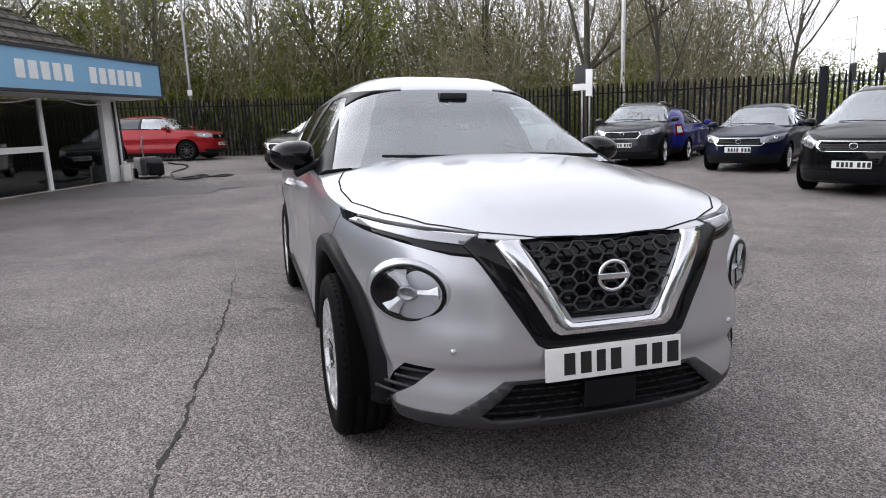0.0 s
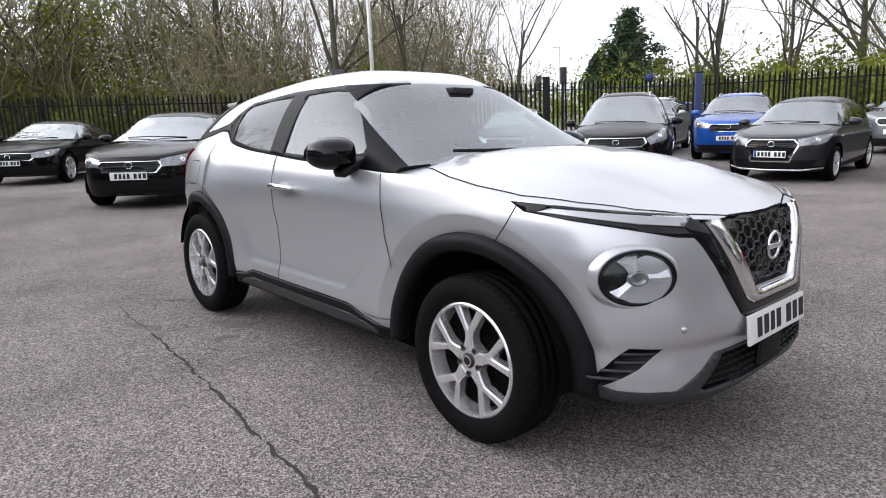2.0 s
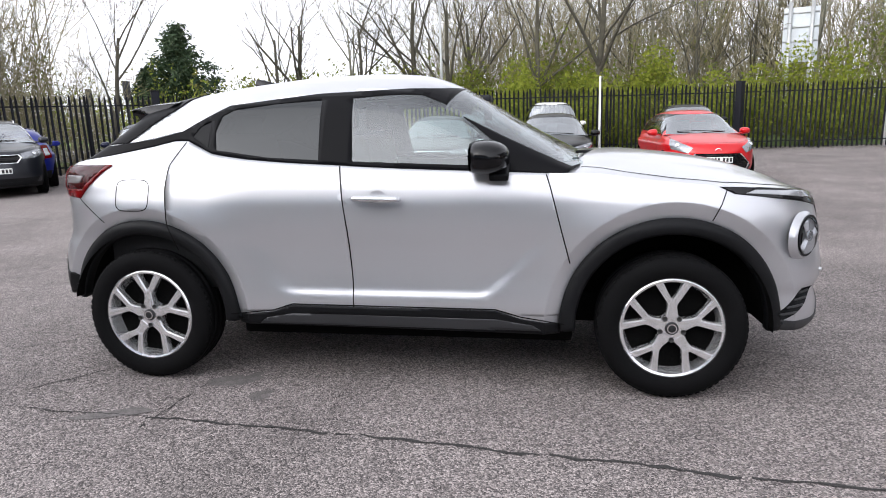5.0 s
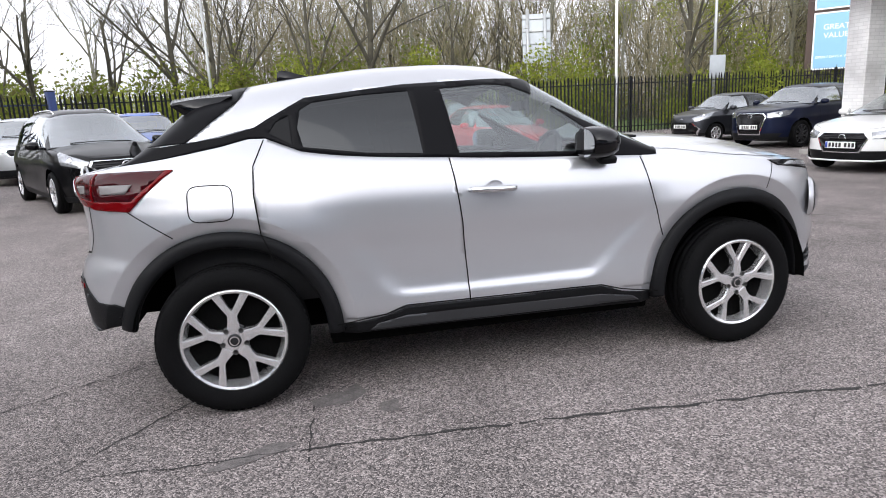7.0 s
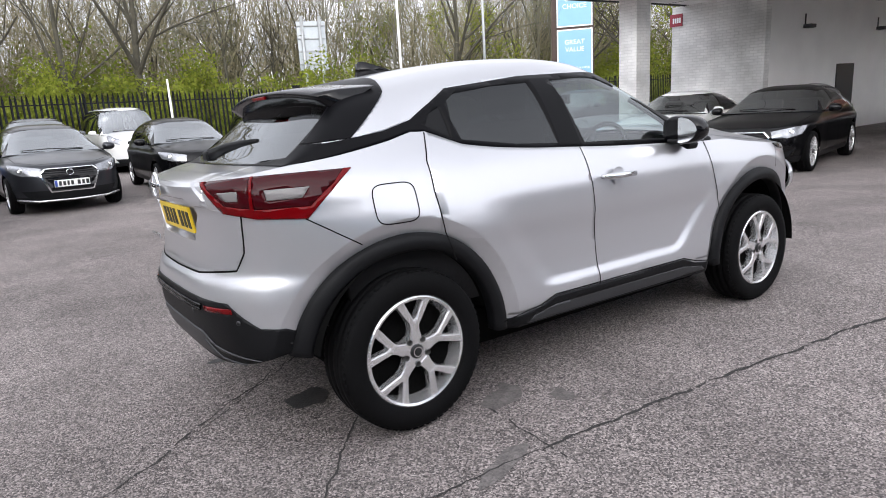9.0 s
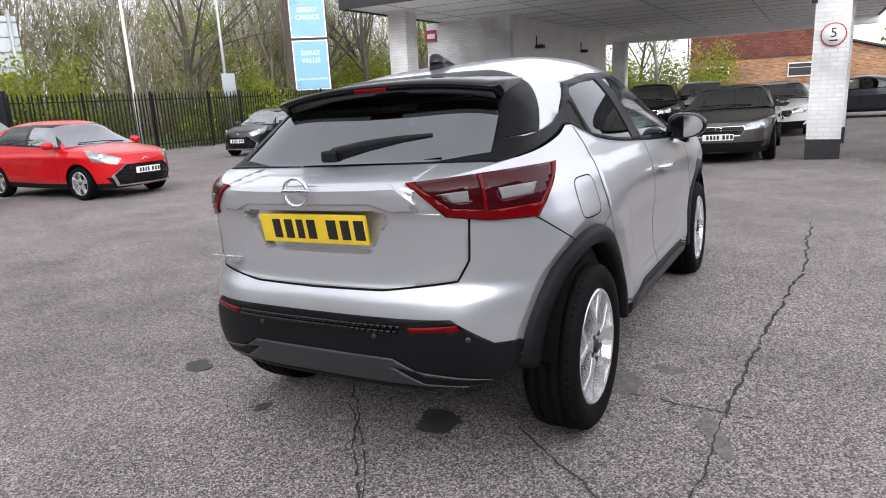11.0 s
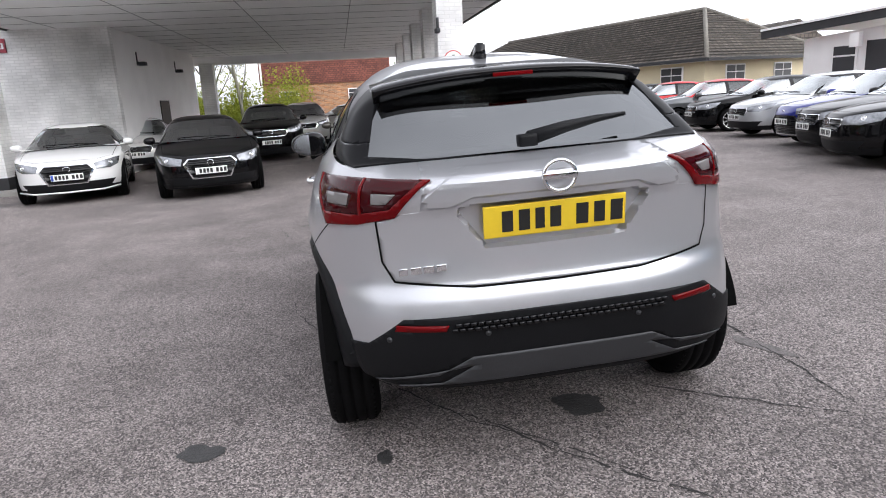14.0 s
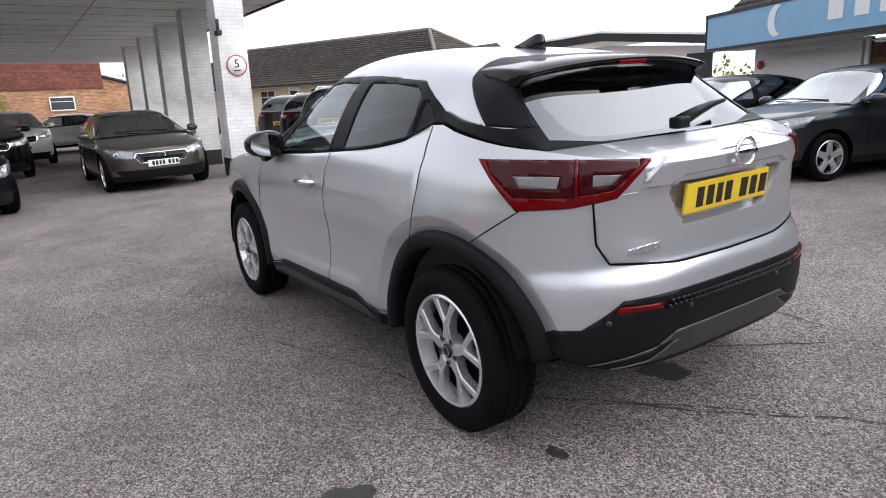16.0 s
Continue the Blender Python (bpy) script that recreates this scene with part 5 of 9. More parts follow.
def parked_car(kind, x, y, heading, colour, label, plate=PLATE_WHITE, wheel="s7", rim_mat=None, style="bar", lamp="slim", name=None, rails=False, from_nose=True, chrome=True, band=False, clad=False, splitter=None, roof=None):
    """A parked car. x, y: the middle of its front (or of its rear, from_nose=False) on the lot; heading: where its nose points."""
    s = KINDS[kind]
    h = radians(heading)
    off = s["f"] if from_nose else s["r"]
    px, py = x - off * math.cos(h), y - off * math.sin(h)
    root = thing(name or kind, on_lot(px, py, heading), label, "van" if kind == "van" else "car", "cars parked on the lot")
    key = (kind, style, lamp, clad)
    if key not in SHELLS:
        SHELLS[key] = skin_parts(s, style, lamp, clad)
    for nm, me, slot in SHELLS[key]:
        if slot == "rail" and not rails:
            continue
        me2 = me
        if slot == "paint":
            me2 = me.copy()
            me2.materials.clear()
            me2.materials.append(roof if roof and nm == "roof" else colour)
        o = new(nm, me2)
        o.parent = root
        if slot == "glass":
            o.visible_shadow = False
    f, r, hw, nose = s["f"], s["r"], s["hw"], s["nose"]
    # plates, badge, mirrors, wheels
    number_plate(root, f + 0.006, 0.50 if kind not in ("suv", "van") else 0.56, 0, PLATE_WHITE, band=band)
    number_plate(root, r - 0.008, 0.98 if kind in ("mpv",) else 0.80, math.pi, PLATE_YELLOW)
    bm = bmesh.new()
    zb = nose - 0.09
    tube(bm, [(f - 0.035, 0.055 * math.cos(radians(30 * k)), zb + 0.045 * math.sin(radians(30 * k))) for k in range(13)], 0.008, 6)
    part("badge", bm, CHROME, root, "plain chrome ring badge")
    mx, mz = s["cowl"] - 0.22, s["belt_f"] + 0.07
    for sd in (-1, 1):
        bm = mirror_mesh()
        bmesh.ops.transform(bm, matrix=Matrix.Translation((mx, (hw + 0.085) * sd, mz)) @ Matrix.Diagonal((0.9, sd * 0.9, 0.9, 1)), verts=bm.verts)
        box(bm, mx + 0.03, (hw - 0.02) * sd, mz - 0.045, 0.06, 0.12, 0.03)
        bmesh.ops.recalc_face_normals(bm, faces=bm.faces)
        part("door_mirror", bm, colour, root)
        add_wheel(root, s["wb"] / 2, sd, s["tyre"], s["rim"], 0.21, hw - 0.005, wheel, rim_mat, False)
        add_wheel(root, -s["wb"] / 2, sd, s["tyre"], s["rim"], 0.21, hw - 0.005, wheel, rim_mat, False)
        b2 = seat_mesh(0.50, 0.46)
        bmesh.ops.translate(b2, vec=(0.02, 0.34 * sd, 0), verts=b2.verts)
        part("seat", b2, CLOTH, root)
    bm = bmesh.new()
    tube(bm, [(s["cowl"] + 0.06, 0.45, s["belt_f"] + 0.075), (s["cowl"] + 0.11, -0.1, s["belt_f"] + 0.10), (s["cowl"] + 0.03, -0.5, s["belt_f"] + 0.09)], 0.008, 5)
    part("wiper", bm, BLACK_PLASTIC, root)
    if splitter:
        bm = bmesh.new()
        tube(bm, [(f - 0.35, -hw + 0.10, 0.26), (f - 0.06, -hw + 0.36, 0.235), (f + 0.012, 0, 0.23), (f - 0.06, hw - 0.36, 0.235), (f - 0.35, hw - 0.10, 0.26)], 0.016, 6)
        part("splitter", bm, splitter, root)
    return root


def skin_parts(s, style, lamp, clad):
    """Cuts a shell into its parts; returns (name, mesh, slot) of each, to be shared."""
    sh = Shell(s)
    body, cab = sh.body_bm, sh.cab_bm
    bvh, cab_bvh = BVHTree.FromBMesh(body), BVHTree.FromBMesh(cab)
    lb, lc = body.faces.layers.int.new("reg"), cab.faces.layers.int.new("reg")
    f, r, hw, nose, bf, br, H = s["f"], s["r"], s["hw"], s["nose"], s["belt_f"], s["belt_r"], s["height"]

    def mir(half):
        return half + [(-y, z) for y, z in half[::-1]]
    # lower trim
    both(body, lb, [(r - 0.1, 0.02), (r - 0.1, 0.34), (0, 0.30), (f + 0.1, 0.30), (f + 0.1, 0.02)], 3)
    # nose
    region(body, lb, [(f, y, z) for y, z in mir([(-hw + 0.16, 0.40), (-hw + 0.28, 0.24)])], (1, 0, 0), 5, span=(f - 0.5, 9))
    if style == "tall":
        g = mir([(-0.34, nose - 0.02), (-0.42, nose - 0.10), (-0.30, 0.38)])
    elif style == "wide":
        g = mir([(-0.46, nose - 0.02), (-0.50, nose - 0.10), (-0.42, nose - 0.17)])
    elif style == "deep":
        g = mir([(-0.40, 0.62), (-0.60, 0.44), (-0.52, 0.26)])
    else:
        g = mir([(-0.40, nose - 0.04), (-0.44, nose - 0.10), (-0.36, nose - 0.20)])
    gc = [(y * 1.06, (z - nose + 0.12) * 1.06 + nose - 0.12) for y, z in g]
    region(body, lb, [(f, y, z) for y, z in gc], (1, 0, 0), 8, facing=0.35)
    region(body, lb, [(f, y, z) for y, z in g], (1, 0, 0), 9, facing=0.35)
    for sd in (-1, 1):
        if lamp == "round":
            c0 = Vector((f - 0.22, (hw - 0.24), nose - 0.02))
            pts = [c0 + Vector((-0.11 * 0.6 * math.cos(radians(30 * k)), 0.11 * math.cos(radians(30 * k)), 0.11 * math.sin(radians(30 * k)))) for k in range(12)]
        elif lamp == "tall":
            pts = [(f - 0.14, hw - 0.34, nose - 0.14), (f - 0.12, hw - 0.42, nose - 0.03), (f - 0.42, hw - 0.10, nose + 0.12), (f - 0.60, hw - 0.03, nose + 0.16), (f - 0.42, hw - 0.04, nose - 0.05)]
        else:
            pts = [(f - 0.08, hw - 0.44, nose - 0.12), (f - 0.10, hw - 0.46, nose - 0.01), (f - 0.38, hw - 0.12, nose + 0.06), (f - 0.56, hw - 0.03, nose + 0.07), (f - 0.40, hw - 0.04, nose - 0.05), (f - 0.20, hw - 0.18, nose - 0.11)]
        lamp_pts = pts
        region(body, lb, [(p[0], p[1] * sd, p[2]) for p in pts], (0.75, 0.62 * sd, 0.15), 10)
        rh = s["rear_h"]
        tl = [(r + 0.04, hw - 0.46, rh - 0.06), (r + 0.20, hw - 0.12, rh - 0.03), (r + 0.42, hw - 0.06, rh - 0.05), (r + 0.30, hw - 0.04, rh - 0.17), (r + 0.06, hw - 0.30, rh - 0.20)]
        if s is KINDS["van"] or s is KINDS["hatchback"]:
            tl = [(r + 0.06, hw - 0.20, rh + 0.0), (r + 0.28, hw - 0.06, rh + 0.0), (r + 0.28, hw - 0.04, rh - 0.30), (r + 0.06, hw - 0.20, rh - 0.32)]
        if s is KINDS["mpv"]:
            tl = [(r + 0.02, hw - 0.56, rh - 0.10), (r + 0.20, hw - 0.16, rh - 0.02), (r + 0.40, hw - 0.06, rh - 0.03), (r + 0.30, hw - 0.04, rh - 0.17), (r + 0.04, hw - 0.44, rh - 0.20)]
        region(body, lb, [(p[0], p[1] * sd, p[2]) for p in tl], (-0.72, 0.69 * sd, 0.05), 12)
        mid = Vector([sum(p[k] for p in tl) / len(tl) for k in range(3)])
        lens = [mid + (Vector(p) - mid) * 0.55 for p in tl]
        region(body, lb, [(p[0], p[1] * sd, p[2]) for p in lens], (-0.72, 0.69 * sd, 0.05), 14)
    region(body, lb, [(r, y, z) for y, z in mir([(-hw + 0.10, 0.42), (-hw + 0.20, 0.20)])], (-1, 0, 0), 3, span=(-9, r + 0.5))
    for xa in (s["wb"] / 2, -s["wb"] / 2):
        if clad:
            both(body, lb, circle(xa, s["tyre"], s["tyre"] + 0.115, n=24), 3)
        both(body, lb, circle(xa, s["tyre"], s["tyre"] + 0.055, n=24), 99)
    for i, v in enumerate(body.verts):
        v.index = i
        if {q[lb] for q in v.link_faces} == {9}:
            v.co.x -= 0.02
    # glass
    k = s["tumble"]
    wt = H - 0.115
    xa0, xa1 = s["cowl"] - 0.16, s["ws_top"] + 0.02
    xc0, xc1 = max(s["tail"] + 0.38, r + 0.5), s["roof_end"] + 0.22
    bz = lambda xx: sh.belt(xx)[1] + 0.035
    xm = (xa1 + xc1) / 2 + 0.08
    rt = lambda xx: min(wt, sh.roof(xx) - 0.10)
    low = [xc0 + (xa0 - xc0) * t / 6 for t in range(7)]
    both(cab, lc, [(xa0 + 0.10, bz(xa0) - 0.03), (xa1 + 0.06, wt + 0.028), (xm, wt + 0.045), (xc1, rt(xc1) + 0.035), (xc0 - 0.08, bz(xc0) - 0.03)] + [(q, bz(q) - 0.04) for q in low[1:-1]], 21)
    both(cab, lc, [(xa0, bz(xa0)), (xa1, wt - 0.02), (xm + 0.05, wt), (xm + 0.05, bz(xm))] + [(q, bz(q)) for q in low if xm + 0.1 < q < xa0 - 0.05], 22)
    if s is not KINDS["van"]:
        both(cab, lc, [(xm - 0.05, bz(xm)), (xm - 0.05, wt), (xc1 + 0.06, rt(xc1 + 0.06)), (xc0, bz(xc0) + 0.02)] + [(q, bz(q)) for q in low if xc0 + 0.05 < q < xm - 0.1], 23)
    yw = sh.belt(s["cowl"] - 0.1)[0] - 0.07
    yt = yw - k * (H - bf) * 0.80
    xw = s["cowl"]
    region(cab, lc, [(xw + 0.19, 0, bf), (xw + 0.13, yw * 0.6, bf), (xw - 0.01, yw, bf), (s["ws_top"] + 0.02, yt, H - 0.1), (s["ws_top"] + 0.06, 0, H - 0.08), (s["ws_top"] + 0.02, -yt, H - 0.1), (xw - 0.01, -yw, bf), (xw + 0.13, -yw * 0.6, bf)], (0.5, 0, 0.86), 25, facing=0.3)
    zt, zr = H - 0.14, br + 0.05
    yr = sh.belt(max(s["tail"], r + 0.15))[0] - 0.10
    region(cab, lc, [(r, y, z) for y, z in mir([(-yr + 0.02, zr), (-(yr - k * (zt - zr)) + 0.06, zt)])], (-1, 0, 0.25), 26, facing=0.3)
    for i, v in enumerate(cab.verts):
        v.index = i
    body.normal_update(), cab.normal_update()
    made = []

    def keep(nm, bm, mat, slot="", smooth=True, apart=True):
        if not bm.faces:
            bm.free()
            return
        for b2 in (pieces(bm) if apart else [bm]):
            me = bpy.data.meshes.new(nm)
            b2.to_mesh(me)
            b2.free()
            me.materials.append(mat)
            if smooth:
                me.shade_smooth()
            made.append((nm, me, slot))
    keep("body", take(body, lb, {0}), SILVER, "paint")
    keep("lower_trim", take(body, lb, {3}, 0.004), BLACK_PLASTIC)
    keep("lower_intake", take(body, lb, {5}, 0.002), BLACK_PLASTIC)
    keep("grille_frame", take(body, lb, {8}, 0.006), CHROME)
    gm = take(body, lb, {9})
    for z in np.arange(min(p[1] for p in g) + 0.02, max(p[1] for p in g), 0.035):
        half = max([abs(y) for y, zz in g if abs(zz - z) < 0.09] + [0.2]) - 0.06
        pts = []
        for q in np.linspace(-half, half, 7):
            loc = bvh.ray_cast(Vector((f + 1, q, float(z))), Vector((-1, 0, 0)), 3)[0]
            if loc is not None:
                pts.append(loc + Vector((0.002, 0, 0)))
        if len(pts) > 2:
            tube(gm, pts, 0.006, 4)
    keep("grille", gm, GLOSS_BLACK, apart=False)
    hl = take(body, lb, {10}, 0.004)
    keep("headlight", hl, HEADLAMP)
    keep("tail_light", take(body, lb, {12}, 0.004), TAIL_RED)
    keep("reversing_lens", take(body, lb, {14}, 0.005), LAMP_CLEAR)
    for sd in (-1, 1):
        # the projector in each headlamp, set in a bright ring
        mid = sum((Vector((p[0], p[1] * sd, p[2])) for p in lamp_pts), Vector()) / len(lamp_pts)
        loc, nor, _, _ = bvh.find_nearest(mid)
        bm = bmesh.new()
        m = Matrix.Translation(loc + nor * 0.004) @ Vector((0, 1, 0)).rotation_difference(nor).to_matrix().to_4x4()
        rr = 0.085 if lamp == "round" else 0.040
        lathe(bm, [(rr, 0.0), (rr * 0.94, 0.012), (rr * 0.80, 0.010), (rr * 0.74, 0.002), (rr * 0.4, 0.012), (0.001, 0.015)], 16, m)
        keep("projector", bm, CHROME, apart=False)
        # roof rail, standing on the edge of the roof
        x0, x1 = s["roof_end"] + 0.12, s["ws_top"] - 0.12
        pts = []
        for i in range(9):
            xx = x0 + (x1 - x0) * i / 8
            zz = sh.roof(xx) - 0.055
            side = cab_bvh.ray_cast(Vector((xx, 3.0 * sd, zz)), Vector((0, -sd, 0)), 4)[0]
            if side is None:
                continue
            up = 0.0 if i in (0, 8) else 0.032
            top = cab_bvh.ray_cast(Vector((xx, side.y - 0.035 * sd, 4.0)), Vector((0, 0, -1)), 4)[0]
            pts.append(Vector((xx, side.y - 0.035 * sd, top.z + up)))
        if len(pts) > 4:
            bm = bmesh.new()
            tube(bm, pts, 0.014, 6)
            keep("roof_rail", bm, ALLOY, "rail", apart=False)
    if s is KINDS["mpv"]:
        keep("rear_strip", ribbon(bvh, [(0, -0.52, 0.885), (0, 0, 0.885), (0, 0.52, 0.885)], (-1, 0, 0), 0.022, step=0.05), CHROME, apart=False)
        for sd in (-1, 1):
            keep("rear_reflector", ribbon(bvh, [(0, 0.45 * sd, 0.45), (0, 0.72 * sd, 0.46)], (-1, 0, 0), 0.045, step=0.05), TAIL_RED, apart=False)
    if clad or s is KINDS["suv"]:
        keep("skid_plate", ribbon(bvh, [(0, -0.40, 0.30), (0, 0, 0.30), (0, 0.40, 0.30)], (1, 0, 0), 0.06, step=0.05), SKID, apart=False)
    keep("roof", take(cab, lc, {0}), SILVER, "paint")
    keep("window_frame", take(cab, lc, {21}, 0.002), GLOSS_BLACK)
    keep("front_side_window", take(cab, lc, {22}), TINT, "glass")
    keep("rear_side_window", take(cab, lc, {23}), TINT_DARK, "glass")
    keep("windscreen", take(cab, lc, {25}), TINT, "glass")
    keep("rear_window", take(cab, lc, {26}), TINT_DARK, "glass")
    lines = []
    for sd in (-1, 1):
        for q in (xa0 - 0.05, xm, xm - (xa0 - xm)):
            if q > -s["wb"] / 2 - 0.1:
                lines.append(ribbon(bvh, [(q + 0.02, 0, bz(q) - 0.06), (q, 0, 0.75), (q + 0.02, 0, 0.32)], (0, sd, 0), 0.007, step=0.05))
        lines.append(ribbon(bvh, [(f - 0.16, 0.0, 1), (f - 0.22, (hw - 0.42) * sd, 1), (f - 0.48, (hw - 0.16) * sd, 1), (s["cowl"] + 0.05, (hw - 0.12) * sd, 1)], (0, 0, 1), 0.008, step=0.05))
    for ln in lines:
        keep("shut_line", ln, SEAM, apart=False)
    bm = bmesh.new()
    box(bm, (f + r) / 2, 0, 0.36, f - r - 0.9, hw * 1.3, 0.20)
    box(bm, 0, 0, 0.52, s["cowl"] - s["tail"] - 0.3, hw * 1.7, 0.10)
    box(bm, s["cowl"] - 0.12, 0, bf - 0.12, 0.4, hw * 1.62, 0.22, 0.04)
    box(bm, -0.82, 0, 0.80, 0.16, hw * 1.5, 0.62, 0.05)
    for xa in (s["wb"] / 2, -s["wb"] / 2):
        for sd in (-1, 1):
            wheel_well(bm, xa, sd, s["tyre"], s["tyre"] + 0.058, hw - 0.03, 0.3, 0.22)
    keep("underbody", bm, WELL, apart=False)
    body.free(), cab.free()
    return made


TINT = glass("car_glass", (0.50, 0.57, 0.57), 0.38)
TINT_DARK = glass("dark_car_glass", (0.14, 0.16, 0.16), 0.10)


# ---------------------------------------------------------------- surfaces of the place
def asphalt():
    m, n, l, p = nodes_of("asphalt")
    tc = n.new("ShaderNodeTexCoord")

    def noise_node(scale, detail=4, rough=0.55):
        t = n.new("ShaderNodeTexNoise")
        t.inputs["Scale"].default_value, t.inputs["Detail"].default_value, t.inputs["Roughness"].default_value = scale, detail, rough
        l.new(tc.outputs["Object"], t.inputs["Vector"])
        return t
    stones = n.new("ShaderNodeTexVoronoi")
    stones.inputs["Scale"].default_value = 150
    l.new(tc.outputs["Object"], stones.inputs["Vector"])
    grit = noise_node(170, 2)
    clod = noise_node(34, 3, 0.7)
    worn, stain, broad = noise_node(1.6, 6, 0.65), noise_node(0.55, 5, 0.6), noise_node(0.10, 3)
    # aggregate: each stone its own grey, warm or dark
    ramp = n.new("ShaderNodeValToRGB")
    e = ramp.color_ramp.elements
    e[0].position, e[0].color = 0.0, (0.022, 0.020, 0.020, 1)
    e[1].position, e[1].color = 1.0, (0.78, 0.69, 0.67, 1)
    for pos, c in ((0.28, (0.086, 0.0765, 0.075, 1)), (0.62, (0.208, 0.183, 0.175, 1)), (0.88, (0.385, 0.338, 0.324, 1))):
        x = e.new(pos)
        x.color = c
    sep = n.new("ShaderNodeSeparateColor")
    l.new(stones.outputs["Color"], sep.inputs[0])
    mixs = n.new("ShaderNodeMath"); mixs.operation = "MULTIPLY_ADD"
    mixs.inputs[1].default_value = 0.72
    l.new(sep.outputs[0], mixs.inputs[0])
    g2 = n.new("ShaderNodeMath"); g2.operation = "MULTIPLY"; g2.inputs[1].default_value = 0.28
    l.new(grit.outputs["Fac"], g2.inputs[0]); l.new(g2.outputs[0], mixs.inputs[2])
    l.new(mixs.outputs[0], ramp.inputs["Fac"])
    # wear and stains at larger scales
    tot = n.new("ShaderNodeMath"); tot.operation = "ADD"
    l.new(worn.outputs["Fac"], tot.inputs[0]); l.new(stain.outputs["Fac"], tot.inputs[1])
    tot2 = n.new("ShaderNodeMath"); tot2.operation = "ADD"
    l.new(tot.outputs[0], tot2.inputs[0]); l.new(broad.outputs["Fac"], tot2.inputs[1])
    tot3 = n.new("ShaderNodeMath"); tot3.operation = "MULTIPLY_ADD"; tot3.inputs[1].default_value = 0.9
    l.new(clod.outputs["Fac"], tot3.inputs[0]); l.new(tot2.outputs[0], tot3.inputs[2])
    mr = n.new("ShaderNodeMapRange")
    for k, v in (("From Min", 1.45), ("From Max", 2.45), ("To Min", 0.62), ("To Max", 1.62)):
        mr.inputs[k].default_value = v
    l.new(tot3.outputs[0], mr.inputs["Value"])
    sc = n.new("ShaderNodeVectorMath"); sc.operation = "SCALE"
    l.new(ramp.outputs["Color"], sc.inputs[0]); l.new(mr.outputs[0], sc.inputs["Scale"])
    l.new(sc.outputs[0], p.inputs["Base Color"])
    p.inputs["Roughness"].default_value = 0.82
    p.inputs["Specular IOR Level"].default_value = 0.3
    b = n.new("ShaderNodeBump")
    b.inputs["Strength"].default_value, b.inputs["Distance"].default_value = 0.8, 0.006
    l.new(stones.outputs["Distance"], b.inputs["Height"])
    b.invert = True
    l.new(b.outputs["Normal"], p.inputs["Normal"])
    return m


def island_mix(name, colours, rough=0.8, spec=0.3, translucent=False):
    """Leaves or twigs: each one takes its own colour from a ramp."""
    m, n, l, p = nodes_of(name)
    g = n.new("ShaderNodeNewGeometry")
    r = n.new("ShaderNodeValToRGB")
    e = r.color_ramp.elements
    for i, c in enumerate(colours):
        x = e[i] if i < 2 else e.new(0.5)
        x.position, x.color = i / (len(colours) - 1), (*c, 1)
    l.new(g.outputs["Random Per Island"], r.inputs["Fac"])
    l.new(r.outputs["Color"], p.inputs["Base Color"])
    p.inputs["Roughness"].default_value, p.inputs["Specular IOR Level"].default_value = rough, spec
    if translucent:
        tr = n.new("ShaderNodeBsdfTranslucent")
        mx = n.new("ShaderNodeMixShader")
        mx.inputs[0].default_value = 0.45
        l.new(r.outputs["Color"], tr.inputs["Color"])
        l.new(p.outputs[0], mx.inputs[1]); l.new(tr.outputs[0], mx.inputs[2])
        l.new(mx.outputs[0], n["Material Output"].inputs["Surface"])
    return m


def rows_material(name, colour, mortar, bw, bh, gap=0.012, offset=0.5, rough=0.85, vary=0.3):
    """Courses seen from far off: bricks or roof tiles with their joints."""
    m, n, l, p = nodes_of(name)
    uv = n.new("ShaderNodeUVMap")
    br = n.new("ShaderNodeTexBrick")
    br.offset = offset
    br.inputs["Scale"].default_value = 1.0
    br.inputs["Brick Width"].default_value, br.inputs["Row Height"].default_value, br.inputs["Mortar Size"].default_value = bw, bh, gap
    br.inputs["Color1"].default_value = (*[c * (1 - vary) for c in colour], 1)
    br.inputs["Color2"].default_value = (*[c * (1 + vary) for c in colour], 1)
    br.inputs["Mortar"].default_value = (*mortar, 1)
    l.new(uv.outputs["UV"], br.inputs["Vector"])
    ns = n.new("ShaderNodeTexNoise"); ns.inputs["Scale"].default_value, ns.inputs["Detail"].default_value = 0.9, 6
    tc = n.new("ShaderNodeTexCoord"); l.new(tc.outputs["Object"], ns.inputs["Vector"])
    mr = n.new("ShaderNodeMapRange")
    mr.inputs["From Min"].default_value, mr.inputs["From Max"].default_value, mr.inputs["To Min"].default_value, mr.inputs["To Max"].default_value = 0.3, 0.7, 0.72, 1.28
    l.new(ns.outputs["Fac"], mr.inputs["Value"])
    sc = n.new("ShaderNodeVectorMath"); sc.operation = "SCALE"
    l.new(br.outputs["Color"], sc.inputs[0]); l.new(mr.outputs[0], sc.inputs["Scale"]); l.new(sc.outputs[0], p.inputs["Base Color"])
    b = n.new("ShaderNodeBump"); b.inputs["Strength"].default_value, b.inputs["Distance"].default_value = 0.7, 0.015
    l.new(br.outputs["Fac"], b.inputs["Height"]); b.invert = True
    l.new(b.outputs["Normal"], p.inputs["Normal"])
    p.inputs["Roughness"].default_value = rough
    return m


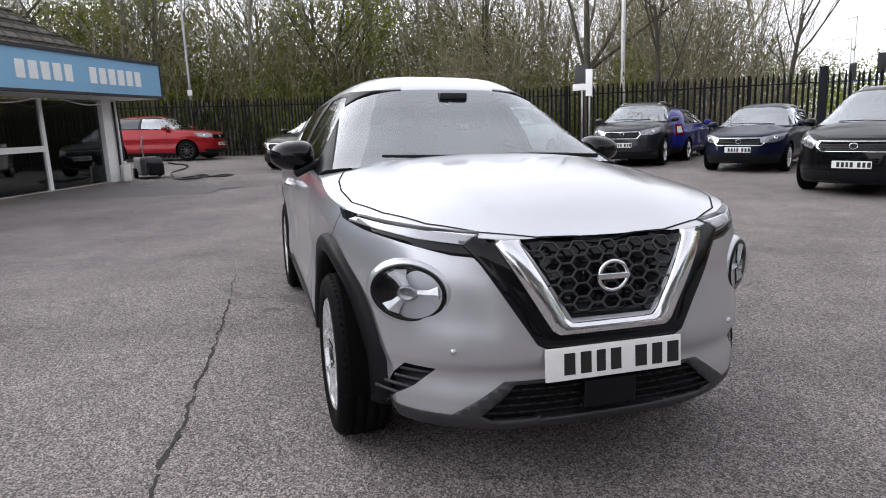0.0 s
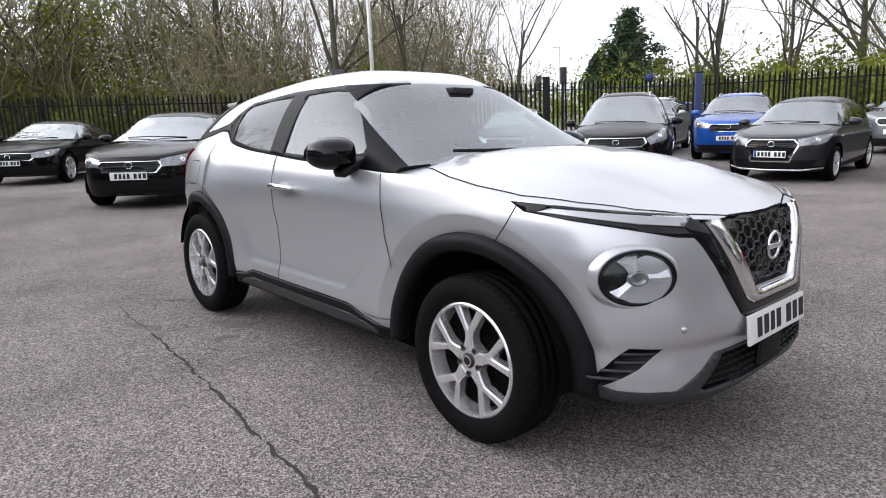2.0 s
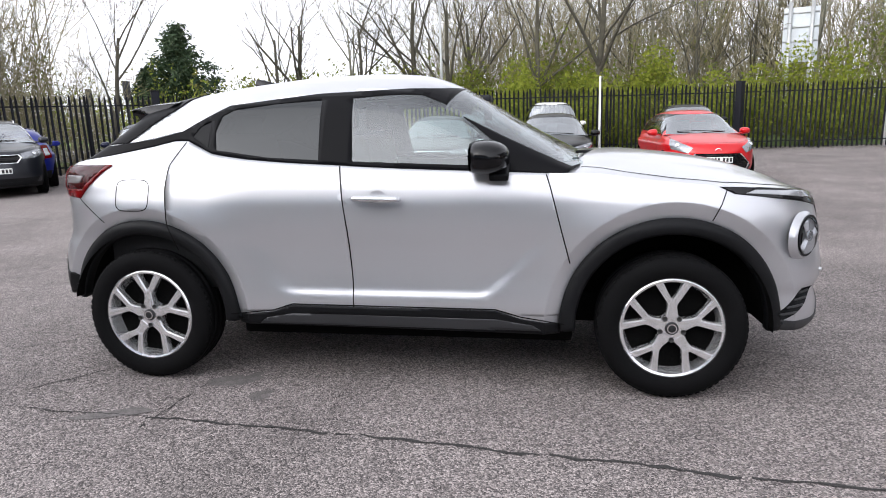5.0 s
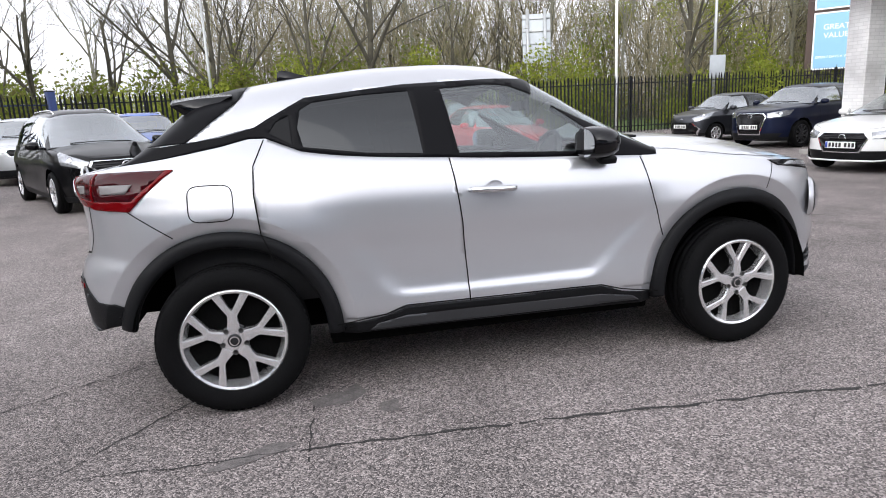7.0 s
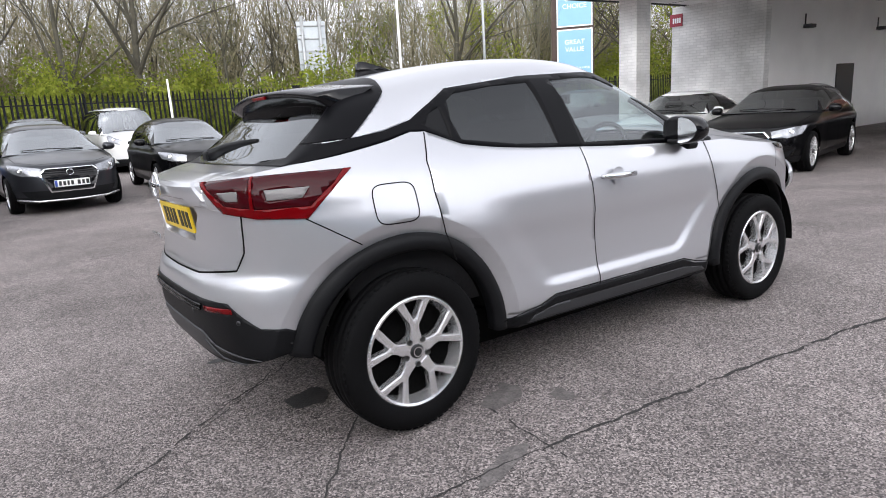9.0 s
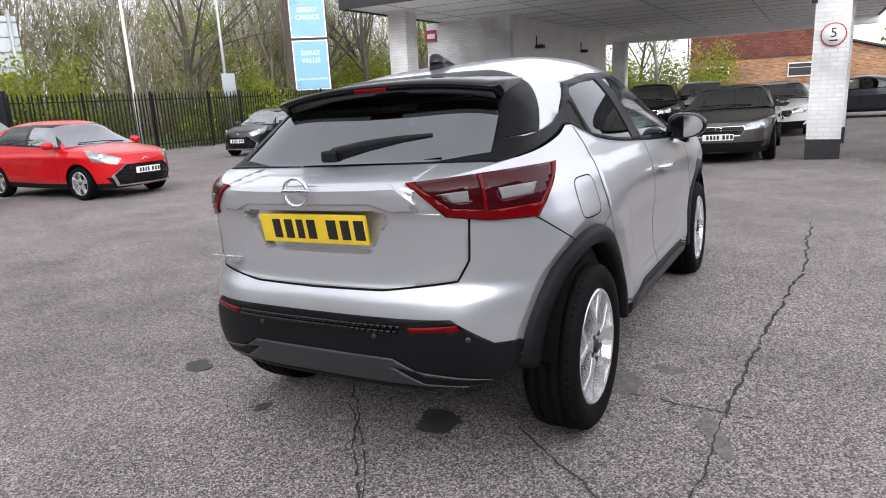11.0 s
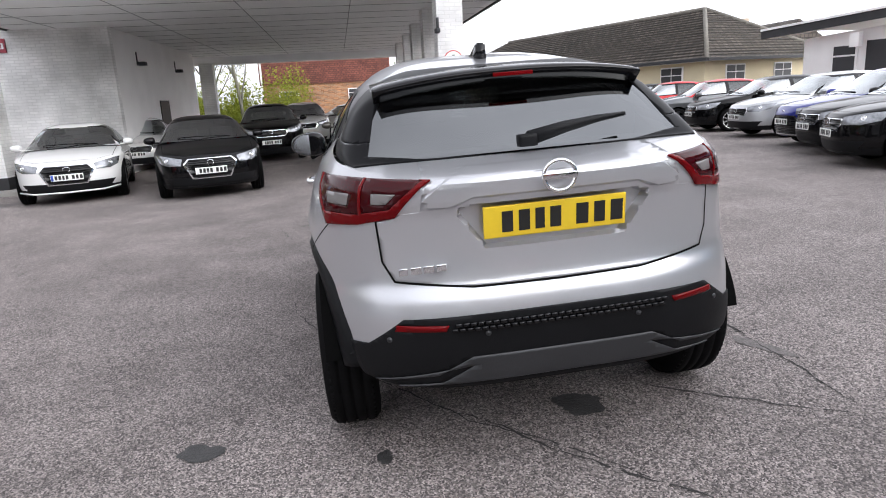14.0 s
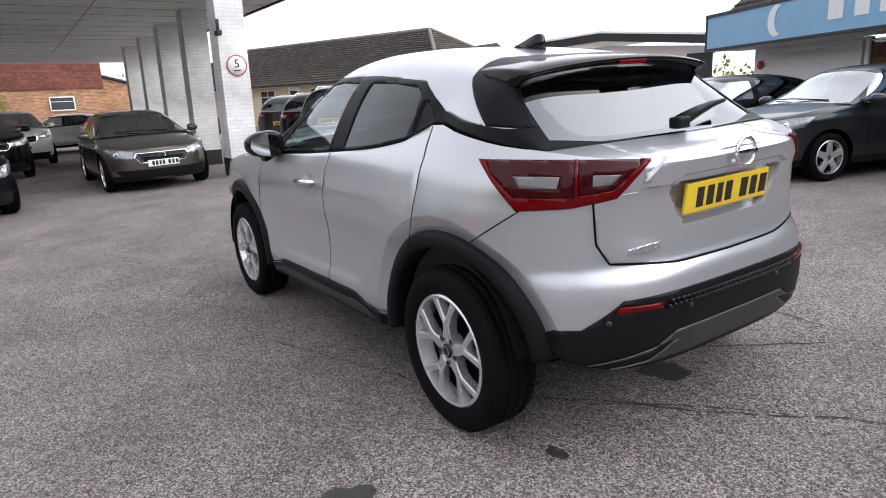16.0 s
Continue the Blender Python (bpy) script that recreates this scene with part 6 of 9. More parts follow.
ASPHALT = asphalt()
CRACK = surface("crack_filler", (0.035, 0.033, 0.032), 0.95, fine=90, bump=0.4)
OIL = surface("oil_stain", (0.035, 0.034, 0.034), 0.6, scale=14, fine=90, bump=0.5, vary=0.4)
DAMP = surface("damp_stain", (0.135, 0.122, 0.118), 0.8, scale=20, fine=90, bump=0.6, vary=0.5)
GRASS = surface("verge_grass", (0.10, 0.15, 0.035), 0.95, scale=1.2, fine=40, bump=0.8, vary=0.45, bump_dist=0.05)
ROAD = surface("far_road", (0.16, 0.16, 0.165), 0.9, scale=0.4, fine=60, vary=0.15)
PALISADE = surface("black_fence_steel", (0.006, 0.0065, 0.010), 0.55, vary=0.3, rand=0.3, bump=0.1, spec=0.2)
BLUE_STEEL = surface("blue_gate_steel", (0.015, 0.035, 0.13), 0.5, vary=0.2)
WHITE_BRICK = rows_material("white_painted_brick", (0.76, 0.755, 0.745), (0.66, 0.655, 0.645), 0.225, 0.075, 0.008, vary=0.05, rough=0.75)
WHITE_RENDER = surface("white_render", (0.85, 0.84, 0.83), 0.85, scale=1.2, fine=60, vary=0.09, bump=0.3)
WHITE_PAINT = surface("white_gloss_paint", (0.84, 0.84, 0.83), 0.5, scale=2, vary=0.06, bump=0.05)
CREAM = surface("cream_render", (0.66, 0.58, 0.40), 0.9, scale=1.2, vary=0.1)
PLINTH = surface("black_plinth_paint", (0.02, 0.02, 0.022), 0.7, vary=0.3)
SOFFIT = surface("soffit_boards", (0.87, 0.87, 0.86), 0.7, scale=0.7, vary=0.10, bump=0.05)
SOFFIT_JOINT = surface("soffit_joint", (0.16, 0.16, 0.16), 0.8, bump=0)
FASCIA_BLACK = surface("black_fascia", (0.022, 0.023, 0.026), 0.6, scale=3, vary=0.3)
SIGN_BLUE = surface("pale_blue_sign", (0.21, 0.42, 0.62), 0.45, scale=1.5, vary=0.07, bump=0.03)
SIGN_WHITE = surface("white_lettering", (0.78, 0.80, 0.80), 0.5, vary=0.05, bump=0)
SIGN_RED = surface("red_sign_ring", (0.50, 0.03, 0.04), 0.5, bump=0)
DIAL_RED = surface("red_dial_sign", (0.30, 0.03, 0.05), 0.5, bump=0)
GALV = surface("galvanised_post", (0.42, 0.43, 0.43), 0.5, 0.6, vary=0.15)
SIGN_BACK = surface("grey_sign_back", (0.42, 0.45, 0.47), 0.5, 0.3, vary=0.1)
BROWN_POST = surface("brown_post_paint", (0.05, 0.028, 0.02), 0.6, vary=0.2)
ROOF_TILE = rows_material("grey_brown_roof_tiles", (0.085, 0.072, 0.060), (0.025, 0.022, 0.02), 0.33, 0.30, 0.03, vary=0.35)
RED_TILE = rows_material("red_hung_tiles", (0.17, 0.055, 0.040), (0.06, 0.025, 0.02), 0.20, 0.12, 0.012, vary=0.25)
ORANGE_BRICK = rows_material("orange_brick", (0.34, 0.155, 0.070), (0.35, 0.28, 0.21), 0.225, 0.075, 0.010, vary=0.4)
SHOP_GLASS = glass("shop_window_glass", (0.26, 0.30, 0.30))
# the dimness inside the office is put into this dark grey
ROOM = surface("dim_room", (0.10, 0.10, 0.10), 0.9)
DARK_DOOR = surface("dark_door", (0.03, 0.032, 0.036), 0.5)
BARK = surface("bark", (0.066, 0.060, 0.043), 0.95, scale=4, fine=40, vary=0.4, bump=0.6)
BIRCH = surface("pale_bark", (0.185, 0.178, 0.135), 0.9, scale=4, fine=40, vary=0.35, bump=0.5)
LEAF = island_mix("spring_leaves", [(0.12, 0.16, 0.016), (0.20, 0.24, 0.026), (0.075, 0.11, 0.014), (0.30, 0.33, 0.05)], translucent=True)
SCRUB = island_mix("scrub_twigs_and_leaves", [(0.10, 0.095, 0.033), (0.17, 0.165, 0.045), (0.11, 0.140, 0.022), (0.22, 0.205, 0.075), (0.18, 0.22, 0.030)], translucent=True)
BLOSSOM = island_mix("blossom", [(0.55, 0.50, 0.48), (0.62, 0.58, 0.56), (0.40, 0.38, 0.33)])
NEEDLES = island_mix("fir_needles", [(0.02, 0.038, 0.018), (0.032, 0.058, 0.026), (0.05, 0.068, 0.03)])
HOSE = surface("black_hose", (0.015, 0.015, 0.016), 0.6)
WASHER = surface("grey_washer_casing", (0.06, 0.06, 0.065), 0.6, vary=0.3)
CAN = surface("white_canister", (0.72, 0.72, 0.68), 0.5)


def uv_box(ob):
    """Lays metres on every face, so that courses keep their size."""
    me = ob.data
    uv = me.uv_layers.new(name="UVMap")
    for poly in me.polygons:
        nr = poly.normal
        a = Vector((0, 0, 1)) if abs(nr.z) < 0.95 else Vector((0, 1, 0))
        e1 = a.cross(nr).normalized()
        e2 = nr.cross(e1)
        for li in poly.loop_indices:
            co = me.vertices[me.loops[li].vertex_index].co
            uv.data[li].uv = (co.dot(e1), co.dot(e2))
    return ob


def structure(name, bm, mat, m, label, category):
    ob = obj(name, bm, mat, smooth=False)
    ob.matrix_world = m
    uv_box(ob)
    return tagged(ob, label, category, kind="structure")


# ---------------------------------------------------------------- ground
def build_ground():
    bm = bmesh.new()
    near = [k * 0.5 for k in range(-28, 29)]
    xs = ys = [-900, -200, -90, -45, -30, -20] + near + [20, 30, 45, 90, 200, 900]
    vs = [[bm.verts.new((x, y, gz(x, y))) for y in ys] for x in xs]
    for i in range(len(xs) - 1):
        for j in range(len(ys) - 1):
            bm.faces.new((vs[i][j], vs[i + 1][j], vs[i + 1][j + 1], vs[i][j + 1]))
    tagged(obj("ground", bm, ASPHALT, smooth=False), "worn grey-brown asphalt of a car sales lot", "ground", kind="structure")


def crack(pts, width, seed, z=0.003):
    """A broken, wandering line of dark filler, lying in the lot."""
    rnd = random.Random(seed)
    bm = bmesh.new()
    line = []
    for p, q in zip(pts, pts[1:]):
        d = math.dist(p, q)
        k = max(1, int(d / 0.035))
        line += [(p[0] + (q[0] - p[0]) * i / k, p[1] + (q[1] - p[1]) * i / k) for i in range(k)]
    line.append(pts[-1])
    off, last = 0.0, None
    for i, (x, y) in enumerate(line):
        off = off * 0.86 + rnd.uniform(-0.010, 0.010)
        a, b = line[max(0, i - 1)], line[min(len(line) - 1, i + 1)]
        d = math.dist(a, b) or 1
        nx, ny = -(b[1] - a[1]) / d, (b[0] - a[0]) / d
        w = width * rnd.uniform(0.25, 1.0) * (0.4 + 0.6 * math.sin(math.pi * min(1, max(0, i / (len(line) - 1)))) ** 0.3)
        cur = tuple(bm.verts.new((px, py, gz(px, py) + z)) for px, py in ((x + nx * (off + q * w / 2), y + ny * (off + q * w / 2)) for q in (-1, 1)))
        if last and rnd.random() > 0.06:
            bm.faces.new((last[0], cur[0], cur[1], last[1]))
        last = cur
    ob = obj("asphalt_crack", bm, CRACK, smooth=False)
    tagged(ob, "dark wandering crack in the worn asphalt", "crack", "cracks in the asphalt", "structure")


def stain(x, y, rx, ry, mat, seed, label, z=0.004, turn=0):
    rnd = random.Random(seed)
    bm = bmesh.new()
    ph = [rnd.uniform(0, 6.28) for _ in range(5)]
    c = bm.verts.new((0, 0, z))
    ring = []
    for k in range(40):
        a = k * 2 * math.pi / 40
        f = 1 + sum(0.16 / (i + 1) * math.sin((i + 2) * a + ph[i]) for i in range(5)) + rnd.uniform(-0.06, 0.06)
        ring.append(bm.verts.new((rx * f * math.cos(a), ry * f * math.sin(a), z)))
    for k in range(40):
        bm.faces.new((c, ring[k], ring[(k + 1) % 40]))
    ob = obj("ground_stain", bm, mat, smooth=False)
    ob.matrix_world = on_lot(x, y, turn)
    tagged(ob, label, "stain", "stains on the asphalt", "structure")


def sheet(name, poly, mat, label, z=0.03):
    bm = bmesh.new()
    bm.faces.new([bm.verts.new((x, y, gz(x, y) + z)) for x, y in poly])
    bmesh.ops.subdivide_edges(bm, edges=bm.edges, cuts=6, use_grid_fill=True)
    for v in bm.verts:
        v.co.z = gz(v.co.x, v.co.y) + z
    bmesh.ops.recalc_face_normals(bm, faces=bm.faces)
    for f in bm.faces:
        if f.normal.z < 0:
            f.normal_flip()
    tagged(obj(name, bm, mat, smooth=False), label, name.replace("_", " "), kind="structure")


build_ground()
LONG = [(3.6, -1.60), (2.69, -1.56), (1.81, -1.57), (1.34, -1.53), (1.01, -1.48), (0.57, -1.46), (0.10, -1.40), (-0.40, -1.36), (-1.07, -1.315)]
crack(LONG, 0.028, 3)
crack([(-1.07, -1.315), (-1.5, -1.30), (-1.92, -1.29)], 0.010, 4)
crack([(-1.45, 0.36), (-1.69, 0.12), (-1.85, 0.03), (-2.08, -0.18), (-2.5, -0.5)], 0.014, 5)
crack([(-1.45, -0.52), (-1.62, -0.71), (-1.81, -0.95), (-2.0, -1.2)], 0.014, 6)
crack([(3.82, 1.52), (3.4, 1.42), (3.11, 1.35)], 0.018, 7)
crack([(0.6, 1.15), (0.29, 1.11), (-0.81, 0.74), (-1.56, 0.29), (-2.16, -0.26)], 0.011, 8)
crack([(-1.05, -1.46), (-1.02, -1.15), (-0.99, -0.86)], 0.012, 9)
crack([(4.6, 2.9), (5.2, 2.2), (5.6, 1.2)], 0.02, 10)
crack([(-4.0, 3.6), (-2.6, 4.5), (-1.0, 5.0), (1.5, 5.3)], 0.016, 11)
stain(-1.56, -0.21, 0.10, 0.11, OIL, 1, "black oil stain on the asphalt")
stain(-1.49, 1.42, 0.075, 0.09, OIL, 2, "dark patch of tar on the asphalt")
stain(-1.745, 0.665, 0.045, 0.035, OIL, 3, "small dark oil spot on the asphalt")
for i, (x, y, a, b) in enumerate(((-0.90, -0.86, 0.11, 0.07), (-1.25, -1.30, 0.16, 0.05), (-0.65, -1.02, 0.06, 0.05), (-0.80, -0.82, 0.10, 0.05), (-9.3, -3.2, 2.3, 0.8), (-13.0, -1.7, 1.6, 0.5), (8.6, 8.0, 1.8, 0.25))):
    stain(x, y, a, b, DAMP, 20 + i, "damp darker patch on the asphalt", z=0.0025, turn=20 * i)
sheet("verge", [(-70, 18.0), (-13.2, 16.2), (-10.0, 20.6), (9.0, 22.2), (60, 21.8), (60, 60), (-70, 75)], GRASS, "rough green grass verge beyond the fence")
sheet("road", [(-80, 22), (-16, 20.0), (-13.5, 25), (-60, 44), (-80, 44)], ROAD, "grey road surface seen through the fence", z=0.05)
sheet("wood_floor", [(-24.9, -30), (-24.0, 0.6), (-12.8, 15.4), (-40, 22), (-80, 10), (-80, -30)], surface("leaf_litter", (0.09, 0.075, 0.04), 0.95, scale=1.5, fine=30, vary=0.5, bump=0.8, bump_dist=0.05), "brown leaf litter under the trees", z=0.035)

# ---------------------------------------------------------------- the silver car
build_crossover()

# ---------------------------------------------------------------- parked cars
P_BLACK = paint("black_paint", (0.0025, 0.0025, 0.003), 0.0, 0.3, 0.5, 0.04)
P_GREY = paint("dark_grey_paint", (0.034, 0.036, 0.042), 0.7, 0.28, 0.6)
P_MIDGREY = paint("mid_grey_paint", (0.13, 0.135, 0.14), 0.6, 0.35)
P_NAVY = paint("navy_paint", (0.005, 0.008, 0.026), 0.3, 0.3, 0.45, 0.08)
P_BLUE = paint("bright_blue_paint", (0.015, 0.09, 0.42), 0.5, 0.3)
P_RED = paint("red_paint", (0.50, 0.008, 0.012), 0.1, 0.3, 0.7)
P_WINE = paint("deep_red_paint", (0.30, 0.005, 0.010), 0.4, 0.3, 0.8)
P_WHITE = paint("white_paint", (0.72, 0.72, 0.71), 0.0, 0.3)
P_BRONZE = paint("bronze_grey_paint", (0.10, 0.092, 0.082), 0.7, 0.32)
P_SILVER = paint("pale_silver_paint", (0.50, 0.51, 0.52), 0.7, 0.34)
P_DEEP = paint("near_black_grey_paint", (0.012, 0.013, 0.018), 0.6, 0.27, 0.5, 0.08)
P_INK = paint("royal_blue_paint", (0.012, 0.02, 0.20), 0.4, 0.3)

parked_car("mpv", -3.44, 7.50, -62, P_BLACK, "black people carrier with roof rails", name="people_carrier", wheel="s5", style="wide", lamp="tall", rails=True)
parked_car("hatchback", -7.42, 8.95, -56, P_NAVY, "dark navy hatchback with a chrome grille bar", wheel="s5", style="wide", lamp="slim", name="family_hatchback")
parked_car("suv", -10.3, 7.95, -46, P_GREY, "dark grey crossover with silver roof rails", wheel="s5", style="bar", rails=True, clad=True, name="crossover_car")
parked_car("hatchback", -13.9, 12.6, 130, P_INK, "blue estate car parked by the fence", wheel="s5", name="estate_car")
parked_car("suv", -6.9, 13.7, -72, P_SILVER, "pale silver crossover with roof rails by the gate", wheel="s5", style="bar", rails=True, name="crossover_car")
parked_car("hatchback", -10.6, 18.6, -125, P_INK, "blue hatchback beyond the palisade gate", wheel="s5", name="hatchback")
parked_car("family_hatch", -6.85, 0.36, -39, P_BLACK, "black hatchback with dark wheels", wheel="s5", rim_mat=ALLOY_DARK, style="bar")
parked_car("suv", -11.6, 4.0, -53, P_WHITE, "white crossover with roof rails", wheel="s5", rails=True, name="crossover_car")
parked_car("saloon", -13.5, -0.09, -36, P_BLACK, "black saloon with silver alloy wheels", wheel="s5", style="wide")
parked_car("suv", -21.3, -1.75, 66, P_WINE, "deep red sports utility car with black wheels", wheel="s10", rim_mat=ALLOY_DARK, style="wide")
parked_car("suv", -3.9, 12.95, -72, P_BLUE, "bright blue sports utility car with roof rails", wheel="s5", style="bar", rails=True, clad=True)
parked_car("hatchback", -1.48, 9.22, -86, P_GREY, "dark grey hatchback with a tall grille and silver splitter", wheel="s10", style="tall", band=True, splitter=ALLOY)
parked_car("suv", -1.25, 16.0, -90, P_MIDGREY, "grey sports utility car by the fence", wheel="s5", style="bar")
parked_car("hatchback", 0.95, 9.80, -90, P_BLACK, "black hatchback with a deep lower grille", wheel="s5", style="deep", lamp="slim")
parked_car("van", 1.15, 16.6, -86, P_WHITE, "white panel van by the fence", wheel="s7", style="bar", lamp="tall")
parked_car("hatchback", 4.05, 9.25, -87, P_RED, "bright red hatchback by the palisade fence", wheel="s5", style="deep", lamp="tall")
parked_car("suv", 5.0, 15.6, -95, P_BLACK, "black sports utility car behind a red hatchback", wheel="s5", style="bar")
parked_car("city_car", 11.1, 14.4, 188, P_GREY, "small dark grey city car beside the fence", wheel="s7", style="deep", lamp="tall")
parked_car("suv", 10.95, 11.12, 194, P_NAVY, "dark navy sports utility car with a large grille", wheel="s10", rim_mat=ALLOY_DARK, style="tall")
parked_car("saloon", 8.39, 5.60, 194, P_WHITE, "white saloon with a black grille", wheel="s10", rim_mat=ALLOY_DARK, style="tall", band=True, splitter=P_WHITE)
parked_car("saloon", 7.58, 2.96, 192, P_BLACK, "black coupe with silver wheels under the canopy", wheel="s10", style="tall", name="coupe")
parked_car("saloon", 9.0, -0.05, 181, P_BRONZE, "bronze-grey estate car under the canopy", wheel="s5", style="bar", name="estate_car")
parked_car("mpv", 8.45, -3.07, -39, P_DEEP, "dark grey people carrier beside the canopy", name="people_carrier", wheel="s10", rails=True, from_nose=False)
parked_car("suv", 12.4, -4.2, -35, P_BLACK, "black sports utility car beside the canopy pillars", wheel="s10", from_nose=False, rails=True)
parked_car("suv", 15.4, -4.6, -35, P_GREY, "grey sports utility car beside the canopy pillars", wheel="s10", from_nose=False)
# cars further back under the canopy
for kd, x, y, hd, col, lb in (("suv", 14.6, 2.6, 186, P_BLACK, "black car deep under the canopy"), ("suv", 19.0, 1.9, 183, P_WHITE, "white car at the back of the canopy"), ("saloon", 15.2, -0.6, 181, P_WHITE, "white car behind the estate car"), ("saloon", 24.0, -0.3, 90, P_GREY, "dark saloon beyond the canopy"), ("family_hatch", 14.5, 6.2, 190, P_WHITE, "white hatchback behind the white saloon"), ("family_hatch", 26.5, 2.6, 75, P_SILVER, "silver hatchback beyond the canopy"), ("hatchback", 27.5, 5.2, 75, P_WHITE, "white hatchback beyond the canopy"), ("hatchback", 15.8, 10.8, 190, P_SILVER, "pale car behind the canopy pillar")):
    parked_car(kd, x, y, hd, col, lb, wheel="s5", name="parked_car")
# the row along the low buildings
ROW = [("family_hatch", 22.4, -9.6, 75, P_BLACK, "black hatchback at the end of the row", "s5", None), ("city_car", 19.7, -9.7, 75, P_RED, "small bright red city car", "s10", None), ("hatchback", 16.4, -9.25, 78, P_MIDGREY, "grey hatchback with a red roof and dark wheels", "s5", ALLOY_DARK), ("family_hatch", 13.6, -9.2, 80, P_BLACK, "black hatchback with bright alloy wheels", "s10", None), ("family_hatch", 10.64, -8.73, 84, P_SILVER, "pale silver hatchback in the row", "s5", None), ("hatchback", 7.9, -8.0, 78, P_INK, "royal blue hatchback in the row", "s5", ALLOY_DARK), ("family_hatch", 6.3, -7.25, 74, P_BLACK, "black hatchback in the row", "s10", None), ("family_hatch", 4.81, -6.5, 66, P_BLACK, "black hatchback with lattice alloy wheels", "s10", None), ("hatchback", 1.8, -5.85, 73, P_GREY, "grey hot hatchback with five-spoke wheels", "s5", None)]
for kd, x, y, hd, col, lb, wh, rm in ROW:
    parked_car(kd, x, y, hd, col, lb, wheel=wh, rim_mat=rm, style="deep" if kd == "hatchback" else "bar", roof=P_RED if "red roof" in lb else None)
parked_car("hatchback", 14.3, -13.2, 104, P_RED, "red car behind the row", wheel="s5", name="parked_car")


# ---------------------------------------------------------------- palisade fence
def pale_mesh():
    bm = bmesh.new()
    w, t, h = 0.034, 0.010, 2.0
    prof = [(-w, -t), (0, t), (w, -t)]
    lv = [0.0, h - 0.14, h - 0.05]
    rows = [[bm.verts.new((x * (1 if z < h - 0.06 else 0.55), y, z)) for x, y in prof] for z in lv]
    tip = bm.verts.new((0, 0.0, h + 0.02))
    for a, b in zip(rows, rows[1:]):
        for k in range(2):
            bm.faces.new((a[k], a[k + 1], b[k + 1], b[k]))
    for k in range(2):
        bm.faces.new((rows[-1][k], rows[-1][k + 1], tip))
    me = bpy.data.meshes.new("pale")
    bm.to_mesh(me)
    bm.free()
    me.materials.append(PALISADE)
    return me


PALE = pale_mesh()


def fence(pts, height=2.2, mat=None, label="black steel palisade fence", pitch=0.155):
    (x0, y0), (x1, y1) = pts
    ln = math.dist(*pts)
    a = math.atan2(y1 - y0, x1 - x0)
    root = thing("palisade_fence", pose(x0, y0, gz(x0, y0), 0, 0, math.degrees(a)), label, "fence", kind="structure")
    dz = (gz(x1, y1) - gz(x0, y0)) / ln
    for z in (0.28, height - 0.30):
        b = bmesh.new()
        tube(b, [(0, 0.03, z), (ln, 0.03, z + dz * ln)], 0.026, 4)
        part("rail", b, mat or PALISADE, root)
    for i in range(int(ln / 2.75) + 1):
        q = min(ln, i * 2.75)
        part("post", one_box(q, 0.075, height / 2 + dz * q, 0.06, 0.06, height, 0.006), mat or PALISADE, root)
    rnd = random.Random(int(ln * 10))
    for i in range(int(ln / pitch)):
        o = new("pale", PALE)
        o.parent = root
        q = (i + 0.5) * pitch
        o.matrix_local = Matrix.Translation((q, 0, dz * q + 0.05 + rnd.uniform(-0.012, 0.012))) @ Matrix.Rotation(radians(rnd.uniform(-0.9, 0.9)), 4, "Y") @ Matrix.Diagonal((1, 1, (height - 0.05) / 2.0, 1))


fence([(-24.6, -9.0), (-23.6, 0.2)], 2.3)
fence([(-23.6, 0.2), (-17.8, 7.4)], 2.3)
fence([(-17.8, 7.4), (-11.0, 15.0)], 2.3)
fence([(-11.0, 15.0), (-7.9, 19.4)], 2.3, mat=BLUE_STEEL, label="blue steel palisade gate")
fence([(-7.9, 19.4), (7.6, 20.9)], 2.3)
fence([(7.6, 20.9), (17.6, 20.8)], 2.3)
fence([(17.6, 20.8), (40.0, 20.6)], 2.3)
for x, y, h in ((-11.0, 15.0, 2.4), (-7.9, 19.4, 2.4), (7.6, 20.8, 2.35)):
    t = thing("gate_post", upright(x, y, 40), "dark square steel post in the fence", "post", "fence posts")
    part("shaft", one_box(0, 0, h / 2, 0.22, 0.22, h, 0.01), PALISADE if x != -7.9 else BLUE_STEEL, t)
    part("cap", one_box(0, 0, h + 0.02, 0.25, 0.25, 0.04, 0.008), PALISADE, t)


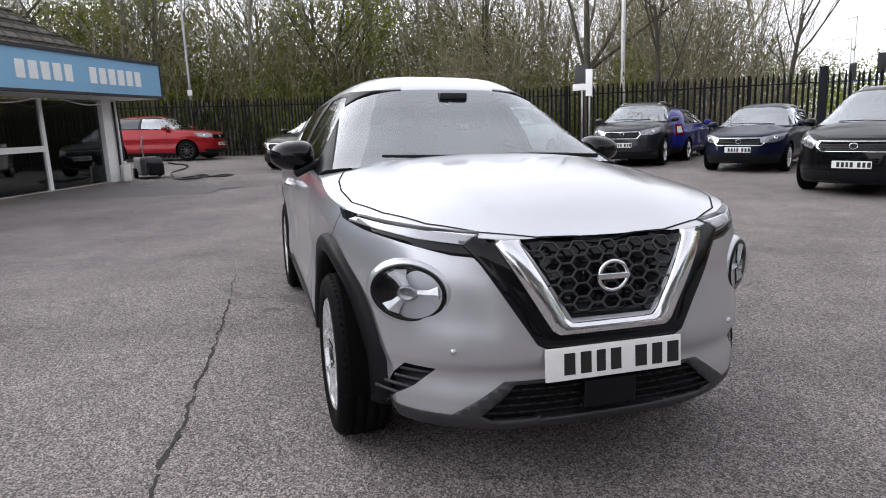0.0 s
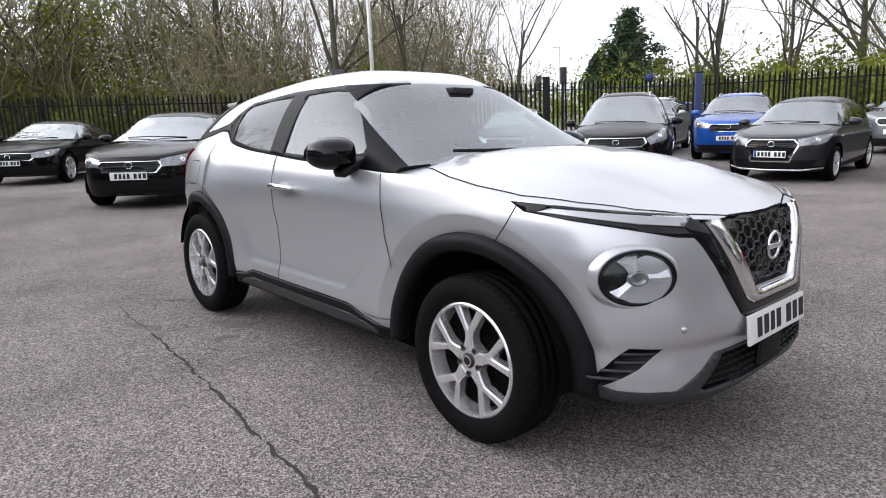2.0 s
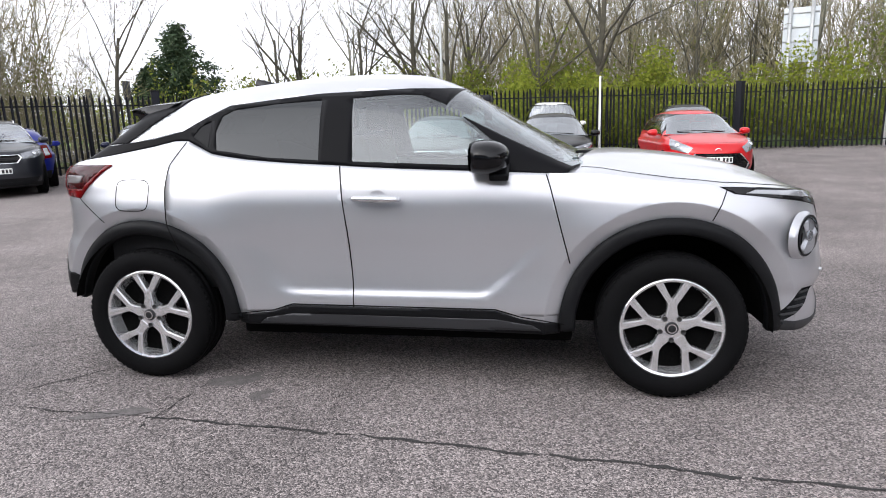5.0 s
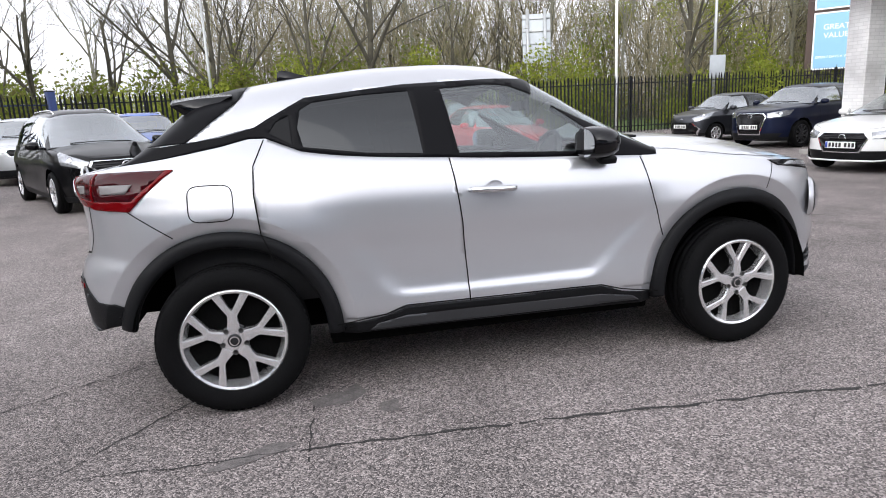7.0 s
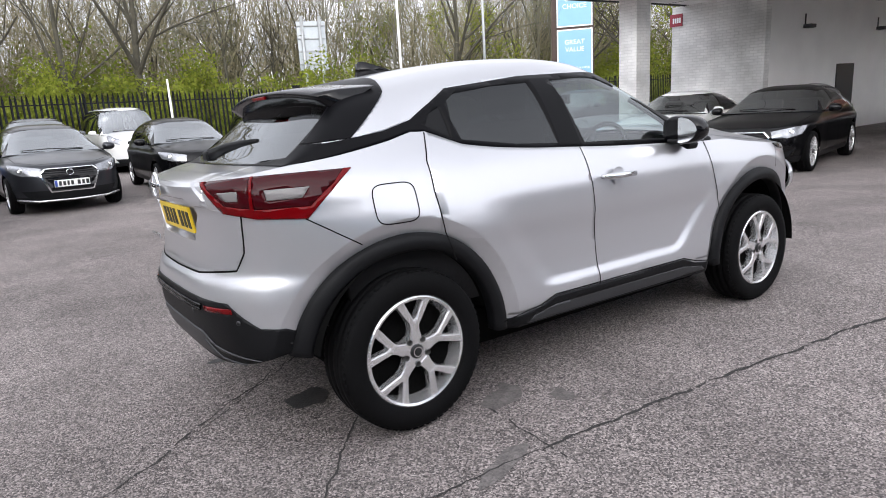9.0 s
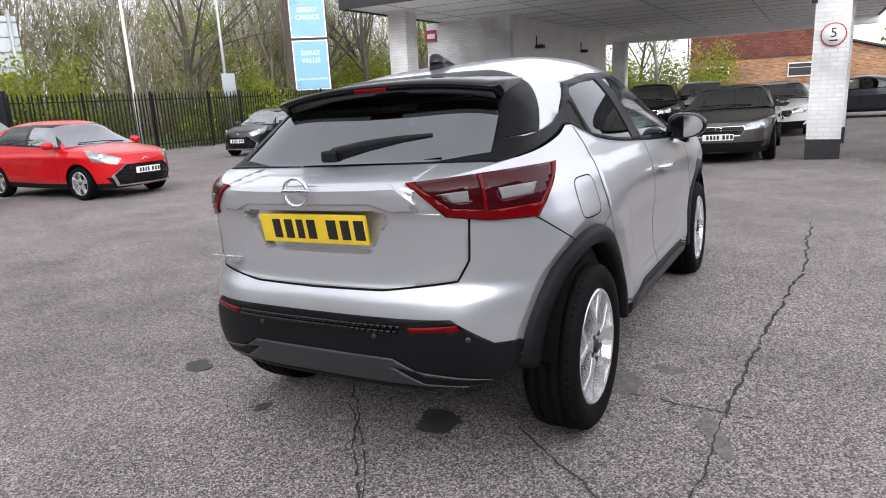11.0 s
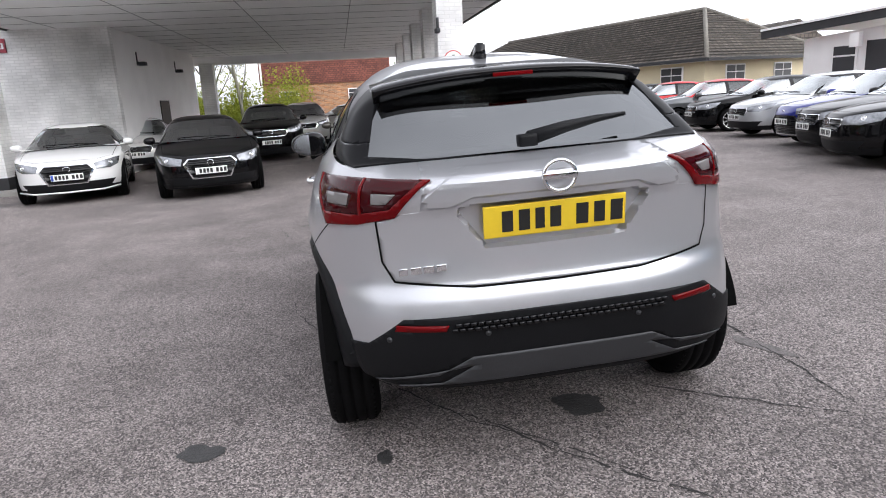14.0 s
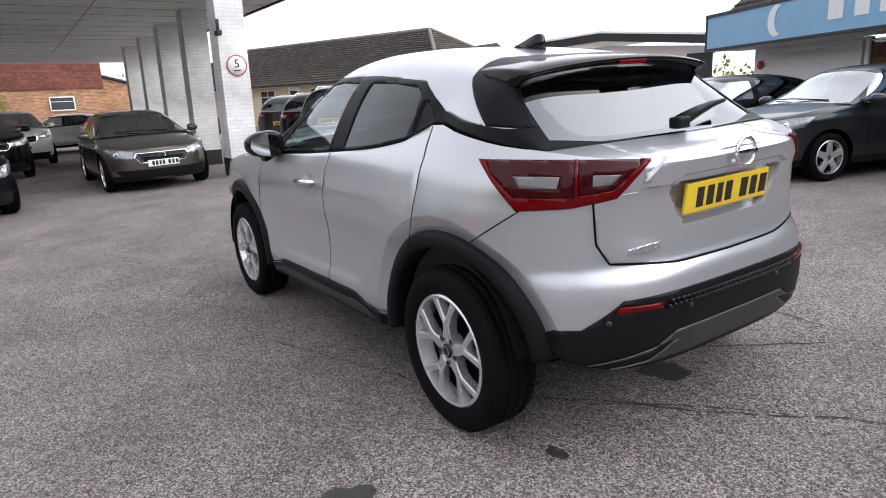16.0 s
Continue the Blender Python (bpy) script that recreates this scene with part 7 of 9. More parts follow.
# ---------------------------------------------------------------- trees and scrub
def twig_tree(seed, height, trunk, spread=0.5, depth=5, mat=BARK, leaves=0, leaf_size=0.10, leaf_mat=None, lean=0.0):
    """Vertices and faces of a bare tree: a tapered trunk that forks down to fine twigs; leaves near the tips."""
    rnd = random.Random(seed)
    v, f, tips = [], [], []

    def limb(p, d, length, r, level):
        n = 4 if level < 2 else (3 if level < 3 else (2 if level < depth else 1))
        sides = 7 if level == 0 else (5 if level == 1 else 3)
        pts, rad = [p.copy()], [r]
        q, dd = p.copy(), d.copy()
        for i in range(n):
            dd = (dd + Vector((rnd.uniform(-1, 1), rnd.uniform(-1, 1), rnd.uniform(-0.35, 0.75))) * (0.10 + 0.07 * level)).normalized()
            q = q + dd * length / n
            pts.append(q.copy())
            rad.append(max(0.004, r * (1 - 0.62 * (i + 1) / n)))
        base = len(v)
        for i, c in enumerate(pts):
            ax = (pts[min(i + 1, n)] - pts[max(0, i - 1)]).normalized()
            a = ax.orthogonal().normalized()
            b = ax.cross(a)
            for k in range(sides):
                t = 2 * math.pi * k / sides
                v.append(c + (a * math.cos(t) + b * math.sin(t)) * rad[i])
        for i in range(n):
            for k in range(sides):
                o, s2 = base + i * sides, base + (i + 1) * sides
                f.append((o + k, o + (k + 1) % sides, s2 + (k + 1) % sides, s2 + k))
        if level >= depth:
            tips.append(pts[-1])
            tips.append(pts[0].lerp(pts[-1], 0.5))
            return
        kids = rnd.randint(3, 4) if level < 2 else rnd.randint(2, 4)
        for c in range(kids + (3 if level == 0 else 0)):
            t = rnd.uniform(0.35 if level == 0 else 0.25, 1.0)
            i = min(n - 1, int(t * n))
            at = pts[i].lerp(pts[i + 1], t * n - i)
            out = Vector((rnd.uniform(-1, 1), rnd.uniform(-1, 1), rnd.uniform(-0.05, 0.55)))
            nd = (dd * 0.75 + out * (spread + 0.25)).normalized()
            limb(at, nd, length * rnd.uniform(0.42, 0.68), max(0.005, rad[i] * rnd.uniform(0.42, 0.62)), level + 1)
    limb(Vector((0, 0, -0.1)), Vector((lean, 0, 1)).normalized(), height * 0.62, trunk, 0)
    lv, lf = [], []
    for i in range(leaves):
        c = rnd.choice(tips) + Vector((rnd.gauss(0, 1), rnd.gauss(0, 1), rnd.gauss(0, 1))) * 0.22
        a = Vector((rnd.gauss(0, 1), rnd.gauss(0, 1), rnd.gauss(0, 1))).normalized()
        b = a.orthogonal().normalized()
        s = leaf_size * rnd.uniform(0.5, 1.3)
        k = len(lv)
        lv += [c - a * s, c + b * s * 0.45, c + a * s, c - b * s * 0.45]
        lf.append((k, k + 1, k + 2, k + 3))
    return v, f, lv, lf


def mesh_of(name, v, f, mat):
    me = bpy.data.meshes.new(name)
    me.from_pydata([tuple(p) for p in v], [], f)
    me.materials.append(mat)
    return me


def tree_kind(seed, height, trunk, label, spread=0.5, depth=5, mat=BARK, leaves=0, leaf_size=0.1, leaf_mat=None):
    v, f, lv, lf = twig_tree(seed, height, trunk, spread, depth, mat, leaves, leaf_size, leaf_mat)
    t = thing("tree", pose(0, 0, -200), label, "tree", "trees behind the fence")
    o = new("trunk", mesh_of("trunk", v, f, mat))
    o.data.shade_smooth()
    o.parent = t
    if lv:
        c = new("crown", mesh_of("crown", lv, lf, leaf_mat or LEAF))
        c.parent = t
    return t


TREES = [tree_kind(11, 12.0, 0.20, "tall bare tree with fine dark twigs", 0.42, 5),
         tree_kind(23, 11.0, 0.17, "bare spreading tree with many twigs", 0.62, 5),
         tree_kind(35, 10.0, 0.14, "slim tree coming into pale green leaf", 0.45, 5, BIRCH, 1500, 0.075),
         tree_kind(47, 9.0, 0.15, "young tree in fresh green leaf", 0.55, 5, BARK, 2600, 0.085),
         tree_kind(59, 8.0, 0.13, "tree with white spring blossom", 0.60, 5, BARK, 1800, 0.05, BLOSSOM),
         tree_kind(61, 11.5, 0.12, "thin pale-barked bare tree", 0.34, 5, BIRCH, 350, 0.07, SCRUB)]


def plant(kind, x, y, scale, turn):
    copy_thing(TREES[kind], upright(x, y, turn) @ Matrix.Scale(scale, 4))


rnd = random.Random(5)
# the wood to the west
for i in range(36):
    t = rnd.random()
    x, y = -26.5 - rnd.random() ** 1.5 * 14, -16 + 31 * t
    x -= 0
    if y > 4:
        x += (y - 4) * 0.75
    plant(rnd.choice([0, 0, 1, 1, 5, 5, 2, 3]) if y < 8 else rnd.choice([4, 4, 1, 0, 5]), x, y, rnd.uniform(0.8, 1.15), rnd.uniform(0, 360))
# the wood to the north
for i in range(48):
    x = -7 + 62 * rnd.random()
    y = 24.0 + rnd.random() ** 1.3 * 15
    if 6.5 < x < 14.5 and y < 31:
        y += 6.5      # the verge round the road sign is open
    sc = rnd.uniform(0.75, 1.1) * (0.85 if x < 2 else 1.0)
    plant(rnd.choice([0, 0, 1, 1, 5, 5, 2] if x < 14 else [0, 0, 1, 5, 2, 3, 5]), x, y, sc, rnd.uniform(0, 360))
for x, y, k, s in ((-15.5, 13.0, 4, 1.0), (-12.8, 15.2, 4, 0.85), (-17.5, 11.0, 1, 1.05), (30.0, 9.2, 3, 0.9), (33.0, 11.0, 3, 1.0), (31, 5.5, 2, 0.8), (42, 9, 3, 1.0), (46, 2, 3, 0.8), (26, 15.6, 3, 1.0), (29, 22, 0, 1.0), (34, 21.5, 1, 1.0), (24.5, 12.2, 2, 0.9)):
    plant(k, x, y, s, x * 37 % 360)
for x, y, k, s in ((-12.2, 28.0, 1, 0.8), (-10.6, 26.4, 0, 0.78), (-9.0, 29.5, 5, 0.85), (-8.0, 26.8, 1, 0.82), (-5.2, 27.4, 0, 0.9), (-3.4, 26.6, 1, 0.9), (0.6, 25.8, 1, 0.95), (3.2, 26.4, 0, 1.0)):
    plant(k, x, y, s, x * 53 % 360)
for t in TREES:
    for o in (*t.children_recursive, t):
        bpy.data.objects.remove(o)


def scrub(name, boxes, count, mat, size, seed, label, stalks=0):
    """One mass of small leaves and twigs that fills uneven clumps. boxes: (x, y, half length x, half depth y, height)."""
    rng = np.random.default_rng(seed)
    V, F = [], []
    tot = sum(b[2] * b[3] * b[4] for b in boxes)
    for (cx, cy, hx, hy, h) in boxes:
        n = int(count * hx * hy * h / tot)
        # clumps give the mass an uneven outline
        m = max(6, int(hx * hy * 1.6))
        ccx, ccy = rng.uniform(-hx, hx, m), rng.uniform(-hy, hy, m)
        ch = h * rng.uniform(0.35, 1.0, m)
        pick = rng.integers(0, m, n)
        r = 0.75 + 0.35 * rng.random(n)
        u = rng.normal(0, 1, (n, 3))
        u /= np.linalg.norm(u, axis=1)[:, None]
        rad = rng.random(n) ** 0.45
        px = cx + ccx[pick] + u[:, 0] * r * rad
        py = cy + ccy[pick] + u[:, 1] * r * rad
        pz = ch[pick] * (0.5 + 0.5 * u[:, 2] * rad)
        a = rng.normal(0, 1, (n, 3)); a /= np.linalg.norm(a, axis=1)[:, None]
        b = np.cross(a, rng.normal(0, 1, (n, 3))); b /= np.linalg.norm(b, axis=1)[:, None]
        s = size * rng.uniform(0.5, 1.4, n)[:, None]
        thin = np.where(rng.random(n) < 0.35, 0.10, 0.5)[:, None]
        lng = np.where(thin < 0.2, 2.6, 1.0)
        z0 = np.array([gz(x, y) for x, y in zip(px, py)])
        c = np.stack([px, py, pz + z0], 1)
        base = len(V)
        q = np.stack([c - a * s * lng, c + b * s * thin, c + a * s * lng, c - b * s * thin], 1).reshape(-1, 3)
        V.extend(q.tolist())
        F.extend([(base + 4 * i, base + 4 * i + 1, base + 4 * i + 2, base + 4 * i + 3) for i in range(n)])
    me = bpy.data.meshes.new(name)
    me.from_pydata(V, [], F)
    me.materials.append(mat)
    tagged(new(name, me), label, name.replace("_", " "), kind="stuff")


def thicket(name, boxes, count, mat, seed, label):
    """Many thin leaning stems with side twigs, drawn as one tangled mass. boxes: (x, y, half x, half y, height)."""
    rng = np.random.default_rng(seed)
    V, F = [], []
    tot = sum(b[2] * b[3] for b in boxes)

    def rod(p, q, r0, r1):
        d = (q - p) / (np.linalg.norm(q - p) + 1e-9)
        a = np.cross(d, rng.normal(0, 1, 3)); a /= np.linalg.norm(a) + 1e-9
        b = np.cross(d, a)
        k = len(V)
        for c, r in ((p, r0), (q, r1)):
            for t in (0.0, 2.094, 4.189):
                V.append((c + (a * math.cos(t) + b * math.sin(t)) * r).tolist())
        F.extend([(k, k + 1, k + 4, k + 3), (k + 1, k + 2, k + 5, k + 4), (k + 2, k, k + 3, k + 5)])
    def twig(p, q, w):
        a = np.cross(q - p, rng.normal(0, 1, 3))
        a *= w / (np.linalg.norm(a) + 1e-9)
        k = len(V)
        V.extend([(p - a).tolist(), (p + a).tolist(), q.tolist()])
        F.append((k, k + 1, k + 2))
    for cx, cy, hx, hy, h in boxes:
        for i in range(int(count * hx * hy / tot)):
            x, y = cx + rng.uniform(-hx, hx), cy + rng.uniform(-hy, hy)
            p = np.array([x, y, gz(x, y) - 0.1])
            ht = h * rng.uniform(0.45, 1.0)
            d = np.array([rng.normal(0, 0.16), rng.normal(0, 0.16), 1.0])
            r = 0.012 + 0.0045 * ht * rng.random()
            for k in range(4):
                q = p + d * ht / 4
                r1 = r * 0.72
                rod(p, q, r, r1)
                for j in range(4):
                    o = p + (q - p) * rng.random()
                    e = d * 0.8 + rng.normal(0, 0.75, 3)
                    e *= rng.uniform(0.5, 1.5) / np.linalg.norm(e)
                    rod(o, o + e, min(r1, 0.013), 0.006)
                    o2 = o + e * rng.uniform(0.4, 0.9)
                    twig(o2, o2 + e * 0.3 + rng.normal(0, 0.35, 3), 0.013)
                p, r = q, r1
                d = d + np.array([rng.normal(0, 0.16), rng.normal(0, 0.16), 0])
    me = bpy.data.meshes.new(name)
    me.from_pydata(V, [], F)
    me.materials.append(mat)
    tagged(new(name, me), label, "thicket", kind="stuff")


TWIGS = island_mix("bare_twigs", [(0.10, 0.087, 0.048), (0.19, 0.168, 0.098), (0.145, 0.145, 0.056), (0.31, 0.28, 0.185)])
thicket("west_thicket", [(-27.5, -5, 2.2, 11, 7.5), (-33, -2, 3.5, 17, 11.0), (-22.5, 9.8, 3.0, 3.0, 7.0), (-18.5, 14.0, 2.6, 2.2, 8.0), (-21.5, 18.5, 3.5, 2.6, 9.5), (-15.5, 17.0, 1.2, 1.4, 4.5), (-25.5, 20.5, 4.0, 4.0, 11.0), (-28.5, 11.0, 4.0, 4.5, 11.5)], 2400, TWIGS, 31, "dense tangle of bare stems and twigs")
# blossom among the twigs nearest the road
scrub("white_blossom", [(-19.5, 14.0, 3.5, 2.5, 7.5), (-16.5, 15.5, 2.0, 2.0, 5.5), (-25, 9, 2.5, 4, 8.0)], 5000, BLOSSOM, 0.05, 9, "white spring blossom on thin branches")
thicket("north_thicket", [(4, 33.0, 11, 2.2, 7.5), (29, 28.0, 11, 2.5, 9.0), (17, 35, 23, 3, 12.0), (46, 25, 8, 6, 10.0), (24, 38, 28, 3, 14.5), (2.5, 33, 5.5, 2, 9.5)], 3000, TWIGS, 32, "dense bare stems and twigs behind the fence")
scrub("undergrowth", [(-26.5, -6, 1.6, 9, 4.2), (-29.5, -3, 3.0, 14, 7.0), (-23, 8.6, 2.6, 3.0, 4.5), (-18.0, 12.5, 3.0, 2.4, 4.0), (-34, -2, 3, 16, 10.0), (-28.5, 11.0, 3.5, 4.0, 9.5), (-24.0, 19.0, 4.0, 3.5, 8.0)], 125000, SCRUB, 0.095, 1, "tangled brown and olive undergrowth below bare trees")
scrub("green_undergrowth", [(-26.6, -7, 1.5, 10, 4.8), (-25, 4, 2.0, 4, 3.8), (-31, -9, 2.5, 9, 7.5), (-20.5, 10.2, 2.2, 2.2, 3.4), (-33, -4, 3, 15, 9.5), (-29.5, -11, 2.5, 6, 9.0), (-27.0, -12, 1.5, 5, 6.5), (-28.0, 8.0, 3.0, 4.0, 7.5), (-24.0, 15.0, 4.0, 3.0, 6.5)], 135000, LEAF, 0.085, 2, "fresh green leaves among the undergrowth")
scrub("hedge_bank", [(6, 24.0, 13, 1.6, 3.0), (28, 23.5, 11, 1.6, 3.4), (12, 28.5, 22, 2.2, 5.5), (40, 27, 9, 4, 7.0)], 85000, SCRUB, 0.095, 3, "brown and olive scrub along the bank")
scrub("green_hedge", [(-1.5, 22.6, 5.5, 1.1, 2.9), (8, 22.4, 6, 1.2, 3.2), (24, 21.6, 8, 1.0, 3.0), (5, 26.5, 9, 1.2, 4.6), (30, 25, 8, 1.5, 5.0), (-2, 24.5, 5, 1.2, 3.6)], 95000, LEAF, 0.085, 4, "green hedge in young leaf behind the fence")
scrub("bank_scrub", [(-8.5, 25.6, 4.6, 1.3, 3.5), (-6.5, 29.0, 7.0, 1.5, 4.4), (2.0, 25.8, 6.0, 1.0, 4.2)], 40000, SCRUB, 0.10, 13, "brown and olive scrub behind the fence")
scrub("bank_green", [(-3.6, 25.2, 2.6, 0.9, 3.6), (-11.0, 26.0, 1.6, 0.8, 3.0), (4.0, 25.4, 3.0, 0.9, 4.2)], 20000, LEAF, 0.09, 14, "green bushes in young leaf behind the fence")
scrub("far_scrub", [(-45, 58, 26, 5, 8.5), (-14, 36, 6, 3, 5.5), (-75, 62, 20, 8, 10), (-22, 46, 12, 3, 5.5)], 40000, SCRUB, 0.16, 5, "pale scrub beyond the road")
scrub("far_green", [(-45, 55, 26, 3, 5.5), (-16, 34, 5, 2.0, 4.0), (-70, 50, 12, 4, 5)], 24000, LEAF, 0.16, 6, "green bushes beyond the road")
scrub("garden_shrubs", [(33, 6.0, 3.5, 3.2, 4.2), (38.5, 8.5, 3, 2, 5.0), (35.5, 1.5, 0.8, 4.0, 1.3)], 22000, LEAF, 0.085, 7, "garden shrubs in young leaf beside the brick house")
scrub("hilltop_trees", [(60, -60, 25, 4, 6), (75, -45, 10, 8, 7), (95, -20, 6, 14, 7)], 14000, SCRUB, 0.30, 8, "distant trees on the hill behind the houses")


def fir(x, y, h, seed):
    rng = np.random.default_rng(seed)
    t = thing("conifer", upright(x, y), "tall dark green conifer", "tree")
    b = bmesh.new()
    tube(b, [(0, 0, 0), (0.1, 0, h * 0.5), (0, 0, h)], [0.22, 0.13, 0.02], 7)
    part("trunk", b, BARK, t)
    V, F = [], []
    for k in range(66):
        z0 = h * (0.14 + 0.84 * (k / 66) ** 0.85)
        ln = h * 0.36 * min(1.0, 1.9 * (1 - z0 / h) ** 0.8) * rng.uniform(0.35, 1.15)
        a0 = k * 2.4 + rng.uniform(-0.5, 0.5)
        for i in range(int(60 + 60 * ln)):
            t0 = rng.random() ** 0.6
            side = rng.normal(0, 0.10 + 0.13 * ln * t0 * (1.15 - t0))
            rr = ln * t0
            p = np.array([math.cos(a0) * rr - math.sin(a0) * side, math.sin(a0) * rr + math.cos(a0) * side, z0 - 0.30 * rr + 0.22 * rr * t0]) + rng.normal(0, 0.028 * h, 3)
            a = np.array([math.cos(a0), math.sin(a0), -0.2]) + rng.normal(0, 0.7, 3); a /= np.linalg.norm(a)
            bb = np.cross(a, rng.normal(0, 1, 3)); bb /= np.linalg.norm(bb)
            s = rng.uniform(0.14, 0.34)
            n0 = len(V)
            V += [p - a * s, p + bb * s * 0.3, p + a * s, p - bb * s * 0.3]
            F.append((n0, n0 + 1, n0 + 2, n0 + 3))
    c = new("crown", mesh_of("crown", V, F, NEEDLES))
    c.parent = t


fir(-34.5, 57.4, 11.0, 1)
fir(-37.6, 57.0, 7.0, 2)


# ---------------------------------------------------------------- canopy of the former filling station
def box_part(name, lo, hi, mat, parent, label="", bevel=0.0):
    c = [(a + b) / 2 for a, b in zip(lo, hi)]
    s = [b - a for a, b in zip(lo, hi)]
    o = part(name, one_box(*c, *s, bevel), mat, parent, label, smooth=False)
    uv_box(o)
    return o


SOF = 3.58
cano = thing("canopy", pose(0.15, -0.60, 0), "white canopy with a panelled soffit and black edge", "canopy", kind="structure")
box_part("roof_slab", (9.5, -2.75, SOF + 0.02), (27.0, 9.3, SOF + 0.34), WHITE_PAINT, cano)
box_part("soffit", (9.58, -2.68, SOF), (26.9, 9.2, SOF + 0.018), SOFFIT, cano, "pale soffit boards")
for nm, lo, hi in (("fascia_front", (9.44, -2.80, SOF - 0.02), (9.50, 9.36, SOF + 0.40)), ("fascia_side", (9.5, -2.81, SOF - 0.02), (27.0, -2.75, SOF + 0.40)), ("fascia_far", (9.5, 9.3, SOF - 0.02), (27.0, 9.36, SOF + 0.40)), ("fascia_back", (27.0, -2.8, SOF - 0.30), (27.06, 9.36, SOF + 0.40))):
    box_part(nm, lo, hi, FASCIA_BLACK if nm != "fascia_back" else WHITE_PAINT, cano)
bm = bmesh.new()
for x in np.arange(10.8, 27, 1.22):
    box(bm, float(x), 3.25, SOF - 0.002, 0.014, 11.8, 0.006)
for y in np.arange(-1.6, 9.2, 2.44):
    box(bm, 18.2, float(y), SOF - 0.003, 17.2, 0.014, 0.006)
part("soffit_joints", bm, SOFFIT_JOINT, cano, smooth=False)
box_part("back_beam", (26.4, -2.7, SOF - 0.32), (26.9, 9.2, SOF), WHITE_PAINT, cano)
box_part("gutter", (9.40, -2.92, SOF + 0.22), (27.0, -2.81, SOF + 0.36), FASCIA_BLACK, cano)
for x, y in ((9.95, -1.69), (13.3, -1.85), (16.7, -1.95), (20.1, -2.05), (23.6, -2.1), (11.45, 8.15)):
    g = gz(x, y)
    p = thing("canopy_pillar", pose(x, y, 0), "white painted brick pillar with a black base", "pillar", "pillars of the canopy", "structure")
    w = 0.27
    box_part("shaft", (-w, -w, g + 0.36), (w, w, SOF - 0.002), WHITE_BRICK, p)
    box_part("plinth", (-w - 0.005, -w - 0.005, g - 0.05), (w + 0.005, w + 0.005, g + 0.36), PLINTH, p)
isl = thing("kerb_island", upright(11.40, 8.15, 0), "low concrete island under a pillar", "kerb", kind="structure")
box_part("slab", (-0.6, -1.5, -0.05), (0.9, 1.0, 0.10), surface("concrete", (0.30, 0.29, 0.27), 0.9, vary=0.2), isl, bevel=0.02)
blk = thing("white_block", pose(-0.80, -0.10, 0), "white painted brick room under the canopy", "building", kind="structure")
g = gz(19, 7.5)
box_part("wall_front", (15.2, 6.45, g - 0.1), (15.45, 9.25, SOF), WHITE_BRICK, blk)
box_part("wall_side", (15.45, 6.45, g - 0.1), (25.2, 6.70, SOF), WHITE_RENDER, blk)
box_part("wall_back", (24.95, 6.70, g - 0.1), (25.2, 9.25, SOF), WHITE_RENDER, blk)
box_part("service_door", (19.2, 6.42, g), (20.3, 6.448, g + 1.95), DARK_DOOR, blk, "dark service door")
box_part("end_pillar", (26.2, 5.9, g - 0.1), (26.75, 6.45, SOF - 0.3), WHITE_BRICK, blk)
dial = thing("red_wall_sign", pose(14.39, 9.00, SOF - 0.37), "dark red wall sign with white bars", "sign")
box_part("board", (-0.03, -0.20, -0.17), (0, 0.20, 0.17), DIAL_RED, dial)
for i in range(4):
    box_part("bar", (-0.036, 0.10 - i * 0.07 - 0.045, -0.08), (-0.031, 0.10 - i * 0.07 + 0.005, 0.06), SIGN_WHITE, dial)
for x in (17.0, 21.5):
    fl = thing("wall_floodlight", pose(x - 0.8, 6.30, 2.75), "small black floodlight on a bracket", "lamp", "floodlights")
    part("bracket", one_box(0, -0.06, 0.16, 0.03, 0.03, 0.34), FASCIA_BLACK, fl)
    part("head", one_box(0, -0.18, 0.0, 0.28, 0.22, 0.10, 0.02), FASCIA_BLACK, fl)
cm = thing("security_camera", pose(9.66, -1.52, 2.72), "black security camera on a bracket", "camera")
part("bracket", one_box(-0.06, 0.1, 0.08, 0.05, 0.05, 0.28), FASCIA_BLACK, cm)
part("head", one_box(-0.12, 0.12, -0.04, 0.24, 0.09, 0.09, 0.02), FASCIA_BLACK, cm)


def text_mesh(body, size, mat, m, parent, name="lettering", depth=0.004):
    cu = bpy.data.curves.new(name, "FONT")
    cu.body, cu.size, cu.extrude, cu.align_x, cu.align_y = body, size, depth, "CENTER", "CENTER"
    o = new(name, cu)
    me = bpy.data.meshes.new_from_object(o.evaluated_get(bpy.context.evaluated_depsgraph_get()))
    bpy.data.objects.remove(o)
    me.materials.clear()
    me.materials.append(mat)
    t = new(name, me)
    t.parent = parent
    t.matrix_local = m
    return t


# speed sign on the front pillar: faces -x
sp = thing("speed_sign", pose(9.67, -1.72, 2.10, 0, 0, 180), "round white speed sign with a red ring and a 5", "sign")
FACE = Matrix(((0, 0, 1, 0), (1, 0, 0, 0), (0, 1, 0, 0), (0, 0, 0, 1)))
bm = bmesh.new()
lathe(bm, [(0.001, 0.0), (0.20, 0.0), (0.20, 0.012), (0.001, 0.012)], 40, Matrix.Rotation(radians(-90), 4, "Z"))
part("disc", bm, SIGN_WHITE, sp)
bm = bmesh.new()
lathe(bm, [(0.178, 0.016), (0.198, 0.016), (0.198, 0.012), (0.178, 0.012)], 48, Matrix.Rotation(radians(-90), 4, "Z"))
part("ring", bm, SIGN_RED, sp)
text_mesh("5", 0.22, INK, Matrix.Translation((0.014, 0, 0.025)) @ FACE, sp, "numeral")
part("small_bar", one_box(0.014, 0, -0.095, 0.004, 0.13, 0.022), INK, sp)

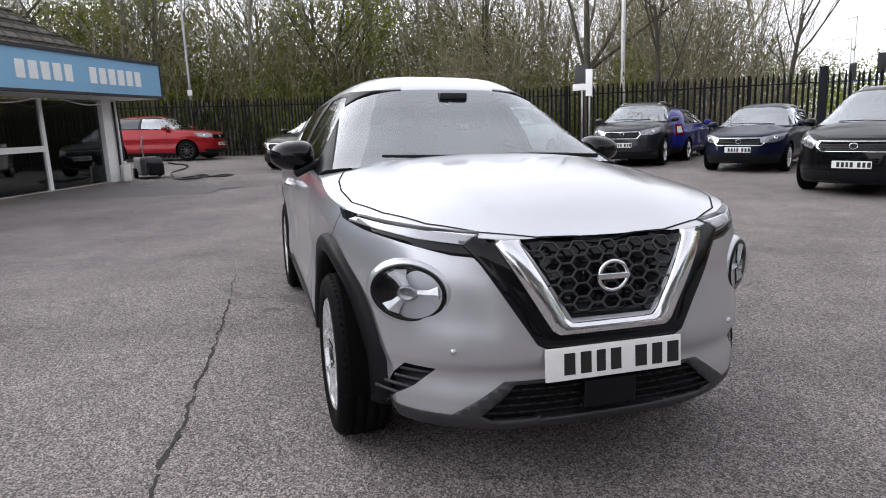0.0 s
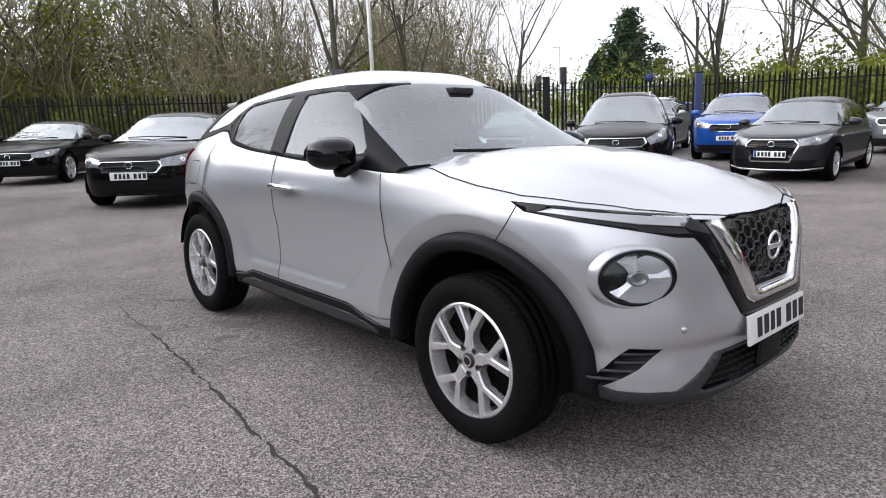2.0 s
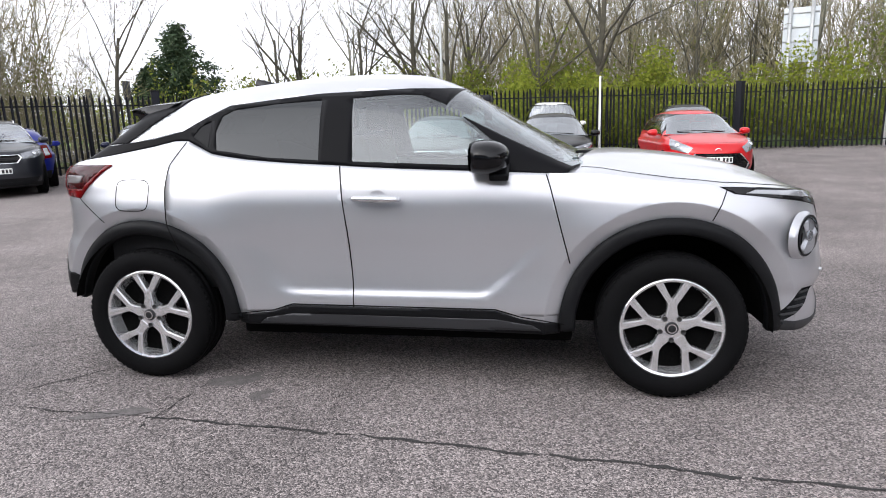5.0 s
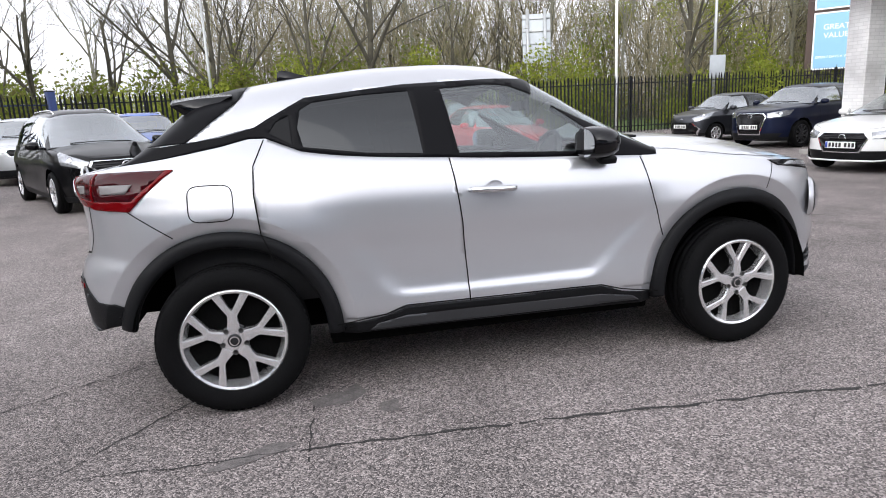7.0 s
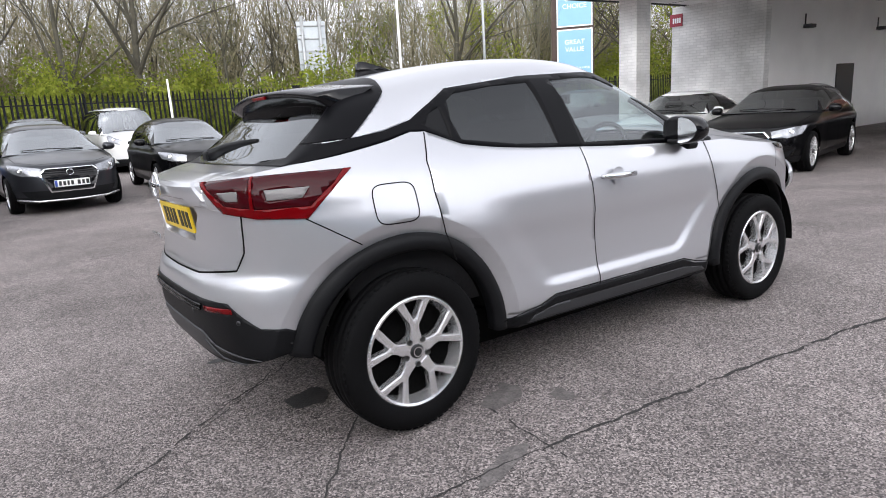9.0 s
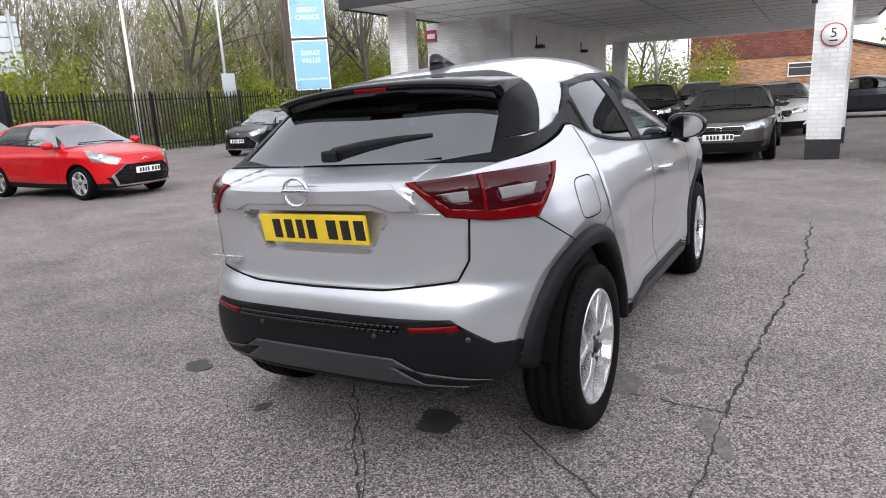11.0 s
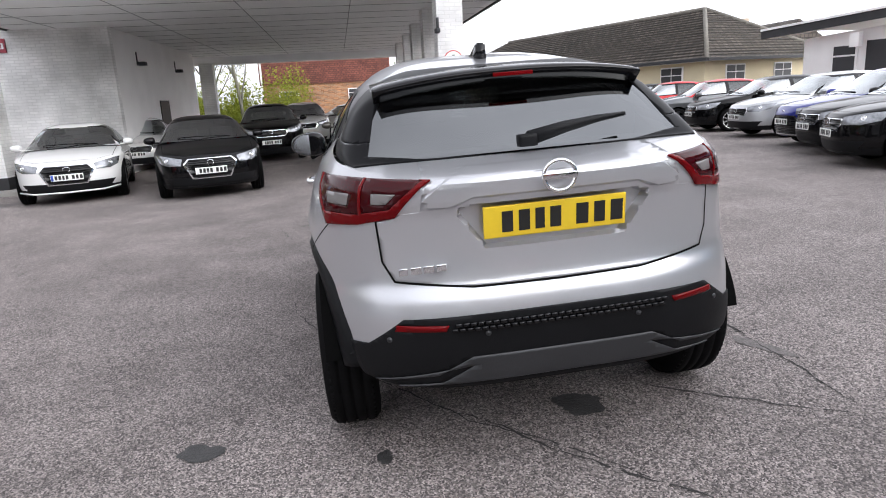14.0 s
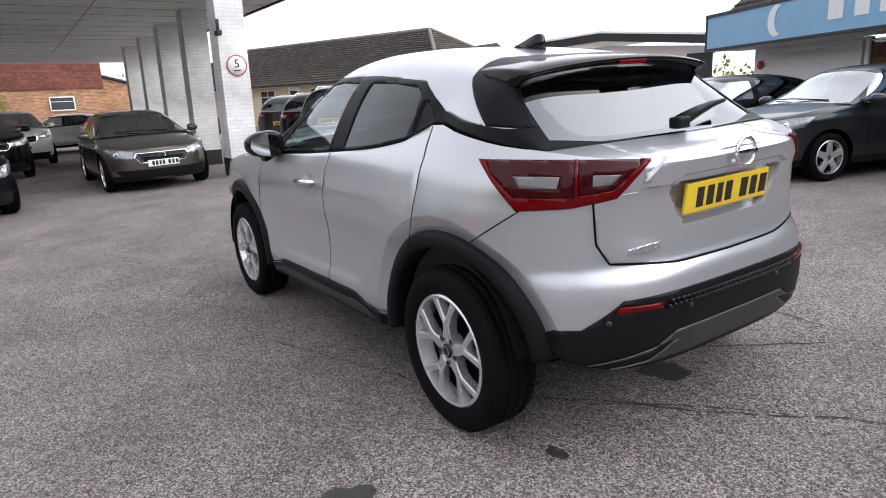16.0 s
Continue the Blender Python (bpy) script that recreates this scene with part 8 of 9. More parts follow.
# ---------------------------------------------------------------- sales office with the blue fascia
A0, A1 = Vector((-12.15, -2.70)), Vector((5.95, -11.20))
OFF_LEN = (A1 - A0).length
OFF_ANG = math.degrees(math.atan2(A1.y - A0.y, A1.x - A0.x))
OFF = pose(A0.x, A0.y, 0, 0, 0, OFF_ANG)      # x along the front, y towards the lot
off = thing("sales_office", OFF, "low white sales office with a pale blue fascia", "building", kind="structure")
G0, G1 = gz(-12, -3), gz(6, -11.5)
FB, FT = 2.12, 2.78
box_part("fascia_board", (0, -0.08, FB), (OFF_LEN, 0.0, FT), SIGN_BLUE, off, "pale blue fascia board")
box_part("fascia_edge_top", (-0.05, -0.12, FT), (OFF_LEN + 0.05, 0.03, FT + 0.06), FASCIA_BLACK, off)
box_part("fascia_edge_bottom", (-0.05, -0.12, FB - 0.05), (OFF_LEN + 0.05, 0.02, FB), FASCIA_BLACK, off)
box_part("fascia_end", (-0.05, -0.12, FB), (0, 0.02, FT), FASCIA_BLACK, off)
box_part("fascia_end", (OFF_LEN, -0.12, FB), (OFF_LEN + 0.05, 0.02, FT), FASCIA_BLACK, off)
box_part("overhang", (0, -1.0, FB - 0.06), (OFF_LEN, -0.08, FB + 0.02), WHITE_PAINT, off)
box_part("flat_roof", (0, -6.5, FT - 0.16), (OFF_LEN, -0.12, FT - 0.06), FASCIA_BLACK, off)
# front wall, one metre back: end piers, stall riser and shop windows
wl0 = -1.0
box_part("stall_riser", (0.5, wl0 - 0.12, -0.35), (OFF_LEN - 3.2, wl0, 0.30), surface("stone_riser", (0.42, 0.39, 0.33), 0.9, vary=0.2), off)
box_part("end_pier", (0.40, wl0 - 0.3, -0.3), (0.75, wl0 + 0.02, FB - 0.06), WHITE_RENDER, off)
box_part("end_wall", (OFF_LEN - 3.4, wl0 - 0.25, -0.3), (OFF_LEN - 0.3, wl0, FB - 0.06), WHITE_RENDER, off)
box_part("side_wall", (0.40, -6.4, -0.3), (0.62, wl0 - 0.3, FB), WHITE_RENDER, off)
box_part("side_wall", (OFF_LEN - 0.55, -6.4, -0.3), (OFF_LEN - 0.3, wl0 - 0.25, FB), WHITE_RENDER, off)
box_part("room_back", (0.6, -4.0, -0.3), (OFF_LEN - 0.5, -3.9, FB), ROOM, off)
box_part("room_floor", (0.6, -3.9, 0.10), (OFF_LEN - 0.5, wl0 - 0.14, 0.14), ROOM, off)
x = 0.75
k = 0
while x < OFF_LEN - 3.5:
    x2 = min(x + 1.75, OFF_LEN - 3.4)
    pn = box_part("shop_window", (x + 0.04, wl0 - 0.075, 0.32), (x2 - 0.04, wl0 - 0.060, FB - 0.10), SHOP_GLASS, off, "large dark shop window")
    box_part("window_post", (x2 - 0.045, wl0 - 0.10, 0.30), (x2 + 0.045, wl0 - 0.02, FB - 0.06), WHITE_PAINT, off)
    if k % 3 == 1:
        box_part("door_rail", (x + 0.05, wl0 - 0.055, 1.05), (x2 - 0.05, wl0 - 0.02, 1.16), WHITE_PAINT, off)
    x = x2
    k += 1
# telephone number as plain bars, then the moon shape and a plain block of the name
xx = 0.75
for grp in (6, 5):
    for i in range(grp):
        box_part("digit_bar", (xx, 0.002, FB + 0.17), (xx + 0.20, 0.012, FT - 0.19), SIGN_WHITE, off)
        xx += 0.285
    xx += 0.38
bm = bmesh.new()
cx, cz, R0 = OFF_LEN - 2.45, (FB + FT) / 2 + 0.02, 0.30
outer = [(cx - R0 * math.cos(radians(a)), cz + R0 * math.sin(radians(a))) for a in range(-75, 76, 10)]
inner = [(cx + 0.17 - R0 * 0.92 * math.cos(radians(a)), cz + R0 * 0.92 * math.sin(radians(a))) for a in range(72, -73, -10)]
prism(bm, [(2 * cx - p[0], p[1]) for p in outer + inner], "y", 0.002, 0.012)
part("moon_shape", bm, SIGN_WHITE, off, smooth=False)
for i, wd in enumerate((0.34, 0.30, 0.34, 0.30, 0.30)):
    box_part("name_bar", (OFF_LEN - 4.1 - i * 0.55, 0.002, FB + 0.20), (OFF_LEN - 4.1 - i * 0.55 + wd, 0.012, FT - 0.12), SIGN_WHITE, off)
# pitched roof behind the fascia
bm = bmesh.new()
RB = FT - 0.22
pr = [(-0.8, -0.9, RB), (OFF_LEN + 1.6, -0.9, RB), (OFF_LEN + 1.3, -5.0, RB + 3.9), (5.6, -5.0, RB + 3.9)]
lo4 = [(-0.8, -9.1, RB), (OFF_LEN + 1.6, -9.1, RB)]
vv = [bm.verts.new(p) for p in pr + lo4]
bm.faces.new((vv[0], vv[1], vv[2], vv[3]))
bm.faces.new((vv[1], vv[5], vv[2]))
bm.faces.new((vv[5], vv[4], vv[3], vv[2]))
bm.faces.new((vv[4], vv[0], vv[3]))
uv_box(part("tiled_roof", bm, ROOF_TILE, off, "brown tiled roof", smooth=False))
# raised courses of tiles on the slope that faces the lot
for i in range(1, 18):
    t = i / 18
    box_part("tile_course", (-0.8 + 6.4 * t, -0.9 - 4.1 * t - 0.03, RB + 3.9 * t + 0.005), (OFF_LEN + 1.6 - 0.3 * t, -0.9 - 4.1 * t + 0.02, RB + 3.9 * t + 0.030), ROOF_TILE, off)
sk = part("roof_window", one_box(0, 0, 0, 0.62, 0.85, 0.06, 0.01, Matrix.Translation((OFF_LEN + 0.4, -2.05, RB + 1.12)) @ Matrix.Rotation(radians(-43.6), 4, "X")), WHITE_PAINT, off)
dm = thing("dormer_window", OFF @ pose(OFF_LEN - 1.1, -1.75, RB + 0.80), "white framed dormer window", "window", kind="structure")
box_part("frame", (-0.7, 0.0, -0.1), (0.7, 0.08, 0.62), WHITE_PAINT, dm)
for i in range(2):
    box_part("pane", (-0.62 + i * 0.64, 0.081, -0.02), (-0.02 + i * 0.64, 0.089, 0.54), DARK_DOOR, dm)
box_part("lid", (-0.8, -1.4, 0.62), (0.8, 0.18, 0.72), FASCIA_BLACK, dm)
al = thing("alarm_box", OFF @ pose(OFF_LEN - 0.55, wl0 + 0.03, 1.72), "dark red fire alarm bell", "alarm")
bm = bmesh.new()
lathe(bm, [(0.001, -0.05), (0.06, -0.05), (0.09, -0.02), (0.09, 0.02), (0.001, 0.02)], 24, Matrix.Rotation(math.pi, 4, "Z"))
part("bell", bm, SIGN_RED, al)
cb = thing("wall_cable", OFF @ pose(0, 0, 0), "pale slack cable along the office wall", "cable")
for x0, x1 in ((1.0, 2.6), (3.2, 4.8), (OFF_LEN - 3.6, OFF_LEN - 1.6), (OFF_LEN - 5.8, OFF_LEN - 3.7)):
    pts = [(x0 + (x1 - x0) * i / 8, -0.5, FB - 0.10 - 0.10 * math.sin(math.pi * i / 8)) for i in range(9)]
    bm = bmesh.new()
    tube(bm, pts, 0.012, 5)
    part("strand", bm, SIGN_WHITE, cb)

# pressure washer, canister and hose beside the office
pw = thing("pressure_washer", upright(-12.9, -3.25, 20), "old grey pressure washer on the ground", "machine")
part("casing", one_box(0, 0, 0.28, 0.75, 0.5, 0.42, 0.08), WASHER, pw)
part("motor", one_box(0.42, 0.05, 0.22, 0.30, 0.34, 0.30, 0.06), BLACK_PLASTIC, pw)
bm = bmesh.new()
tube(bm, [(-0.35, 0, 0.4), (-0.45, 0.0, 0.75), (-0.3, 0.0, 0.95)], 0.02, 6)
part("handle", bm, GALV, pw)
for sd in (-1, 1):
    bm = bmesh.new()
    lathe(bm, [(0.001, -0.03), (0.12, -0.03), (0.12, 0.03), (0.001, 0.03)], 20, Matrix.Translation((-0.15, 0.27 * sd, 0.12)))
    part("wheel", bm, RUBBER, pw)
hs = thing("hose", upright(-12.4, -2.9, 0), "black hose lying in loops on the asphalt", "hose")
bm = bmesh.new()
pts = []
for i in range(160):
    t = i / 159
    a = t * 5 * math.pi
    rr = 0.55 + 0.5 * math.sin(2.3 * a) * t
    pts.append((0.2 + 0.75 * math.cos(a) * rr + 0.5 * t, 0.2 + 0.55 * math.sin(a) * rr + 0.9 * t, 0.025 + (0.35 * (1 - t * 3) if t < 0.33 else 0.0) + 0.004 * math.sin(9 * a)))
tube(bm, pts, 0.018, 6)
part("line", bm, HOSE, hs)
cn = thing("canister", upright(-11.9, -3.6, 20), "white plastic canister standing by the wall", "canister")
part("jug", one_box(0, 0, 0.19, 0.24, 0.18, 0.38, 0.05), CAN, cn)
part("cap", one_box(0.03, 0, 0.42, 0.07, 0.07, 0.08, 0.02), CAN, cn)
dp = thing("downpipes", OFF @ pose(0.25, wl0 + 0.05, 0), "dark pipes and cables on the office corner", "pipe")
for i, mt in enumerate((FASCIA_BLACK, WHITE_PAINT, FASCIA_BLACK)):
    bm = bmesh.new()
    tube(bm, [(0.08 * i, 0, FB), (0.08 * i + 0.02, 0.02, 1.2), (0.08 * i, 0, 0.2)], 0.025, 6)
    part("pipe", bm, mt, dp)


# ---------------------------------------------------------------- low white building, bungalow, brick house
def gable_block():
    L0, R1 = Vector((20.75, -17.3)), Vector((11.6, -19.7))
    ang = math.degrees(math.atan2(R1.y - L0.y, R1.x - L0.x))
    ln = (R1 - L0).length
    t = thing("white_workshop", pose(L0.x, L0.y, 0, 0, 0, ang), "low white workshop with a shallow black-edged roof", "building", kind="structure")
    # x along the front, the lot lies on -y
    wall = bmesh.new()
    prism(wall, [(0.9, 0.2), (ln - 0.2, 0.2), (ln - 0.2, 2.75), (ln * 0.56, 3.05), (0.9, 2.78)], "y", 0.0, 0.3)
    uv_box(part("front_wall", wall, WHITE_RENDER, t, smooth=False))
    for a, b, za, zb in ((-0.5, ln * 0.56, 2.92, 3.20), (ln * 0.56, ln + 0.6, 3.20, 2.72)):
        m = bmesh.new()
        prism(m, [(a, za), (b, zb), (b, zb + 0.30), (a, za + 0.30)], "y", -0.75, -0.65)
        part("fascia", m, FASCIA_BLACK, t, smooth=False)
        m = bmesh.new()
        prism(m, [(a, za + 0.30), (b, zb + 0.30), (b, zb + 0.38), (a, za + 0.38)], "y", -0.80, 6.0)
        part("roof_edge", m, WHITE_PAINT, t, smooth=False)
        m = bmesh.new()
        prism(m, [(a, za + 0.02), (b, zb + 0.02), (b, zb + 0.10), (a, za + 0.10)], "y", -0.65, 0.0)
        part("soffit", m, WHITE_PAINT, t, smooth=False)
    k = 1.35
    w = thing("workshop_window", pose(L0.x, L0.y, 0, 0, 0, ang) @ pose(2.6, 0, 0), "small white framed window", "window", kind="structure")
    box_part("frame", (-0.5, -0.05, 1.25), (0.5, -0.003, 2.45), WHITE_PAINT, w)
    for z0, z1 in ((1.32, 2.0), (2.06, 2.38)):
        box_part("pane", (-0.42, -0.056, z0), (0.42, -0.051, z1), DARK_DOOR, w)
    for x0 in (3.9, 9.0):
        d = thing("workshop_door", pose(L0.x, L0.y, 0, 0, 0, ang) @ pose(x0, 0, 0), "dark grey door", "door", kind="structure")
        box_part("leaf", (-0.48, -0.04, 0.2), (0.48, -0.003, 2.5), DARK_DOOR, d)
    box_part("roller_door", (5.3, -0.03, 0.3), (8.1, -0.003, 2.55), WHITE_PAINT, t)
    box_part("side_wall", (0.9, 0.3, 0.2), (1.15, 6.0, 2.8), WHITE_RENDER, t)
    ct = thing("water_tank", pose(L0.x, L0.y, 0, 0, 0, ang) @ pose(3.3, -0.45, 2.55), "small white box under the eaves", "box")
    part("box", one_box(0, 0, 0.0, 0.35, 0.25, 0.5, 0.02), WHITE_PAINT, ct)


gable_block()

BUN = pose(23.2, -15.3, 0, 0, 0, 20) @ pose(-24.0, 15.6, 0)
bun = thing("bungalow", BUN, "cream bungalow with a long tiled hipped roof", "house", kind="structure")
EV, RG = 2.36, 4.95
x0, x1, y0, y1 = 24.0, 48.5, -24.0, -15.6
for nm, lo, hi in (("wall_north", (x0, y1 - 0.3, 0), (x1, y1, EV)), ("wall_west", (x0, y0, 0), (x0 + 0.3, y1 - 0.3, EV))):
    box_part(nm, lo, hi, CREAM, bun)
ov = 0.55
bm = bmesh.new()
c4 = [(x0 - ov, y1 + ov, EV), (x1 + ov, y1 + ov, EV), (x1 + ov, y0 - ov, EV), (x0 - ov, y0 - ov, EV)]
rd = [(x0 + 3.6, (y0 + y1) / 2, RG), (x1 - 3.6, (y0 + y1) / 2, RG)]
vv = [bm.verts.new(p) for p in c4 + rd]
for q in ((0, 4, 5, 1), (1, 5, 2), (2, 5, 4, 3), (3, 4, 0)):
    bm.faces.new([vv[i] for i in q][::-1])
bmesh.ops.recalc_face_normals(bm, faces=bm.faces)
uv_box(part("roof", bm, ROOF_TILE, bun, "grey-brown tiled hipped roof", smooth=False))
# raised courses of tiles on the slopes that face the lot
bm = bmesh.new()
for i in range(1, 19):
    t = i / 19
    za = EV + (RG - EV) * t
    yb_ = y1 + ov + ((y0 + y1) / 2 - y1 - ov) * t
    xa_ = x0 - ov + (3.6 + ov) * t
    box(bm, (xa_ + x1 - (3.6) * t) / 2, yb_ + 0.02, za + 0.02, x1 - 3.6 * t - xa_, 0.05, 0.035)
    ya_ = (y0 - ov) + ((y0 + y1) / 2 - y0 + ov) * t
    box(bm, xa_ - 0.02, (ya_ + yb_) / 2, za + 0.02, 0.05, yb_ - ya_, 0.035)
part("tile_courses", bm, surface("tile_edges", (0.05, 0.043, 0.036), 0.9, scale=2, vary=0.4), bun, smooth=False)
bm = bmesh.new()
tube(bm, [c4[0], rd[0]], 0.11, 6)
tube(bm, [rd[0], rd[1]], 0.11, 6)
tube(bm, [c4[3], rd[0]], 0.11, 6)
part("ridge_tiles", bm, surface("ridge_tile", (0.16, 0.15, 0.13), 0.9, vary=0.3), bun)
box_part("gutter", (x0 - ov - 0.06, y1 + ov, EV - 0.12), (x1, y1 + ov + 0.10, EV + 0.02), FASCIA_BLACK, bun)
box_part("gutter", (x0 - ov - 0.10, y0, EV - 0.12), (x0 - ov, y1 + ov, EV + 0.02), FASCIA_BLACK, bun)
box_part("soffit", (x0 - ov, y1, EV - 0.12), (x1, y1 + ov, EV - 0.06), WHITE_PAINT, bun)


def house_window(m, w, h, label="white framed window with dark panes", cols=2):
    t = thing("house_window", m, label, "window", "house windows", "structure")
    box_part("frame", (-w / 2, -0.06, 0), (w / 2, -0.002, h), WHITE_PAINT, t)
    for i in range(cols):
        cw = (w - 0.06) / cols
        for z0, z1 in ((0.06, h * 0.62), (h * 0.66, h - 0.06)):
            box_part("pane", (-w / 2 + 0.05 + i * cw, -0.068, z0), (-w / 2 + cw - 0.0 + i * cw, -0.062, z1), DARK_DOOR, t)


house_window(BUN @ pose(30.6, y1, 0.85, 0, 0, 180), 4.4, 1.25, "wide white framed window with dark panes", 4)
for x in (25.8, 36.5, 40.5):
    house_window(BUN @ pose(x, y1, 1.05, 0, 0, 180), 1.3, 1.05)
for y in (-17.6, -21.0):
    house_window(BUN @ pose(x0, y, 1.15, 0, 0, -90), 1.3, 0.95)
dd = thing("house_door", BUN @ pose(34.2, y1, 0.1, 0, 0, 180), "white door with a dark pane", "door", kind="structure")
box_part("frame", (-0.5, -0.06, 0), (0.5, -0.002, 2.1), WHITE_PAINT, dd)
box_part("pane", (-0.3, -0.068, 0.9), (0.3, -0.062, 1.9), DARK_DOOR, dd)

br = thing("brick_house", pose(0, 0, 0), "orange brick house with red hung tiles above", "house", kind="structure")
box_part("lower_wall", (38.0, -2.6, -1.0), (44.0, 5.2, 2.58), ORANGE_BRICK, br)
box_part("tile_hanging", (37.92, -2.7, 2.58), (44.0, 5.3, 5.6), RED_TILE, br)
box_part("drainpipe", (37.86, 5.12, -0.5), (37.94, 5.22, 5.5), WHITE_PAINT, br)
bm = bmesh.new()
prism(bm, [(-6.5, 0.0), (-2.6, 0.0), (-2.6, 3.2), (-6.5, 2.1)], "x", 38.3, 43.0)
uv_box(part("side_wing", bm, ORANGE_BRICK, br, smooth=False))
bm = bmesh.new()
prism(bm, [(-6.8, 2.05), (-2.6, 3.24), (-2.6, 3.34), (-6.8, 2.15)], "x", 38.1, 43.2)
part("wing_roof", bm, FASCIA_BLACK, br, smooth=False)
for y in (3.6, -0.6):
    house_window(pose(37.98, y, 1.45, 0, 0, -90), 1.2, 0.75, "boarded cream window", 1)
# far houses on the rise
for i, (x, y, w, h) in enumerate(((47, -34, 9, 5.2), (58, -30, 10, 5.6))):
    hs2 = thing("far_house", pose(x, y, 0, 0, 0, 25 * i), "distant house with a brown tiled roof", "house", "far houses", "structure")
    box_part("wall", (-w / 2, -3, 0), (w / 2, 3, h - 1.8), WHITE_RENDER, hs2)
    bm = bmesh.new()
    prism(bm, [(-3.5, h - 1.9), (3.5, h - 1.9), (0, h + 0.4)], "x", -w / 2 - 0.3, w / 2 + 0.3)
    uv_box(part("roof", bm, ROOF_TILE, hs2, smooth=False))
    part("chimney", one_box(w * 0.25, 0, h + 0.5, 0.7, 0.6, 1.4), ORANGE_BRICK, hs2)


# ---------------------------------------------------------------- signs and posts
tot = thing("totem_sign", pose(24.7, 22.6, -0.32, 0, 0, 218) @ Matrix.Scale(1.28, 4), "tall totem sign with pale blue panels and a brown post", "sign")
TZ = gz(19.5, 17.5)
box_part("post", (-0.25, -0.98, TZ - 0.1), (-0.05, -0.74, 6.4), BROWN_POST, tot)
box_part("backing", (-0.12, -0.76, 1.80), (-0.02, 0.80, 6.2), BROWN_POST, tot)
for z0, z1 in ((1.88, 3.86), (4.02, 6.1)):
    p = box_part("panel", (-0.02, -0.72, z0), (0.03, 0.72, z1), SIGN_BLUE, tot, "pale blue panel with a white edge")
    for a, b, c, d in ((-0.74, 0.74, z0 - 0.03, z0 + 0.02), (-0.74, 0.74, z1 - 0.02, z1 + 0.03), (-0.74, -0.69, z0, z1), (0.69, 0.74, z0, z1)):
        box_part("edge", (0.03, a, c), (0.04, b, d), SIGN_WHITE, p)
for z, s, words in ((3.36, 0.27, "GREAT"), (3.06, 0.27, "VALUE"), (2.30, 0.125, "OPEN 7 DAYS A WEEK"), (5.10, 0.27, "GREAT"), (4.80, 0.27, "CHOICE")):
    text_mesh(words, s, SIGN_WHITE, Matrix.Translation((0.036, 0, z)) @ FACE, tot)


def pole(x, y, h, r, mat, label, lean=0.0, name="lamp_post"):
    t = thing(name, upright(x, y), label, "post", "posts behind the fence")
    b = bmesh.new()
    tube(b, [(0, 0, -0.1), (lean * 0.5, 0, h / 2), (lean, 0, h)], [r, r * 0.8, r * 0.6], 8)
    part("shaft", b, mat, t)
    return t


pole(-16.3, 11.8, 11.0, 0.085, WHITE_PAINT, "tall white flag pole by the fence", name="flag_pole")
pole(12.6, 21.2, 9.0, 0.065, WHITE_PAINT, "tall white flag pole by the fence", name="flag_pole")
lp = pole(17.2, 21.2, 8.5, 0.075, GALV, "grey lamp post with a small sign back")
part("sign_back", one_box(0.12, -0.05, 2.55, 0.75, 0.04, 0.95, 0.01), SIGN_BACK, lp)
pole(-3.6, 25.0, 6.5, 0.07, GALV, "grey lamp post among the trees")
lp = pole(-24.8, -2.85, 6.5, 0.06, GALV, "leaning grey post with a white collar", lean=-0.4)
part("collar", one_box(0.0, 0, 2.55, 0.18, 0.18, 0.22, 0.02), WHITE_PAINT, lp)
rs = thing("road_sign", upright(12.5, 29.6, -20) @ Matrix.Scale(1.4, 4), "large road sign seen from behind on two posts", "sign")
for x in (-0.30, 0.35):
    b = bmesh.new()
    tube(b, [(x, 0, 0), (x, 0, 4.4)], 0.06, 8)
    part("post", b, GALV, rs)
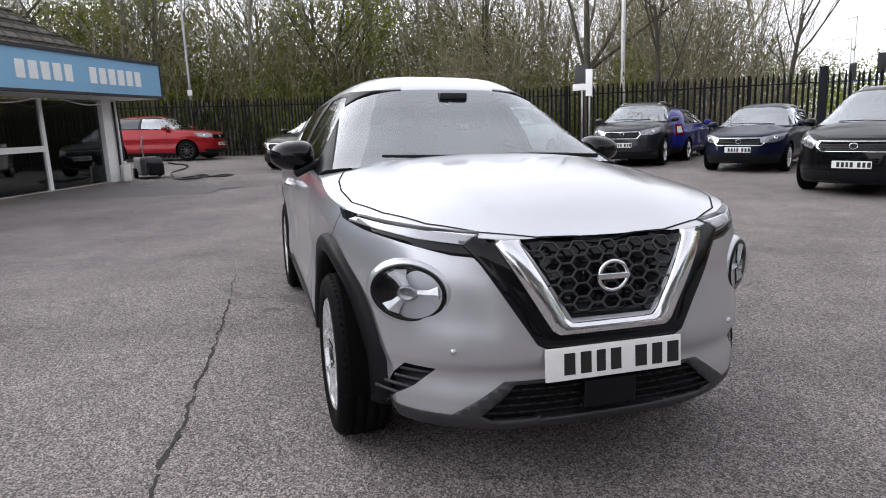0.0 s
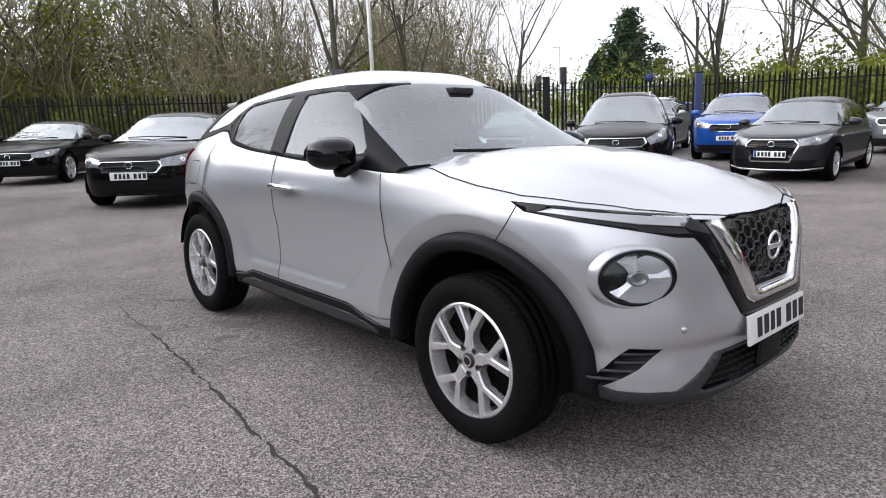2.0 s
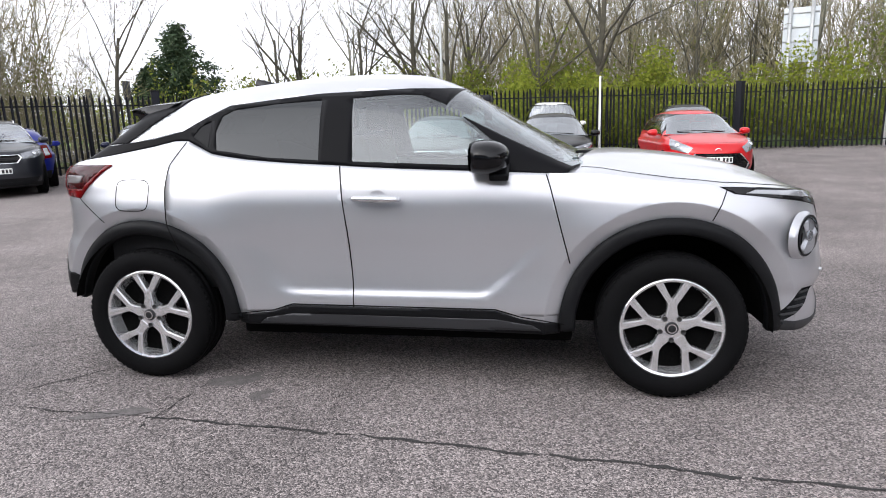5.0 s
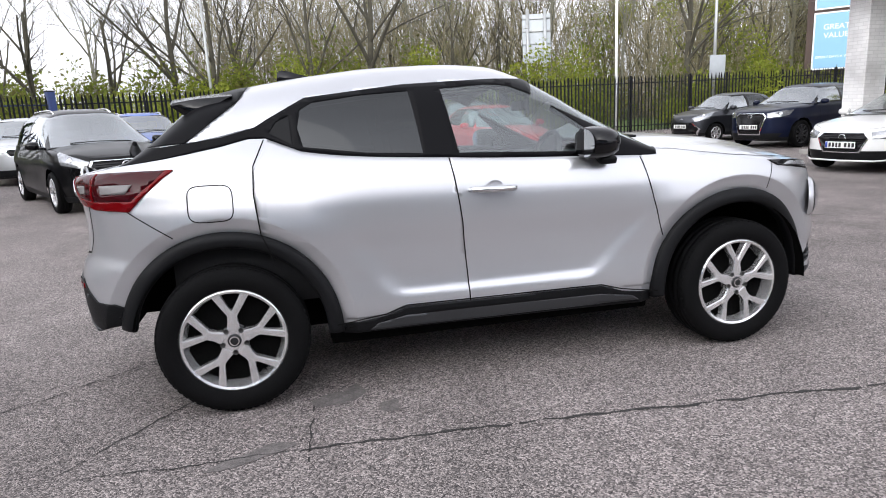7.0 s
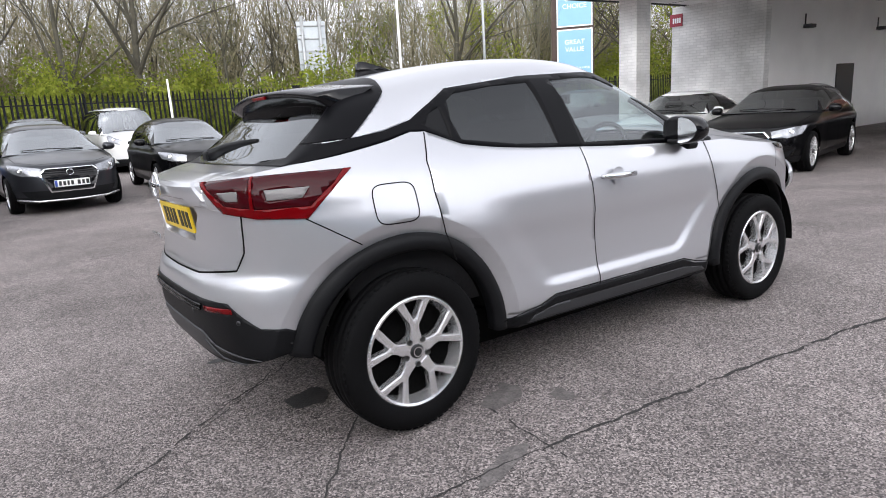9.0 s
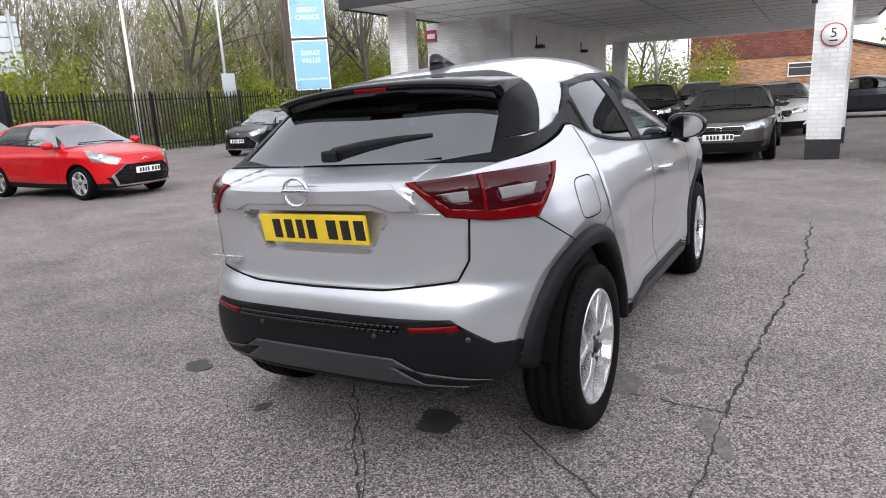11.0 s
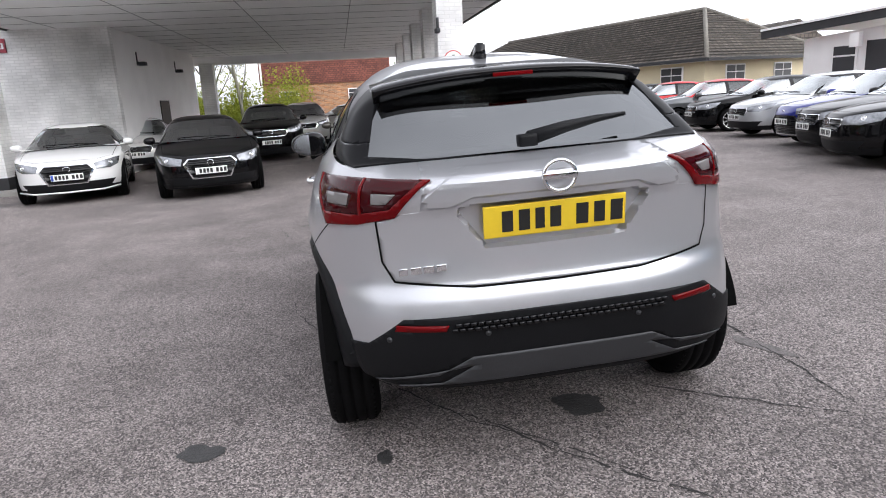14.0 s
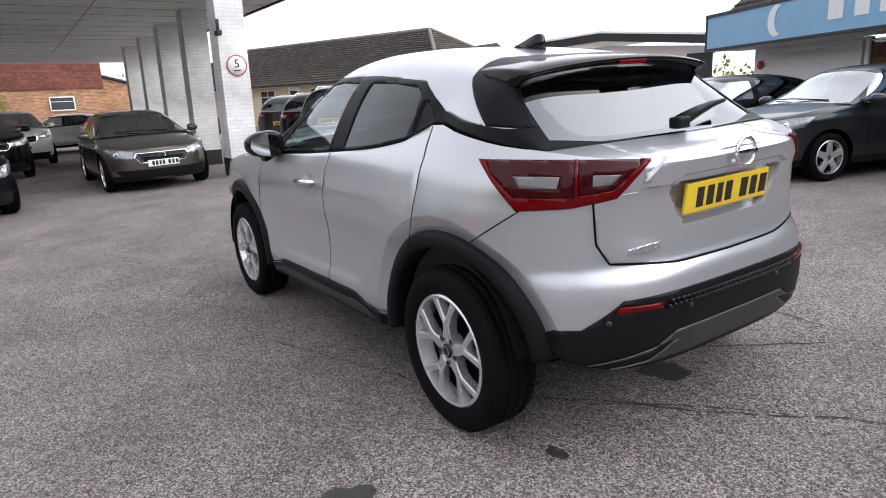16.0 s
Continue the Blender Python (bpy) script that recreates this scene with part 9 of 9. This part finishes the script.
part("board", one_box(0.03, 0.08, 3.35, 1.05, 0.03, 1.75, 0.006), SIGN_BACK, rs)
for z in (2.7, 3.15, 3.6, 4.05):
    part("rib", one_box(0.03, 0.05, z, 1.05, 0.03, 0.05), GALV, rs)
for x, y, h, w, hh, mt, lb in ((-15.1, 9.55, 2.9, 0.45, 0.55, DARK_DOOR, "small dark board on a post behind the fence"), (-14.2, 9.3, 2.7, 0.22, 0.8, WHITE_PAINT, "small white board on a post"), (-10.6, 20.8, 2.6, 0.35, 0.35, BLUE_STEEL, "small round blue road sign")):
    t = thing("small_sign", upright(x, y, 35), lb, "sign", "small signs")
    b = bmesh.new()
    tube(b, [(0, 0, 0), (0, 0, h)], 0.03, 6)
    part("post", b, GALV, t)
    b = bmesh.new()
    if mt is BLUE_STEEL:
        lathe(b, [(0.001, -0.01), (w / 2, -0.01), (w / 2, 0.01), (0.001, 0.01)], 24, Matrix.Translation((0, -0.04, h - hh / 2)))
    else:
        box(b, 0, -0.04, h - hh / 2, w, 0.02, hh, 0.004)
    part("board", b, mt, t)
    if mt is DARK_DOOR:
        part("plate", one_box(0, -0.04, h - hh - 0.14, 0.62, 0.02, 0.20, 0.004), WHITE_PAINT, t)
for x, y in ((-36, 40), (-31, 39), (-24, 33)):
    t = thing("traffic_signal", upright(x, y, 40), "black traffic signal head on a post", "traffic light", "traffic signals")
    b = bmesh.new()
    tube(b, [(0, 0, 0), (0, 0, 3.6)], 0.06, 6)
    part("post", b, FASCIA_BLACK, t)
    part("head", one_box(0, 0, 3.5, 0.42, 0.3, 1.1, 0.04), FASCIA_BLACK, t)
for x, y, h in ((-58, 70, 11.5), (-62, 74, 9.5), (-49, 65, 9.0), (-95, 92, 11)):
    t = pole(x, y, h, 0.10, GALV, "tall distant street lamp", name="street_lamp")
    part("arm", one_box(-0.6, 0, h, 1.3, 0.12, 0.10), GALV, t)

pole(2.7, 19.6, 2.65, 0.05, WHITE_PAINT, "short white post behind the fence", name="white_post")
